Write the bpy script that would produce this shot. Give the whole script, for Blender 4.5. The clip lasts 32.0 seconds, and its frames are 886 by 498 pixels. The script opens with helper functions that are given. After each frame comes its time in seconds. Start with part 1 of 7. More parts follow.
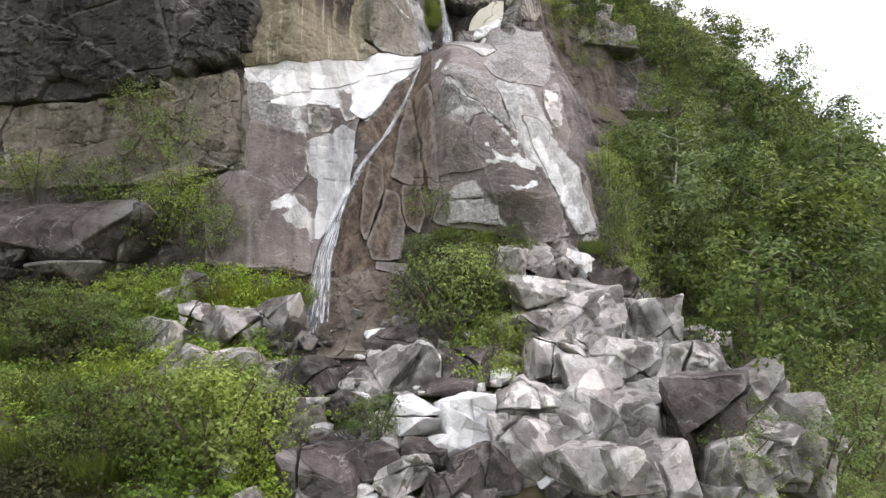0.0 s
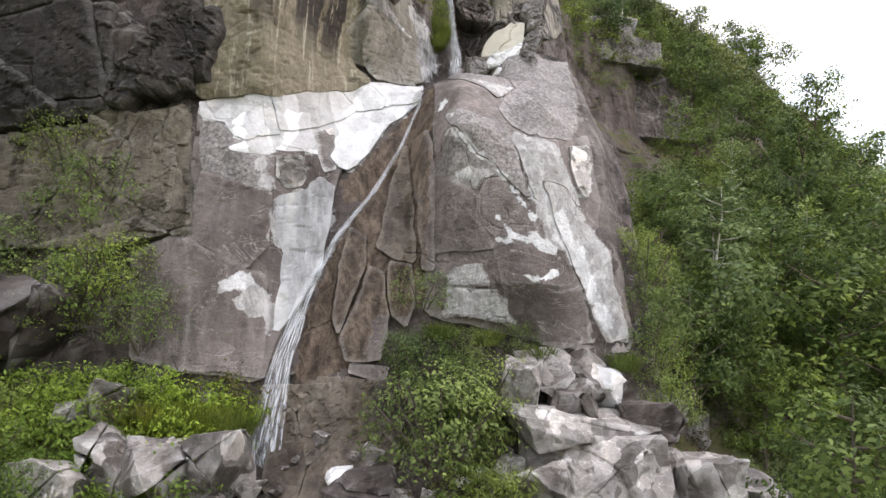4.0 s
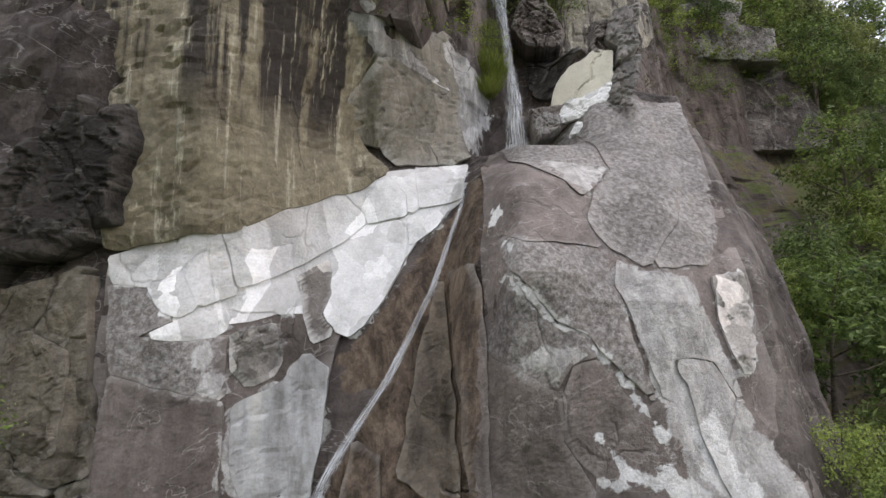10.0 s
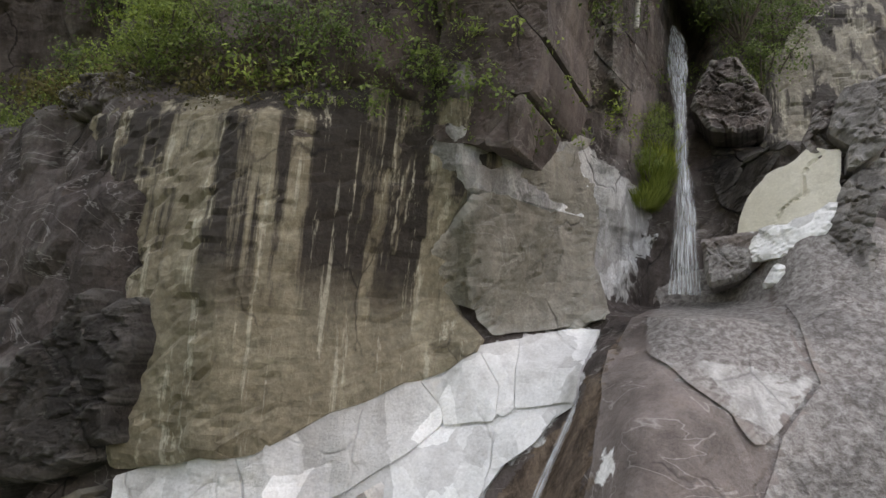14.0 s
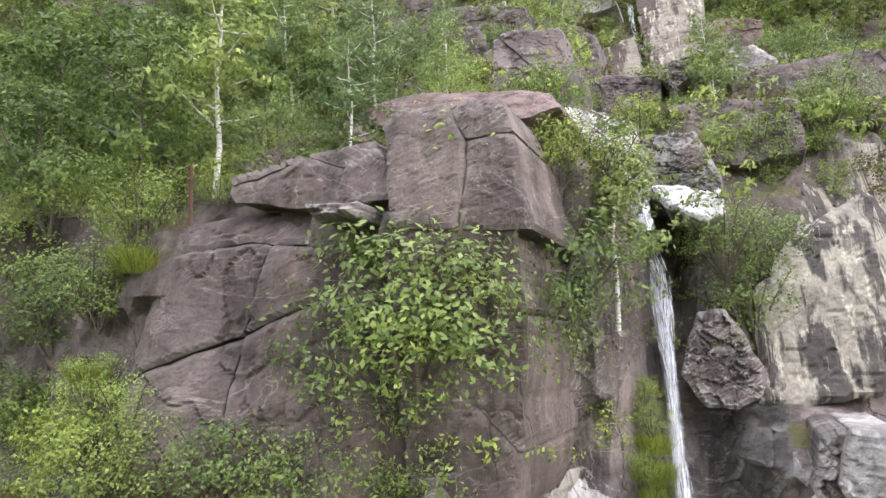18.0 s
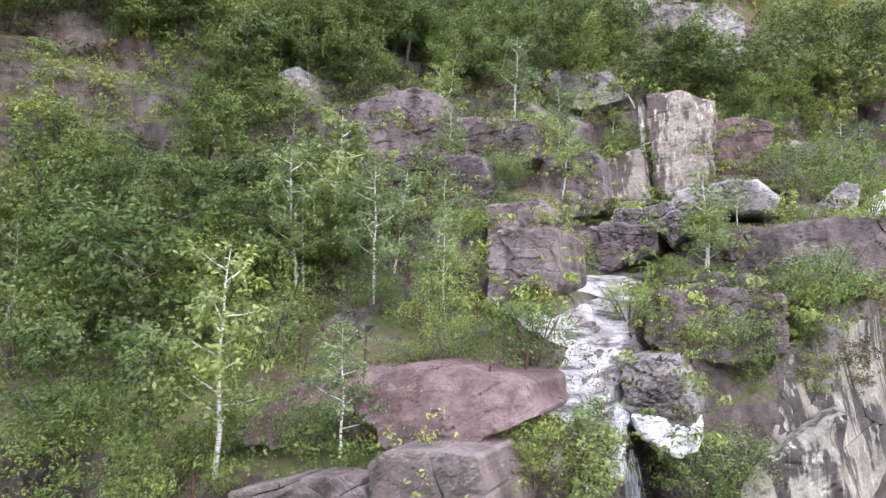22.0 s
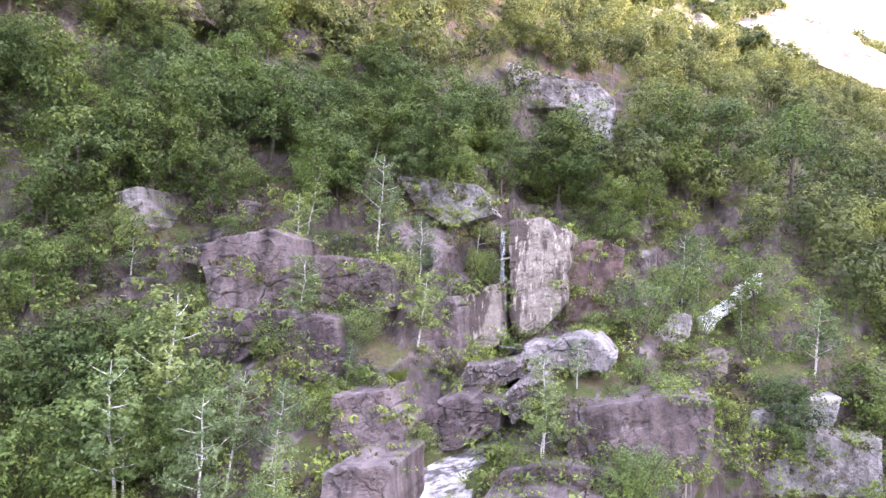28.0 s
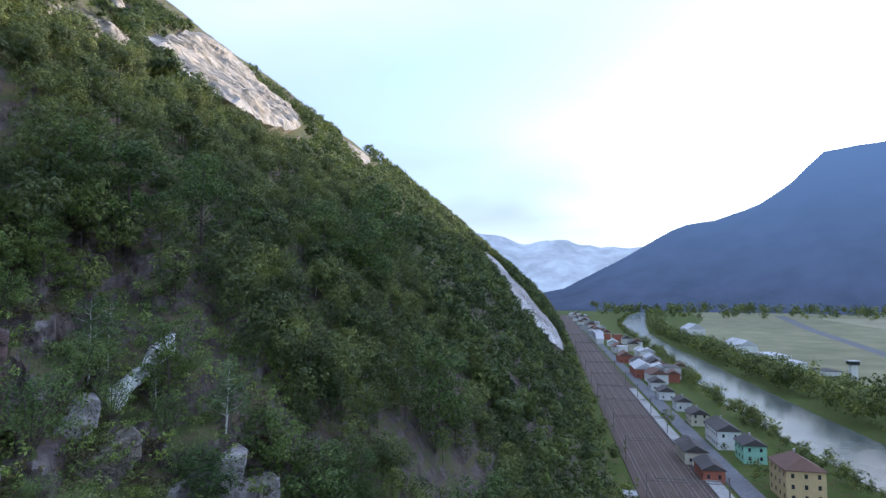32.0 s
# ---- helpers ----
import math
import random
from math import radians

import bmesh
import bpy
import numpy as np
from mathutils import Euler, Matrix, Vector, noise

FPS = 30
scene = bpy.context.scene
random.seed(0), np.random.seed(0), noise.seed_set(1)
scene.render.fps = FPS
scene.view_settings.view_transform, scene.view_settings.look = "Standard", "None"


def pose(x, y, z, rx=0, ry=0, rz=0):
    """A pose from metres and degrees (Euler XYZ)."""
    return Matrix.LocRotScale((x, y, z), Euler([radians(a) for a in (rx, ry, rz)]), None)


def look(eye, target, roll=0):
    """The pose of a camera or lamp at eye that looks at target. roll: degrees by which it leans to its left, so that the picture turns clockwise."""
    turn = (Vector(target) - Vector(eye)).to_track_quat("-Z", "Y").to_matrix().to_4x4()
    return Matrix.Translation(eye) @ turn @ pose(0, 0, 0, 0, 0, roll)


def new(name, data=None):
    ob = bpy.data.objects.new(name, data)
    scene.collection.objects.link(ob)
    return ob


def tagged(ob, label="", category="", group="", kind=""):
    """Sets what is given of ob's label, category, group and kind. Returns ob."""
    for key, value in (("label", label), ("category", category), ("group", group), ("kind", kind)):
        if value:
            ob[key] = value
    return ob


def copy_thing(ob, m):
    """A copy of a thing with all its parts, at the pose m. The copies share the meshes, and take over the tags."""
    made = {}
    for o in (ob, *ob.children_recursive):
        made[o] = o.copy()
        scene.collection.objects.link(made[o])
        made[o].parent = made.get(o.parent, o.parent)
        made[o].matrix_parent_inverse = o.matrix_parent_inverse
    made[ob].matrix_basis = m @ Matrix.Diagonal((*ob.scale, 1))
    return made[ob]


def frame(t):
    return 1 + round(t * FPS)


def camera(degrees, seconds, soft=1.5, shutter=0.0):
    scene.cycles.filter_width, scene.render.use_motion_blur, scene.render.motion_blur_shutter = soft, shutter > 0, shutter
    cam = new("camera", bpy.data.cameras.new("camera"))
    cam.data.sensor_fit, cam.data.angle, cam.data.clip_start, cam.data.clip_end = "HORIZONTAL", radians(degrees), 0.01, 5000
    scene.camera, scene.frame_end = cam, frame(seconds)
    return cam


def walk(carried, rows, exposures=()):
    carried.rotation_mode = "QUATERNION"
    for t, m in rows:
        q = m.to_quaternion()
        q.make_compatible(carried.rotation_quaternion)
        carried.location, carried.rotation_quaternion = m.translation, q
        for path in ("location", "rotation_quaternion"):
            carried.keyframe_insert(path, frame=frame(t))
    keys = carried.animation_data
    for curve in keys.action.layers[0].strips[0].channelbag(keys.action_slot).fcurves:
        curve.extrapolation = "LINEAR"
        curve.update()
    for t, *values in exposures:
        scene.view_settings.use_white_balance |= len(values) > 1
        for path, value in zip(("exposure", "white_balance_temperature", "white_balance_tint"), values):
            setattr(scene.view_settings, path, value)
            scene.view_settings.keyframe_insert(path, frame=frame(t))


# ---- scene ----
cam = camera(73.3, 32.0)
PATH = [
    (0, (-0.000, 0.000, 11.000), (-0.022, 1.976, 11.309), -0.23),
    (0.5, (-0.076, 0.605, 11.622), (-0.088, 2.584, 11.909), 1.43),
    (1, (-0.112, 1.218, 12.251), (-0.114, 3.196, 12.547), 0.33),
    (1.5, (-0.103, 1.792, 12.830), (-0.088, 3.772, 13.112), 1.94),
    (2, (-0.126, 2.431, 13.452), (-0.139, 4.410, 13.741), 2.94),
    (2.5, (-0.118, 2.945, 13.994), (-0.124, 4.927, 14.266), 2.57),
    (3, (-0.147, 3.550, 14.617), (-0.157, 5.532, 14.883), 2.80),
    (3.5, (-0.128, 4.298, 15.250), (-0.139, 6.277, 15.535), 3.47),
    (4, (-0.169, 4.915, 15.828), (-0.172, 6.897, 16.098), 3.06),
    (4.5, (-0.213, 5.537, 16.405), (-0.216, 7.517, 16.683), 2.79),
    (6.5, (-0.615, 7.904, 18.382), (-0.592, 9.887, 18.645), 1.55),
    (7, (-0.654, 8.610, 19.005), (-0.626, 10.592, 19.276), -0.89),
    (7.5, (-0.679, 9.322, 19.602), (-0.678, 11.305, 19.863), -0.03),
    (8, (-0.461, 10.104, 20.230), (-0.409, 12.084, 20.504), -1.04),
    (8.5, (-0.554, 11.056, 20.790), (-0.650, 13.036, 21.059), 0.44),
    (9, (-0.397, 11.763, 21.389), (-0.591, 13.736, 21.650), 1.78),
    (9.5, (-0.220, 12.455, 21.970), (-0.463, 14.427, 22.204), 0.97),
    (10, (0.024, 13.343, 22.588), (-0.222, 15.315, 22.810), 0.99),
    (10.5, (0.304, 14.106, 23.129), (0.039, 16.077, 23.343), 1.23),
    (11, (0.617, 14.953, 23.716), (0.351, 16.926, 23.906), 1.98),
    (11.5, (0.844, 15.668, 24.320), (0.465, 17.620, 24.541), 6.20),
    (12, (1.065, 16.524, 24.833), (0.515, 18.427, 25.107), 6.74),
    (12.5, (1.328, 16.939, 25.375), (0.618, 18.789, 25.646), 7.98),
    (13, (1.595, 17.429, 26.021), (0.754, 19.226, 26.271), 6.88),
    (13.5, (1.633, 17.863, 26.695), (0.730, 19.631, 26.936), 5.95),
    (15.5, (1.550, 18.858, 29.527), (0.650, 20.589, 29.971), 2.41),
    (16, (1.675, 18.906, 30.930), (0.781, 20.643, 31.360), 3.38),
    (16.5, (1.710, 18.717, 32.374), (0.828, 20.469, 32.766), 2.21),
    (17, (1.580, 18.502, 33.882), (0.702, 20.263, 34.237), 1.47),
    (17.5, (1.560, 18.512, 34.940), (0.690, 20.282, 35.274), 2.09),
    (18, (1.525, 18.389, 36.168), (0.646, 20.156, 36.496), 0.16),
    (18.5, (1.628, 18.269, 37.252), (0.737, 20.026, 37.598), 1.40),
    (19, (1.808, 18.119, 38.404), (0.894, 19.871, 38.710), 3.36),
    (19.5, (2.019, 17.950, 39.517), (1.117, 19.716, 39.774), 3.50),
    (20, (2.236, 17.701, 40.732), (1.332, 19.467, 40.985), 3.15),
    (20.5, (2.379, 17.460, 41.838), (1.474, 19.225, 42.097), 2.16),
    (21, (2.548, 17.190, 42.990), (1.636, 18.953, 43.227), 2.74),
    (21.5, (2.744, 16.918, 44.087), (1.826, 18.682, 44.303), 2.59),
    (22, (2.966, 16.624, 45.214), (2.047, 18.390, 45.408), 2.82),
    (22.5, (3.183, 16.404, 46.256), (2.260, 18.170, 46.434), 2.95),
    (23, (3.160, 16.590, 47.507), (2.251, 18.363, 47.672), 2.66),
    (23.5, (3.201, 16.430, 48.598), (2.283, 18.201, 48.747), 2.37),
    (24, (3.338, 16.317, 49.670), (2.419, 18.088, 49.811), 1.94),
    (24.5, (3.461, 16.079, 50.609), (2.533, 17.845, 50.748), 2.00),
    (26.5, (4.089, 15.893, 53.990), (3.148, 17.656, 54.068), 4.66),
    (27, (4.276, 16.154, 54.889), (3.406, 17.954, 54.950), 3.74),
    (27.5, (4.455, 16.538, 55.796), (3.708, 18.392, 55.861), 3.53),
    (28, (4.602, 17.005, 56.665), (4.012, 18.914, 56.742), 4.37),
    (28.5, (4.703, 17.505, 57.482), (4.289, 19.460, 57.567), 4.23),
    (29, (4.780, 17.981, 58.262), (4.578, 19.967, 58.380), 3.52),
    (29.5, (4.838, 18.379, 59.002), (4.808, 20.375, 59.127), 2.19),
    (30, (4.890, 18.685, 59.692), (5.075, 20.670, 59.851), 2.27),
    (30.5, (4.950, 18.899, 60.319), (5.337, 20.855, 60.478), 1.74),
    (31, (4.978, 19.031, 60.876), (5.597, 20.926, 61.042), 0.84),
    (31.5, (4.946, 19.119, 61.368), (5.857, 20.891, 61.542), -0.02),
    (32, (4.866, 19.189, 61.829), (6.017, 20.818, 61.981), 0.19),
]
EXPOSURES = [(0, 2.5, 8800, 21), (9, 2.05, 8700, 20), (13, 1.72, 8800, 18), (16, 2.4, 8500, 20), (18, 3.3, 8300, 22), (22, 3.25, 7600, 28), (27, 3.5, 7100, 38), (29.5, 3.0, 6800, 39), (31, 2.15, 6100, 23), (32, 1.3, 5750, 18)]
walk(cam, [(t, look(eye, target, roll)) for t, eye, target, roll in PATH], EXPOSURES)

# ---- sky and sun: a low evening sun that the far ridge keeps off the cliff ----
SUN_AZ, SUN_EL = 88.0, 14.5
world = bpy.data.worlds.new("sky")
scene.world = world
world.use_nodes = True
wn, wl = world.node_tree.nodes, world.node_tree.links
sky = wn.new("ShaderNodeTexSky")
sky.sky_type, sky.sun_disc = "NISHITA", False
sky.sun_elevation, sky.sun_rotation = radians(SUN_EL), radians(SUN_AZ)
sky.air_density, sky.dust_density = 1.0, 0.6
wcoord = wn.new("ShaderNodeTexCoord")
wmap = wn.new("ShaderNodeMapping")
wmap.inputs["Location"].default_value = (0.35, 0.1, 0)
wmap.inputs["Scale"].default_value = (1.2, 1.2, 3.5)
wnoise = wn.new("ShaderNodeTexNoise")
wnoise.inputs["Scale"].default_value, wnoise.inputs["Detail"].default_value = 0.9, 4
wramp = wn.new("ShaderNodeValToRGB")
wramp.color_ramp.elements[0].position, wramp.color_ramp.elements[1].position = 0.3, 0.7
wmix = wn.new("ShaderNodeMixRGB")
wl.new(wcoord.outputs["Generated"], wmap.inputs["Vector"])
wl.new(wmap.outputs["Vector"], wnoise.inputs["Vector"])
wl.new(wnoise.outputs["Fac"], wramp.inputs["Fac"])
wz = wn.new("ShaderNodeSeparateXYZ")
wl.new(wcoord.outputs["Generated"], wz.inputs[0])
wrise = wn.new("ShaderNodeMapRange")
wrise.inputs["From Min"].default_value, wrise.inputs["From Max"].default_value = 0.1, 0.95
wrise.inputs["To Min"].default_value, wrise.inputs["To Max"].default_value = 0.4, 2.6
wl.new(wz.outputs["Z"], wrise.inputs["Value"])
wcloud = wn.new("ShaderNodeMixRGB")
wcloud.blend_type, wcloud.inputs["Fac"].default_value = "MULTIPLY", 1.0
wcloud.inputs["Color1"].default_value = (2.15, 2.55, 3.2, 1)
wl.new(wrise.outputs["Result"], wcloud.inputs["Color2"])
wl.new(wcloud.outputs["Color"], wmix.inputs["Color2"])
wl.new(wramp.outputs["Color"], wmix.inputs["Fac"])
wl.new(sky.outputs["Color"], wmix.inputs["Color1"])
wl.new(wmix.outputs["Color"], wn["Background"].inputs["Color"])
wn["Background"].inputs["Strength"].default_value = 0.15
sun = new("sun", bpy.data.lights.new("sun", "SUN"))
sun.data.energy, sun.data.angle, sun.data.color = 3.5, radians(0.6), (1.0, 0.86, 0.66)
_to_sun = Vector((math.sin(radians(SUN_AZ)) * math.cos(radians(SUN_EL)), math.cos(radians(SUN_AZ)) * math.cos(radians(SUN_EL)), math.sin(radians(SUN_EL))))
sun.matrix_basis = look((0, 0, 300), Vector((0, 0, 300)) - _to_sun)


# ---- materials ----
def material(name, build, rough=0.85, spec=0.3):
    mat = bpy.data.materials.new(name)
    mat.use_nodes = True
    n, l = mat.node_tree.nodes, mat.node_tree.links
    bsdf = n["Principled BSDF"]
    bsdf.inputs["Roughness"].default_value = rough
    bsdf.inputs["Specular IOR Level"].default_value = spec
    build(n, l, bsdf)
    return mat


def coords(n, l, scale=(1, 1, 1), space="Object"):
    if space == "World":
        c = n.new("ShaderNodeNewGeometry").outputs["Position"]
    else:
        c = n.new("ShaderNodeTexCoord").outputs[space]
    m = n.new("ShaderNodeMapping")
    m.inputs["Scale"].default_value = scale
    l.new(c, m.inputs["Vector"])
    return m.outputs["Vector"]


def noise_tex(n, l, vec, scale, detail=6, rough=0.6, distort=0.0):
    t = n.new("ShaderNodeTexNoise")
    t.inputs["Scale"].default_value, t.inputs["Detail"].default_value = scale, detail
    t.inputs["Roughness"].default_value, t.inputs["Distortion"].default_value = rough, distort
    l.new(vec, t.inputs["Vector"])
    return t.outputs["Fac"]


def ramp(n, l, fac, *stops):
    r = n.new("ShaderNodeValToRGB")
    e = r.color_ramp.elements
    e[0].position, e[0].color = stops[0][0], (*stops[0][1], 1)
    e[1].position, e[1].color = stops[-1][0], (*stops[-1][1], 1)
    for p, c in stops[1:-1]:
        e.new(p).color = (*c, 1)
    l.new(fac, r.inputs["Fac"])
    return r.outputs["Color"]


def blend(n, l, fac, a, b, kind="MIX"):
    m = n.new("ShaderNodeMixRGB")
    m.blend_type = kind
    for key, v in (("Fac", fac), ("Color1", a), ("Color2", b)):
        if isinstance(v, (int, float)):
            m.inputs[key].default_value = v
        elif isinstance(v, tuple):
            m.inputs[key].default_value = (*v, 1)
        else:
            l.new(v, m.inputs[key])
    return m.outputs["Color"]


def relief(n, l, bsdf, height, strength, distance, normal=None):
    b = n.new("ShaderNodeBump")
    b.inputs["Strength"].default_value, b.inputs["Distance"].default_value = strength, distance
    l.new(height, b.inputs["Height"])
    if normal is not None:
        l.new(normal, b.inputs["Normal"])
    l.new(b.outputs["Normal"], bsdf.inputs["Normal"])


def split_planes(n, l, scale, amount, tall=0.75, turn=0.5):
    """Small break planes of split rock: a tilted normal and a tone for every cell."""
    v = coords(n, l, (1, 1, tall), "World")
    v.node.inputs["Rotation"].default_value = (0.2, turn, 0.3)
    warp = n.new("ShaderNodeTexNoise")
    warp.inputs["Scale"].default_value, warp.inputs["Detail"].default_value = 1.1 * scale, 4
    l.new(v, warp.inputs["Vector"])
    moved = blend(n, l, 0.45 / scale, v, warp.outputs["Color"], "ADD")
    out, tone = n.new("ShaderNodeNewGeometry").outputs["Normal"], None
    for k, (sc, am) in enumerate(((scale, amount), (scale * 3.3, amount * 0.7))):
        cell = n.new("ShaderNodeTexVoronoi")
        cell.distance = "CHEBYCHEV" if k == 0 else "EUCLIDEAN"
        cell.inputs["Scale"].default_value = sc
        l.new(moved, cell.inputs["Vector"])
        centred, scaled, added = (n.new("ShaderNodeVectorMath") for _ in range(3))
        centred.operation, scaled.operation, added.operation = "SUBTRACT", "SCALE", "ADD"
        centred.inputs[1].default_value = (0.5, 0.5, 0.5)
        scaled.inputs["Scale"].default_value = am
        l.new(cell.outputs["Color"], centred.inputs[0])
        l.new(centred.outputs[0], scaled.inputs[0])
        l.new(out, added.inputs[0])
        l.new(scaled.outputs[0], added.inputs[1])
        out = added.outputs[0]
        if k == 0:
            tone = cell.outputs["Color"]
    unit = n.new("ShaderNodeVectorMath")
    unit.operation = "NORMALIZE"
    l.new(out, unit.inputs[0])
    return unit.outputs[0], tone


def crack_mask(n, l, scale, width, tall=1.0):
    """Thin broken lines along the joints of the rock: white where the rock is whole."""
    v = coords(n, l, (scale, scale, scale * tall), "World")
    warp = n.new("ShaderNodeTexNoise")
    warp.inputs["Scale"].default_value, warp.inputs["Detail"].default_value = 1.3, 5
    l.new(v, warp.inputs["Vector"])
    mixed = blend(n, l, 0.75, v, warp.outputs["Color"], "ADD")
    cell = n.new("ShaderNodeTexVoronoi")
    cell.feature = "DISTANCE_TO_EDGE"
    cell.inputs["Scale"].default_value = 1.0
    l.new(mixed, cell.inputs["Vector"])
    line = ramp(n, l, cell.outputs["Distance"], (0.0, (0.12, 0.1, 0.1)), (width, (1, 1, 1)))
    gate = ramp(n, l, noise_tex(n, l, v, 1.1, 3, 0.5), (0.5, (0, 0, 0)), (0.58, (1, 1, 1)))
    return blend(n, l, gate, (1.0, 1.0, 1.0), line)


def rock_nodes(dark, mid, light, vein=(0.62, 0.6, 0.58), streak=0.5, lichen=0.25, veins=0.12, worn=0.45, cracks=0.8, zoned=False, bands=0.0, clean=0.0, planes=0.7, psize=1.1, patina=0.0):
    """Weathered gneiss: blotches, stains that run down, thin pale veins and fine grain."""
    def build(n, l, bsdf):
        v = coords(n, l, space="World")
        big = noise_tex(n, l, v, 0.22, 5, 0.55, 0.6)
        col = ramp(n, l, big, (0.3, dark), (0.5, mid), (0.72, light))
        down = noise_tex(n, l, coords(n, l, (1.3, 1.3, 0.07), "World"), 1.0, 5, 0.65)
        col = blend(n, l, streak, col, ramp(n, l, down, (0.35, (0.25, 0.22, 0.2)), (0.55, (1, 1, 1)), (0.7, (1.25, 1.2, 1.1))), "MULTIPLY")
        spots = noise_tex(n, l, v, 3.1, 8, 0.7)
        col = blend(n, l, 0.75 * (1 - clean), col, ramp(n, l, spots, (0.3, (0.55, 0.53, 0.52)), (0.62, (1.15, 1.15, 1.15))), "MULTIPLY")
        if lichen:
            li = noise_tex(n, l, v, 1.1, 9, 0.75)
            col = blend(n, l, ramp(n, l, li, (0.62, (0, 0, 0)), (0.72, (lichen,) * 3)), col, (0.42, 0.41, 0.36))
        if veins:
            ve = noise_tex(n, l, coords(n, l, (0.5, 0.5, 0.9), "World"), 0.55, 4, 0.6, 1.6)
            band = n.new("ShaderNodeMath")
            band.operation, band.inputs[1].default_value = "SUBTRACT", 0.5
            l.new(ve, band.inputs[0])
            ab = n.new("ShaderNodeMath")
            ab.operation = "ABSOLUTE"
            l.new(band.outputs[0], ab.inputs[0])
            col = blend(n, l, ramp(n, l, ab.outputs[0], (0.0, (veins,) * 3), (0.008, (0, 0, 0))), col, vein)
        if zoned:
            edge = noise_tex(n, l, v, 1.6, 9, 0.6, 0.8)
            for channel, low, high in (("brown", (0.05, 0.034, 0.025), (0.19, 0.14, 0.105)), ("fleck", (0.13, 0.115, 0.11), (0.33, 0.315, 0.305)), ("pale", (0.29, 0.28, 0.275), (0.52, 0.515, 0.51)), ("white", (0.5, 0.505, 0.51), (0.76, 0.765, 0.77))):
                at = n.new("ShaderNodeAttribute")
                at.attribute_name = channel
                sum_ = n.new("ShaderNodeMath")
                sum_.operation = "MULTIPLY_ADD"
                sum_.inputs[1].default_value = 0.5
                l.new(edge, sum_.inputs[0])
                l.new(at.outputs["Fac"], sum_.inputs[2])
                skin = ramp(n, l, noise_tex(n, l, coords(n, l, (7, 7, 7) if channel == "fleck" else (2.2, 2.2, 0.9), "World"), 1.0, 10, 0.75, 0.4), (0.42, low), (0.6, high))
                col = blend(n, l, ramp(n, l, sum_.outputs[0], (0.485, (0, 0, 0)), (0.51, (0.97,) * 3)), col, skin)
        tilt, tone = split_planes(n, l, psize, planes)
        shade = n.new("ShaderNodeSeparateColor")
        l.new(tone, shade.inputs[0])
        col = blend(n, l, 0.6 * (1 - clean), col, ramp(n, l, shade.outputs[0], (0.1, (0.72, 0.72, 0.72)), (0.9, (1.25, 1.25, 1.25))), "MULTIPLY")
        if patina:
            col = blend(n, l, patina, col, ramp(n, l, shade.outputs[1], (0.3, (0.5, 0.47, 0.46)), (0.42, (0.9, 0.9, 0.9)), (0.68, (1.05, 1.05, 1.05)), (0.74, (1.9, 1.9, 1.9))), "MULTIPLY")
        joints = None
        if cracks:
            joints = crack_mask(n, l, 0.42, 0.02, 0.7)
            col = blend(n, l, cracks, col, joints, "MULTIPLY")
        if bands:
            bed = noise_tex(n, l, coords(n, l, (0.5, 0.5, 4.5), "World"), 1.0, 6, 0.7)
            col = blend(n, l, bands, col, ramp(n, l, bed, (0.43, (0.14, 0.13, 0.12)), (0.5, (1, 1, 1)), (0.7, (1.15, 1.15, 1.15))), "MULTIPLY")
        grit = noise_tex(n, l, v, 17.0, 6, 0.75)
        col = blend(n, l, 0.65 * (1 - 0.7 * clean), col, ramp(n, l, grit, (0.3, (0.55, 0.54, 0.53)), (0.68, (1.35, 1.35, 1.35))), "MULTIPLY")
        geo = n.new("ShaderNodeNewGeometry")
        col = blend(n, l, ramp(n, l, geo.outputs["Pointiness"], (0.52, (0, 0, 0)), (0.62, (worn,) * 3)), col, vein)
        l.new(col, bsdf.inputs["Base Color"])
        h = blend(n, l, 0.5, spots, noise_tex(n, l, v, 9.0, 10, 0.7), "MIX")
        if joints is not None:
            h = blend(n, l, 0.8, h, joints, "MULTIPLY")
        relief(n, l, bsdf, h, 0.85 * (1 - 0.75 * clean), 0.2, tilt)
    return build


def ground_nodes(n, l, bsdf):
    v = coords(n, l, space="World")
    col = ramp(n, l, noise_tex(n, l, v, 0.35, 8, 0.65), (0.3, (0.05, 0.075, 0.022)), (0.5, (0.085, 0.115, 0.03)), (0.6, (0.11, 0.095, 0.045)), (0.75, (0.075, 0.05, 0.03)))
    col = blend(n, l, 0.7, col, ramp(n, l, noise_tex(n, l, v, 4.0, 8, 0.7), (0.3, (0.5, 0.5, 0.45)), (0.65, (1.3, 1.35, 1.1))), "MULTIPLY")
    l.new(col, bsdf.inputs["Base Color"])
    relief(n, l, bsdf, noise_tex(n, l, v, 5.0, 8, 0.7), 1.0, 0.3)


ROCK = material("weathered_rock", rock_nodes((0.036, 0.029, 0.027), (0.098, 0.08, 0.075), (0.19, 0.165, 0.155), veins=0.3, zoned=True), 0.8)
GROUND = material("mossy_ground", ground_nodes, 0.95, 0.1)

DARKHILL = material("purple_grey_hill_rock", rock_nodes((0.075, 0.058, 0.056), (0.13, 0.105, 0.1), (0.22, 0.19, 0.18)), 0.85)


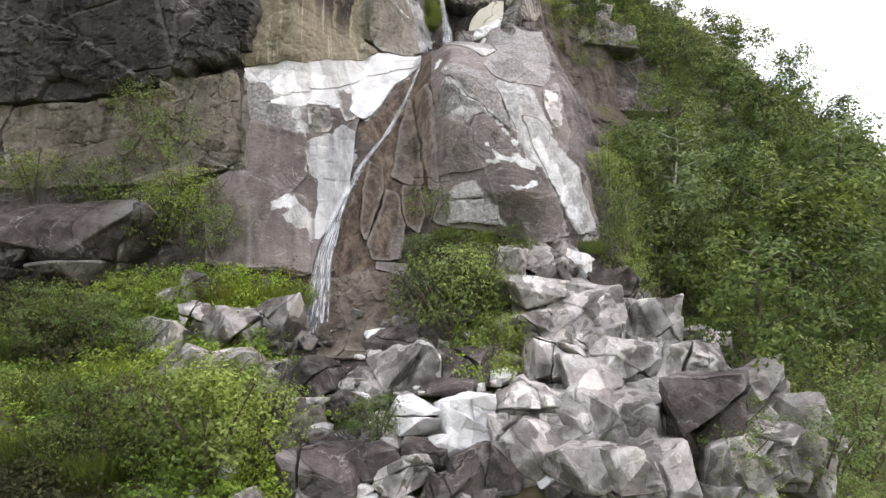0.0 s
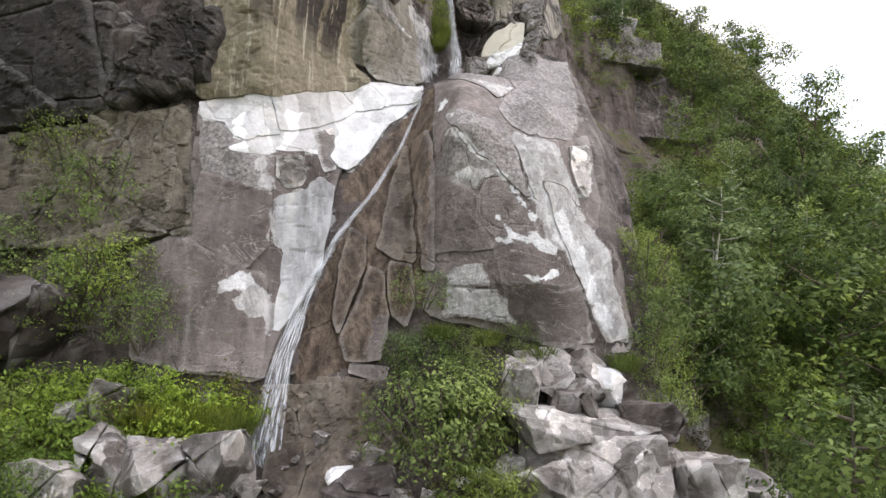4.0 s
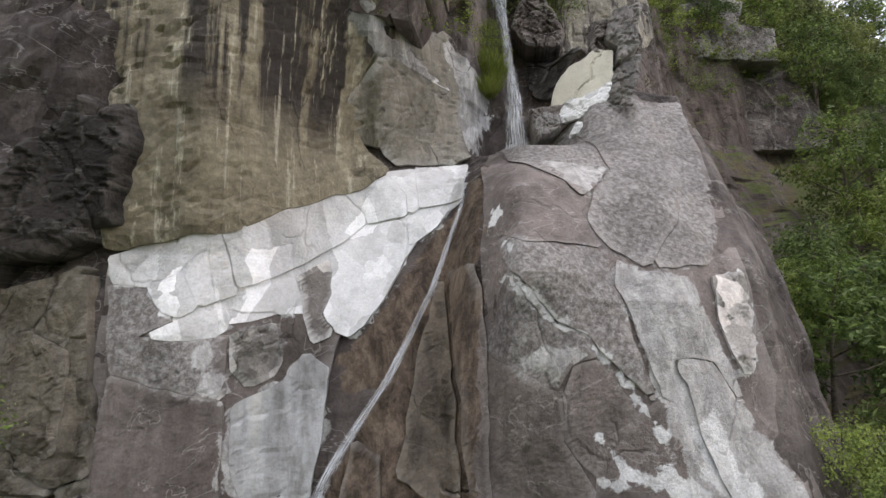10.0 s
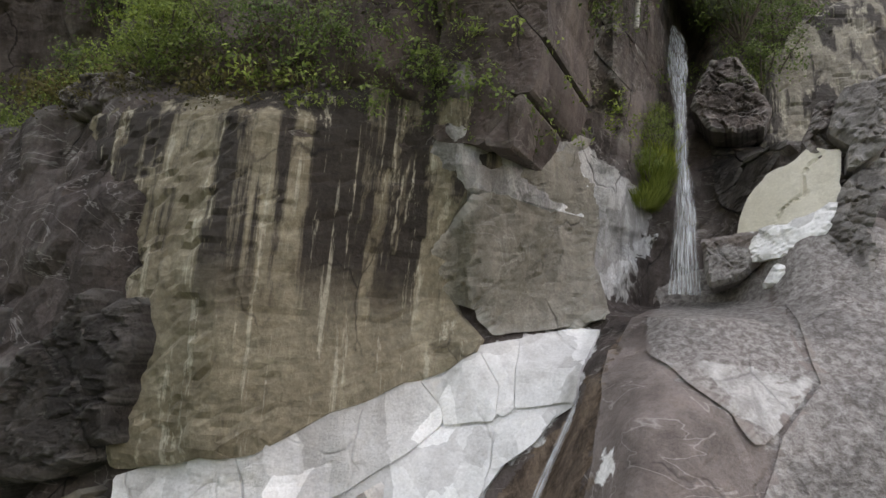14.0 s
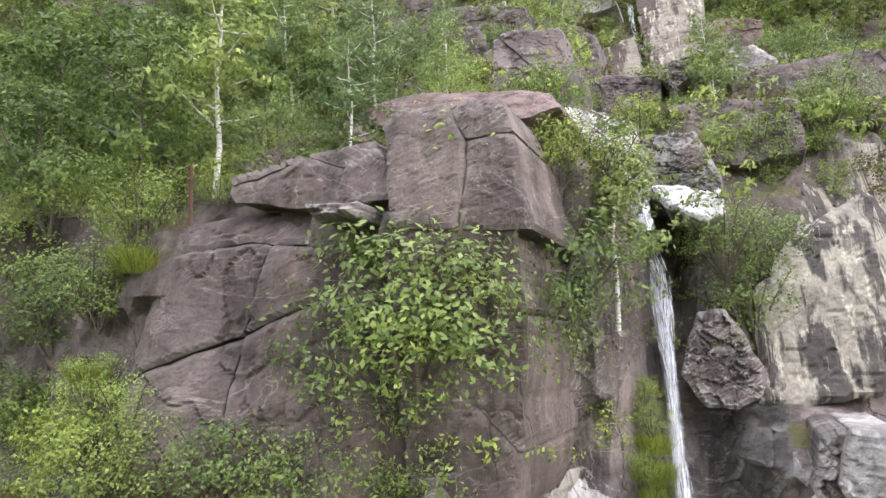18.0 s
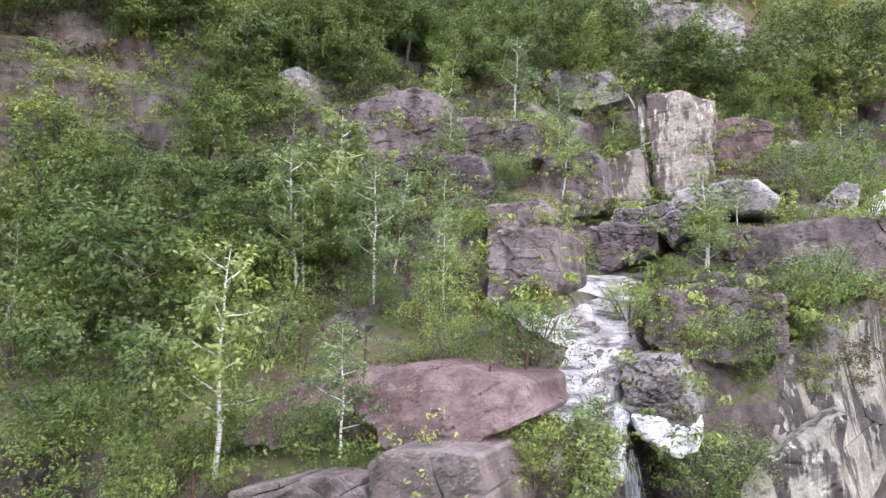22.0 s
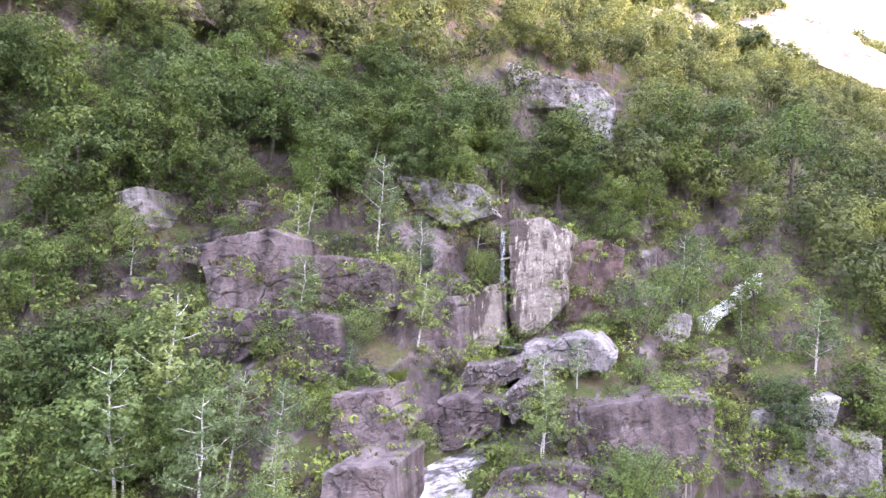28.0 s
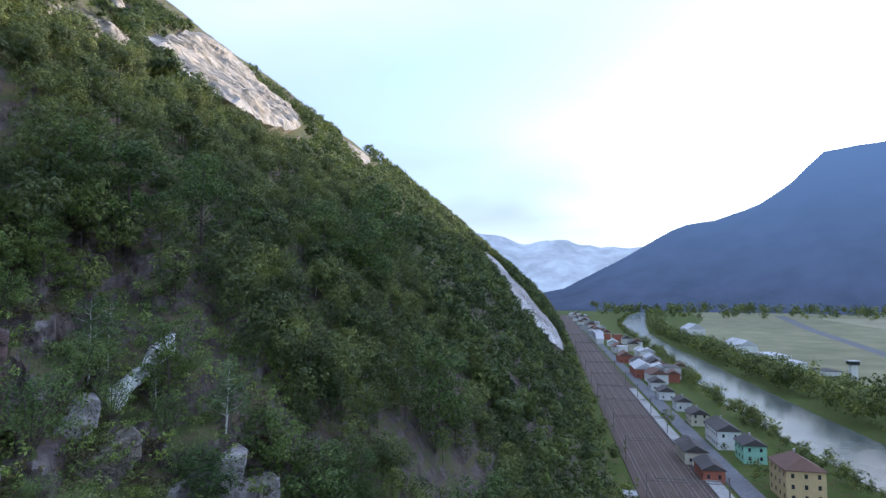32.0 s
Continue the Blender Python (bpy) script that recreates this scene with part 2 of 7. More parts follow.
def hill_nodes(n, l, bsdf):
    """Moss and grass where the hillside lies back, bare rock where it stands steep."""
    v = coords(n, l, space="World")
    green = ramp(n, l, noise_tex(n, l, v, 0.35, 8, 0.65), (0.28, (0.055, 0.075, 0.03)), (0.45, (0.095, 0.115, 0.045)), (0.56, (0.125, 0.105, 0.065)), (0.7, (0.09, 0.068, 0.05)))
    spots = noise_tex(n, l, v, 3.0, 8, 0.7)
    stone = ramp(n, l, noise_tex(n, l, v, 0.4, 6, 0.6), (0.3, (0.075, 0.06, 0.058)), (0.55, (0.14, 0.115, 0.11)), (0.75, (0.22, 0.19, 0.18)))
    geo = n.new("ShaderNodeNewGeometry")
    sep = n.new("ShaderNodeSeparateXYZ")
    l.new(geo.outputs["Normal"], sep.inputs[0])
    add = n.new("ShaderNodeMath")
    add.operation = "MULTIPLY_ADD"
    add.inputs[1].default_value = 0.55
    l.new(noise_tex(n, l, v, 0.5, 5, 0.6), add.inputs[0])
    l.new(sep.outputs["Z"], add.inputs[2])
    mask = ramp(n, l, add.outputs[0], (0.88, (0, 0, 0)), (0.98, (1, 1, 1)))
    stone = blend(n, l, 0.85, stone, crack_mask(n, l, 0.55, 0.025, 0.8), "MULTIPLY")
    stone = blend(n, l, 0.7, stone, ramp(n, l, noise_tex(n, l, coords(n, l, (1.5, 1.5, 0.2), "World"), 1.0, 6, 0.7), (0.36, (0.4, 0.37, 0.36)), (0.6, (1.3, 1.3, 1.3))), "MULTIPLY")
    col = blend(n, l, mask, stone, green)
    col = blend(n, l, 0.6, col, ramp(n, l, spots, (0.3, (0.55, 0.55, 0.5)), (0.65, (1.25, 1.25, 1.15))), "MULTIPLY")
    l.new(col, bsdf.inputs["Base Color"])
    relief(n, l, bsdf, noise_tex(n, l, v, 5.0, 8, 0.7), 0.9, 0.25)


HILL = material("hillside", hill_nodes, 0.92, 0.1)


def plain_nodes(color):
    def build(n, l, bsdf):
        bsdf.inputs["Base Color"].default_value = (*color, 1)
    return build


# ---- building helpers ----
def part(name, bm, mat, parent=None, label="", smooth=False):
    """Links a bmesh as one mesh object, under a thing or a part where one is given."""
    me = bpy.data.meshes.new(name)
    bm.to_mesh(me)
    bm.free()
    for m in mat if isinstance(mat, (list, tuple)) else [mat]:
        me.materials.append(m)
    if smooth:
        me.polygons.foreach_set("use_smooth", [True] * len(me.polygons))
    ob = new(name, me)
    if parent:
        ob.parent = parent
    if label:
        tagged(ob, label)
    return ob


def mesh_of(name, verts, faces, mats, indices=None, smooth=False, parent=None):
    me = bpy.data.meshes.new(name)
    me.from_pydata(verts, [], faces)
    for m in mats:
        me.materials.append(m)
    if indices is not None:
        me.polygons.foreach_set("material_index", indices)
    if smooth:
        me.polygons.foreach_set("use_smooth", [True] * len(me.polygons))
    ob = new(name, me)
    if parent:
        ob.parent = parent
    return ob


def fractal(p, octaves=5, lac=2.1, gain=0.5):
    return noise.fractal(Vector(p), 1.0 / max(gain, 0.01) - 1.0, lac, octaves)
# ---- the mountain face: y as a function of x and z, from a few upright sections ----
NX, NY, RAIL = 0.678, 0.735, 9.6
SLOPE_Q = (-200.0, 6.0, 9.0, 20.0, 40.0, 60.0, 100.0, 150.0, 270.0, 400.0, 600.0, 900.0)
SLOPE_Z = (-60.0, -1.0, 0.5, 13.0, 43.0, 67.0, 102.0, 143.0, 247.0, 318.0, 380.0, 430.0)


def slope_y(x, z):
    """The plain forested slope, which runs along the valley."""
    bend = 0.032 * np.maximum(0, 1.36 * x - 220)
    return (np.interp(z, SLOPE_Z, SLOPE_Q) + bend - RAIL + NX * x) / NY


SECTIONS = {
    -26.0: ((0, 5), (12, 19), (16, 22), (20, 25), (36, 26), (40, 27), (45, 34), (54, 41), (60, 47), (70, 60), (88, 84)),
    -18.0: ((0, 5), (10, 19), (14, 24), (20, 26), (27, 25.5), (32, 27), (33, 30), (36, 29.5), (40, 28.8), (42, 33), (45.5, 40), (53, 46), (58.4, 51), (64, 59), (88, 97)),
    -12.0: ((0, 5), (12, 23), (14, 25), (22, 26), (26, 25.6), (32, 26.2), (32.6, 26.9), (34, 27.4), (35, 27.7), (39, 28.3), (40, 29.3), (42, 33), (45, 38.5), (50, 45), (57, 53), (64, 62), (88, 99)),
    -8.0: ((0, 5), (12, 24), (20, 26), (22, 26.2), (24, 27), (28, 26.6), (31.4, 26.9), (32.0, 27.7), (33, 28.3), (34, 28.5), (35, 28.7), (39, 29.3), (40.3, 29.9), (41, 31.2), (45, 38.4), (47, 44), (57, 56), (64, 64), (88, 101)),
    -4.5: ((0, 5), (12, 25), (18, 27), (21.7, 28.2), (23.5, 29.2), (25.2, 30.4), (28, 31.6), (31, 30.5), (33, 29.7), (34.5, 30.4), (36, 30.4), (40.5, 30.4), (41.5, 31.4), (43, 36), (46, 40), (47.2, 47), (52, 56), (54.4, 61), (60, 69), (88, 104)),
    -2.0: ((0, 5), (12, 25.5), (18, 27.4), (24, 29.8), (26.6, 31.4), (27.5, 33), (31, 34.6), (34.2, 36.2), (35, 35), (41, 33.5), (42, 35), (45, 44), (47, 49), (52, 57), (56, 66), (62, 72), (88, 105)),
    -1.0: ((0, 5), (12, 25.5), (18, 27.0), (24, 28.6), (26.6, 30.4), (28, 33), (28.4, 36.2), (30, 36.8), (32.5, 37.8), (34, 40.2), (37, 42), (40, 43.6), (42, 44), (44, 45.5), (47, 48.6), (51, 54), (56, 66.4), (62, 73), (88, 105.5)),
    0.2: ((0, 5), (12, 25.5), (16, 26.6), (23.6, 26.6), (26, 28.8), (28, 32), (28.6, 36.4), (31, 38), (34, 40.2), (37, 41.6), (40, 42.6), (42, 43), (44, 44.6), (47, 48), (50.6, 52.3), (53, 60), (56.6, 67.4), (62, 74), (88, 106)),
    3.0: ((0, 5), (10, 22), (12, 25), (15.6, 26.8), (17.6, 25.9), (23, 27.6), (26.7, 30.7), (29, 33.4), (31.4, 35.4), (33.2, 35.9), (34, 40), (35, 42.8), (40, 43.4), (42, 44.3), (45.5, 48.2), (50, 53), (53, 62), (57, 68), (62, 76), (88, 108)),
    6.0: ((0, 5), (9, 20), (12, 25), (18, 26.8), (24, 29.4), (28, 33), (31, 36), (33, 42), (40, 46.5), (45.5, 49), (52, 61), (58, 70), (88, 110)),
    7.8: ((0, 5), (9, 20.5), (12, 26), (18, 28.2), (22, 30.4), (26, 34), (29, 38), (33, 46), (41, 49), (46, 52), (53, 66), (60, 75), (88, 112)),
    9.2: ((0, 5), (9, 21), (12, 29), (18, 34), (22, 37), (26, 41), (33, 49), (42, 53), (46, 57), (53.7, 69.8), (60, 77), (88, 113)),
    12.0: ((0, 6), (8, 22), (12, 32), (20, 40), (28, 48), (36, 57), (46, 61), (54, 71), (60, 79), (88, 115)),
    16.0: ((0, 8), (6, 24), (10, 33), (20, 45), (30, 54), (36, 60), (46, 63), (50, 65), (58, 75), (65, 84), (88, 117)),
    22.0: ((0, 18), (10, 36), (20, 47), (30, 57), (36, 66), (48, 69), (51, 71), (60, 83), (88, 121)),
}
STATIONS = sorted(SECTIONS)


def ledges(x, z):
    """Heights moved so that the upper slope climbs in walls and ledges."""
    tall = 3.7
    k = z / tall + 0.4 * np.sin(0.29 * x + 0.7) + 0.3 * np.sin(0.81 * x + 2.0) + 0.12 * np.sin(2.3 * x)
    f = k - np.floor(k)
    step = np.where(f < 0.7, f / 0.7 * 0.22, 0.22 + (f - 0.7) / 0.3 * 0.78)
    w = np.clip((z - 43) / 3, 0, 1) * np.clip((80 - z) / 14, 0, 1) * np.clip((34 - x) / 20, 0, 1) * np.clip((x + 60) / 10, 0, 1)
    w = w * np.where((np.abs(x + 1) < 6) & (z < 54), 0.25, 0.8)
    return z + w * tall * (step - f)


def face_y(x, z):
    """How far in the face stands at (x, z); numpy arrays of one shape."""
    x, z = np.asarray(x, float), np.asarray(z, float)
    z = ledges(x, z)
    far = slope_y(x, z)
    columns = [slope_y(np.full_like(z, -60.0), z)]
    for s in STATIONS:
        zs, ys = zip(*SECTIONS[s])
        y = np.interp(z, zs, ys)
        up = np.clip((z - 66) / 22, 0, 1)
        columns.append(y * (1 - up) + slope_y(np.full_like(z, s), z) * up)
    columns.append(slope_y(np.full_like(z, 32.0), z))
    xs = np.array([-60.0, *STATIONS, 32.0])
    i = np.clip(np.searchsorted(xs, x) - 1, 0, len(xs) - 2)
    f = np.clip((x - xs[i]) / (xs[i + 1] - xs[i]), 0, 1)
    f = f * f * (3 - 2 * f)
    stack = np.stack(columns)
    near = np.take_along_axis(stack, i[None], 0)[0] * (1 - f) + np.take_along_axis(stack, i[None] + 1, 0)[0] * f
    return np.where((x < -60) | (x > 32), far, near)


# ---- the mountainside ----
def outline_dist(px, pz, poly):
    """The distance of points from a closed outline, the nearest place on it, and whether they lie inside."""
    best, qx, qz = np.full(px.shape, 1e9), px.copy(), pz.copy()
    inside = np.zeros(px.shape, bool)
    for (x0, z0), (x1, z1) in zip(poly, poly[1:] + poly[:1]):
        dx, dz = x1 - x0, z1 - z0
        k = np.clip(((px - x0) * dx + (pz - z0) * dz) / max(dx * dx + dz * dz, 1e-9), 0, 1)
        nx_, nz_ = x0 + k * dx, z0 + k * dz
        d = np.hypot(px - nx_, pz - nz_)
        near = d < best
        best, qx, qz = np.where(near, d, best), np.where(near, nx_, qx), np.where(near, nz_, qz)
        cross = (z0 > pz) != (z1 > pz)
        if dz:
            inside ^= cross & (px < x0 + (pz - z0) / dz * dx)
    return best, qx, qz, inside


ZONES = []


def zone(channel, poly):
    ZONES.append((channel, [(float(x), float(z)) for x, z in poly]))


def paint_zones(ob):
    """Marks where washed pale, white or wet brown rock lies on the face."""
    n = len(ob.data.vertices)
    co = np.empty(n * 3)
    ob.data.vertices.foreach_get("co", co)
    x, z = co[0::3], co[2::3]
    for channel in ("fleck", "pale", "white", "brown"):
        best = np.zeros(n)
        for kind, poly in ZONES:
            if kind == channel:
                d, _, _, inside = outline_dist(x, z, poly)
                best = np.maximum(best, np.clip(0.5 + np.where(inside, d, -d) / 0.9, 0, 1))
        at = ob.data.attributes.new(channel, "FLOAT", "POINT")
        at.data.foreach_set("value", best * 0.49)


zone("fleck", [(1.78, 29.81), (3.61, 30.81), (4.6, 30.34), (4.73, 27.15), (4.37, 25.27), (3.23, 23.75), (2.27, 24.32), (1.83, 25.09), (2.11, 26.04), (2.75, 26.96)])
zone("fleck", [(-0.46, 24.63), (0.23, 24.38), (1.16, 24.29), (2.18, 24.28), (2.28, 23.43), (2.68, 22.02), (2.99, 20.72), (2.2, 21.52), (1.59, 22.25), (0.9, 22.49), (0.4, 23.23), (-0.16, 23.61)])
zone("fleck", [(-0.29, 23.56), (0.4, 23.23), (0.9, 22.43), (1.72, 22.25), (1.83, 21.76), (1.2, 21.58), (0.89, 21.04), (0.34, 21.15), (-0.15, 21.48), (-0.83, 21.79), (-0.42, 22.59)])
zone("fleck", [(4.6, 30.34), (5.97, 30.67), (5.72, 26.79), (5.51, 25.36), (4.87, 23.97), (4.23, 23.93), (3.23, 23.75), (4.37, 25.27), (4.73, 27.15)])
zone("fleck", [(-6.72, 22.08), (-5.94, 22.36), (-5.63, 21.4), (-5.76, 21.07), (-6.25, 20.77), (-6.61, 21.23)])
zone("fleck", [(-9.75, 23.78), (-9.45, 23.17), (-8.61, 23.12), (-8.16, 22.52), (-7.71, 22.38), (-8.52, 21.94), (-7.71, 21.89), (-6.94, 21.95), (-6.74, 22.15), (-6.62, 20.48), (-7.71, 20.83), (-9.09, 21.16)])
zone("fleck", [(-0.92, 28.94), (-0.2, 29.56), (0.79, 29.92), (1.5, 29.98), (2.49, 27.33), (2.67, 26.95), (2.04, 26.13), (1.76, 25.8), (1.34, 26.35), (0.73, 26.63), (-0.23, 27.25)])
zone("pale", [(2.37, 24.02), (3.23, 23.75), (4.26, 23.79), (4.48, 22.68), (4.9, 21.65), (5.07, 21.03), (4.72, 20.68), (5.1, 19.88), (4.96, 18.91), (3.64, 18.98), (3.52, 19.47), (3.21, 20.5), (2.7, 22.27), (2.33, 23.3)])
zone("pale", [(3.49, 21.74), (4.46, 21.69), (5.34, 20.13), (6.14, 19.02), (6.14, 17.91), (6.53, 16.68), (6.71, 15.88), (5.77, 15.64), (5.32, 16.61), (4.9, 17.61), (4.31, 19.06)])
zone("pale", [(-0.0, 17.36), (1.82, 17.33), (2.55, 16.16), (1.69, 16.22), (0.46, 16.36), (-0.05, 16.33)])
zone("pale", [(0.08, 17.78), (0.47, 18.21), (1.18, 18.34), (1.65, 17.46), (0.1, 17.47)])
zone("pale", [(-7.25, 21.64), (-7.03, 21.89), (-6.81, 21.31), (-6.57, 20.79), (-6.62, 20.48), (-6.89, 20.68), (-7.08, 20.94)])
zone("pale", [(-6.61, 19.92), (-6.5, 20.41), (-6.23, 20.64), (-5.63, 21.0), (-5.19, 21.66), (-4.96, 21.39), (-4.86, 20.58), (-4.47, 19.83), (-4.87, 19.32), (-5.31, 18.63), (-5.5, 18.39), (-6.44, 18.5), (-6.6, 19.45)])
zone("pale", [(-7.75, 17.05), (-6.96, 17.52), (-6.55, 17.05), (-5.94, 16.4), (-5.84, 15.71), (-6.05, 15.41), (-6.21, 15.98), (-6.72, 15.95), (-7.13, 16.5), (-6.94, 16.82), (-7.61, 16.76)])
zone("pale", [(-7.71, 22.38), (-6.93, 22.68), (-6.76, 22.48), (-6.74, 22.15), (-6.94, 21.95), (-7.71, 21.89), (-8.52, 21.94)])
zone("pale", [(0.16, 21.62), (0.59, 22.0), (1.08, 21.94), (1.83, 21.79), (1.08, 21.52), (0.89, 21.04), (0.58, 21.39)])
zone("pale", [(0.77, 27.19), (2.59, 26.96), (2.03, 26.04), (1.49, 26.26)])
zone("white", [(4.84, 23.67), (5.71, 23.85), (5.77, 22.56), (5.52, 21.51), (5.24, 21.27), (4.96, 21.9), (4.77, 22.55)])
zone("white", [(-0.36, 23.5), (-0.16, 23.57), (0.4, 23.23), (0.96, 22.55), (1.59, 22.32), (2.21, 21.64), (3.02, 20.44), (3.37, 19.74), (3.28, 19.53), (2.89, 20.27), (2.07, 21.52), (1.52, 22.07), (0.9, 22.34), (0.28, 23.04), (-0.16, 23.39)])
zone("white", [(1.34, 19.54), (1.63, 19.28), (2.64, 19.29), (2.57, 19.17), (1.73, 19.13)])
zone("white", [(-0.78, 25.46), (-0.42, 25.55), (-0.33, 25.26), (-0.63, 24.92), (-0.1, 24.18), (-0.46, 24.55)])
zone("white", [(1.75, 20.08), (2.38, 19.57), (3.43, 19.41), (4.08, 18.93), (3.95, 18.59), (3.21, 19.06), (2.28, 19.23)])
zone("white", [(2.68, 17.97), (3.39, 17.9), (3.93, 18.2), (4.04, 18.04), (3.08, 17.68)])
zone("white", [(-9.71, 23.85), (-9.08, 24.13), (-8.26, 24.37), (-7.91, 23.55), (-7.36, 22.63), (-7.72, 22.4), (-8.16, 22.52), (-8.61, 23.12), (-9.45, 23.17)])
zone("white", [(-8.26, 24.37), (-7.27, 24.58), (-7.13, 24.03), (-6.99, 23.75), (-6.83, 23.18), (-6.68, 23.04), (-7.36, 22.63), (-7.91, 23.55)])
zone("white", [(-7.27, 24.58), (-6.75, 24.97), (-6.38, 25.33), (-5.87, 25.85), (-5.22, 26.32), (-4.62, 25.66), (-4.42, 25.23), (-4.88, 24.66), (-5.46, 24.09), (-6.06, 23.56), (-6.43, 23.34), (-6.77, 23.15), (-6.99, 23.75)])
zone("white", [(-5.22, 26.32), (-5.03, 26.7), (-3.92, 26.87), (-3.33, 26.25), (-3.17, 25.5), (-4.39, 25.23), (-4.62, 25.66)])
zone("white", [(-3.92, 26.87), (-3.26, 27.33), (-2.85, 25.74), (-3.17, 25.5), (-3.33, 26.25)])
zone("white", [(-3.26, 27.33), (-2.18, 27.66), (-1.59, 27.64), (-1.54, 26.07), (-2.85, 25.74)])
zone("white", [(-6.79, 22.65), (-6.51, 23.12), (-5.83, 23.57), (-5.71, 23.4), (-5.63, 22.8), (-5.79, 22.43), (-5.99, 22.61), (-6.6, 22.58)])
zone("white", [(-5.09, 24.17), (-4.38, 25.16), (-3.23, 25.43), (-3.09, 24.65), (-3.11, 23.96), (-3.51, 22.99), (-3.84, 22.32), (-4.21, 21.99), (-4.56, 22.09), (-4.96, 22.59), (-4.87, 23.12)])
zone("white", [(-3.2, 25.43), (-1.92, 25.88), (-2.28, 25.21), (-3.03, 24.48)])
zone("white", [(-7.75, 17.05), (-6.96, 17.52), (-6.6, 17.1), (-7.0, 16.95), (-7.4, 16.8)])
zone("white", [(3.6, 20.3), (4.3, 20.6), (5.2, 18.6), (6.0, 16.2), (5.6, 16.2), (4.7, 18.2)])
zone("brown", [(-4.2, 19.1), (-2.7, 21.9), (-1.5, 25.4), (-0.95, 27.6), (-0.75, 16.8), (-1.4, 16.3), (-2.5, 16.3), (-2.7, 14.6), (-3.9, 14.1), (-4.1, 10.3), (-5.0, 10.3), (-5.0, 15.7)])
zone("brown", [(-3.9, 21.9), (-3.2, 23.4), (-2.3, 25.0), (-1.5, 25.9), (-1.4, 26.6), (-0.95, 26.9), (-0.9, 21.1), (-4.3, 20.6), (-4.4, 21.6)])
zone("pale", [(-5.2, 31.7), (-3.8, 32.4), (-2.6, 32.8), (-1.1, 31.7), (-1.5, 28.5), (-5.0, 28.4), (-5.2, 30.6)])
zone("white", [(-2.9, 30.8), (-2.6, 31.9), (-2.2, 31.0), (-2.2, 29.9), (-2.3, 29.2), (-2.8, 29.4)])
zone("white", [(-3.5, 28.6), (-2.3, 28.9), (-1.6, 29.6), (-1.4, 30.5), (-0.8, 31.0), (-1.6, 29.1), (-1.8, 28.5)])


def build_mountain():
    xs = np.concatenate([np.arange(-420, -60, 12), np.arange(-60, -30, 1.5), np.arange(-30, -14, 0.35), np.arange(-14, 10, 0.22), np.arange(10, 14, 0.4), np.arange(14, 34, 0.8), np.arange(34, 120, 2.5), np.arange(120, 400, 9), np.arange(400, 1900, 32)])
    zs = np.concatenate([np.arange(-4, 4, 1.0), np.arange(4, 44, 0.24), np.arange(44, 72, 0.36), np.arange(72, 130, 2.0), np.arange(130, 320, 6), np.arange(320, 431, 12)])
    gx, gz = np.meshgrid(xs, zs)
    gy = face_y(gx, gz)
    verts = []
    for x, y, z in zip(gx.ravel(), gy.ravel(), gz.ravel()):
        near = -40 < x < 30 and z < 75
        amp = 0.45 if near else (1.6 if x < 150 and z < 140 else 7.0)
        size = 3.5 if near else (9.0 if x < 150 and z < 140 else 45.0)
        f = fractal((x / size, y / size, z / size), 6)
        c = 0.0
        if near:
            q = Vector((x / 2.2 + 0.5 * f, y / 5.0, z / 3.2 + 0.3 * f))
            dist, spots = noise.voronoi(q)
            c = 0.5 * noise.cell(spots[0] * 37.0) + 0.35 * max(0.0, 1 - 9 * (dist[1] - dist[0]))
        smooth = -9.8 < x < 7 and 14 < z < 30.5
        verts.append((float(x), float(y + (0.1 * f + 0.06 * c + 0.06 if smooth else amp * f + 0.45 * c)), float(z)))
    w = len(xs)
    faces, mats = [], []
    P = np.array(verts).reshape(len(zs), w, 3)
    dy = (P[1:, :, 1] - P[:-1, :, 1]) / np.maximum(P[1:, :, 2] - P[:-1, :, 2], 0.01)
    for j in range(len(zs) - 1):
        for i in range(w - 1):
            a = j * w + i
            faces.append((a, a + 1, a + w + 1, a + w))
            x, z = xs[i], zs[j]
            bare = -26 < x < 9 and (12.5 + 0.8 * math.sin(x) if x < -6.5 or x > 3 else 9.5) < z < (33.5 if x < 6 else 29)
            rim = fractal((x / 4.5, 3.0, z / 3.0), 4)
            stony = (-3.5 < x < 9 and 33 < z < 50 and rim > -0.12) or (-21 < x < 7 and 47 < z < 60 and rim > 0.05)
            mats.append(0 if bare else (3 if stony else 2))
    ob = mesh_of("mountainside", verts, faces, [ROCK, GROUND, HILL, DARKHILL], mats, smooth=False)
    return tagged(ob, "steep rocky mountainside of grey-brown gneiss with mossy ground", "mountainside", kind="structure")


mountain = build_mountain()
paint_zones(mountain)

# ---- valley floor ----
g = bmesh.new()
bmesh.ops.create_grid(g, x_segments=40, y_segments=40, size=4600)
valley = tagged(part("ground", g, GROUND), "flat green valley floor with fields", "ground", kind="structure")
valley.location = (0, 0, -0.3)


# Distance haze painted as emission: the far ridges glow, towards the high colour upwards.
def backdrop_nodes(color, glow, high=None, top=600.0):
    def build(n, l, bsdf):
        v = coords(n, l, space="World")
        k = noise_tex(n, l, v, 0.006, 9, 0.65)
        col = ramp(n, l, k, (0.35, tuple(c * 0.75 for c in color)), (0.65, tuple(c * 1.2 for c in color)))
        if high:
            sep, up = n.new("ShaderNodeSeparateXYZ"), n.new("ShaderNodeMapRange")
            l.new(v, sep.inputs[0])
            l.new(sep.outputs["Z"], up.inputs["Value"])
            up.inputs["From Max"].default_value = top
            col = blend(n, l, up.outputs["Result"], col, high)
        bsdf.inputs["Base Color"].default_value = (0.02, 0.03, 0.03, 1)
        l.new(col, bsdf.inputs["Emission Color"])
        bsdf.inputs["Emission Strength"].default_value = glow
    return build


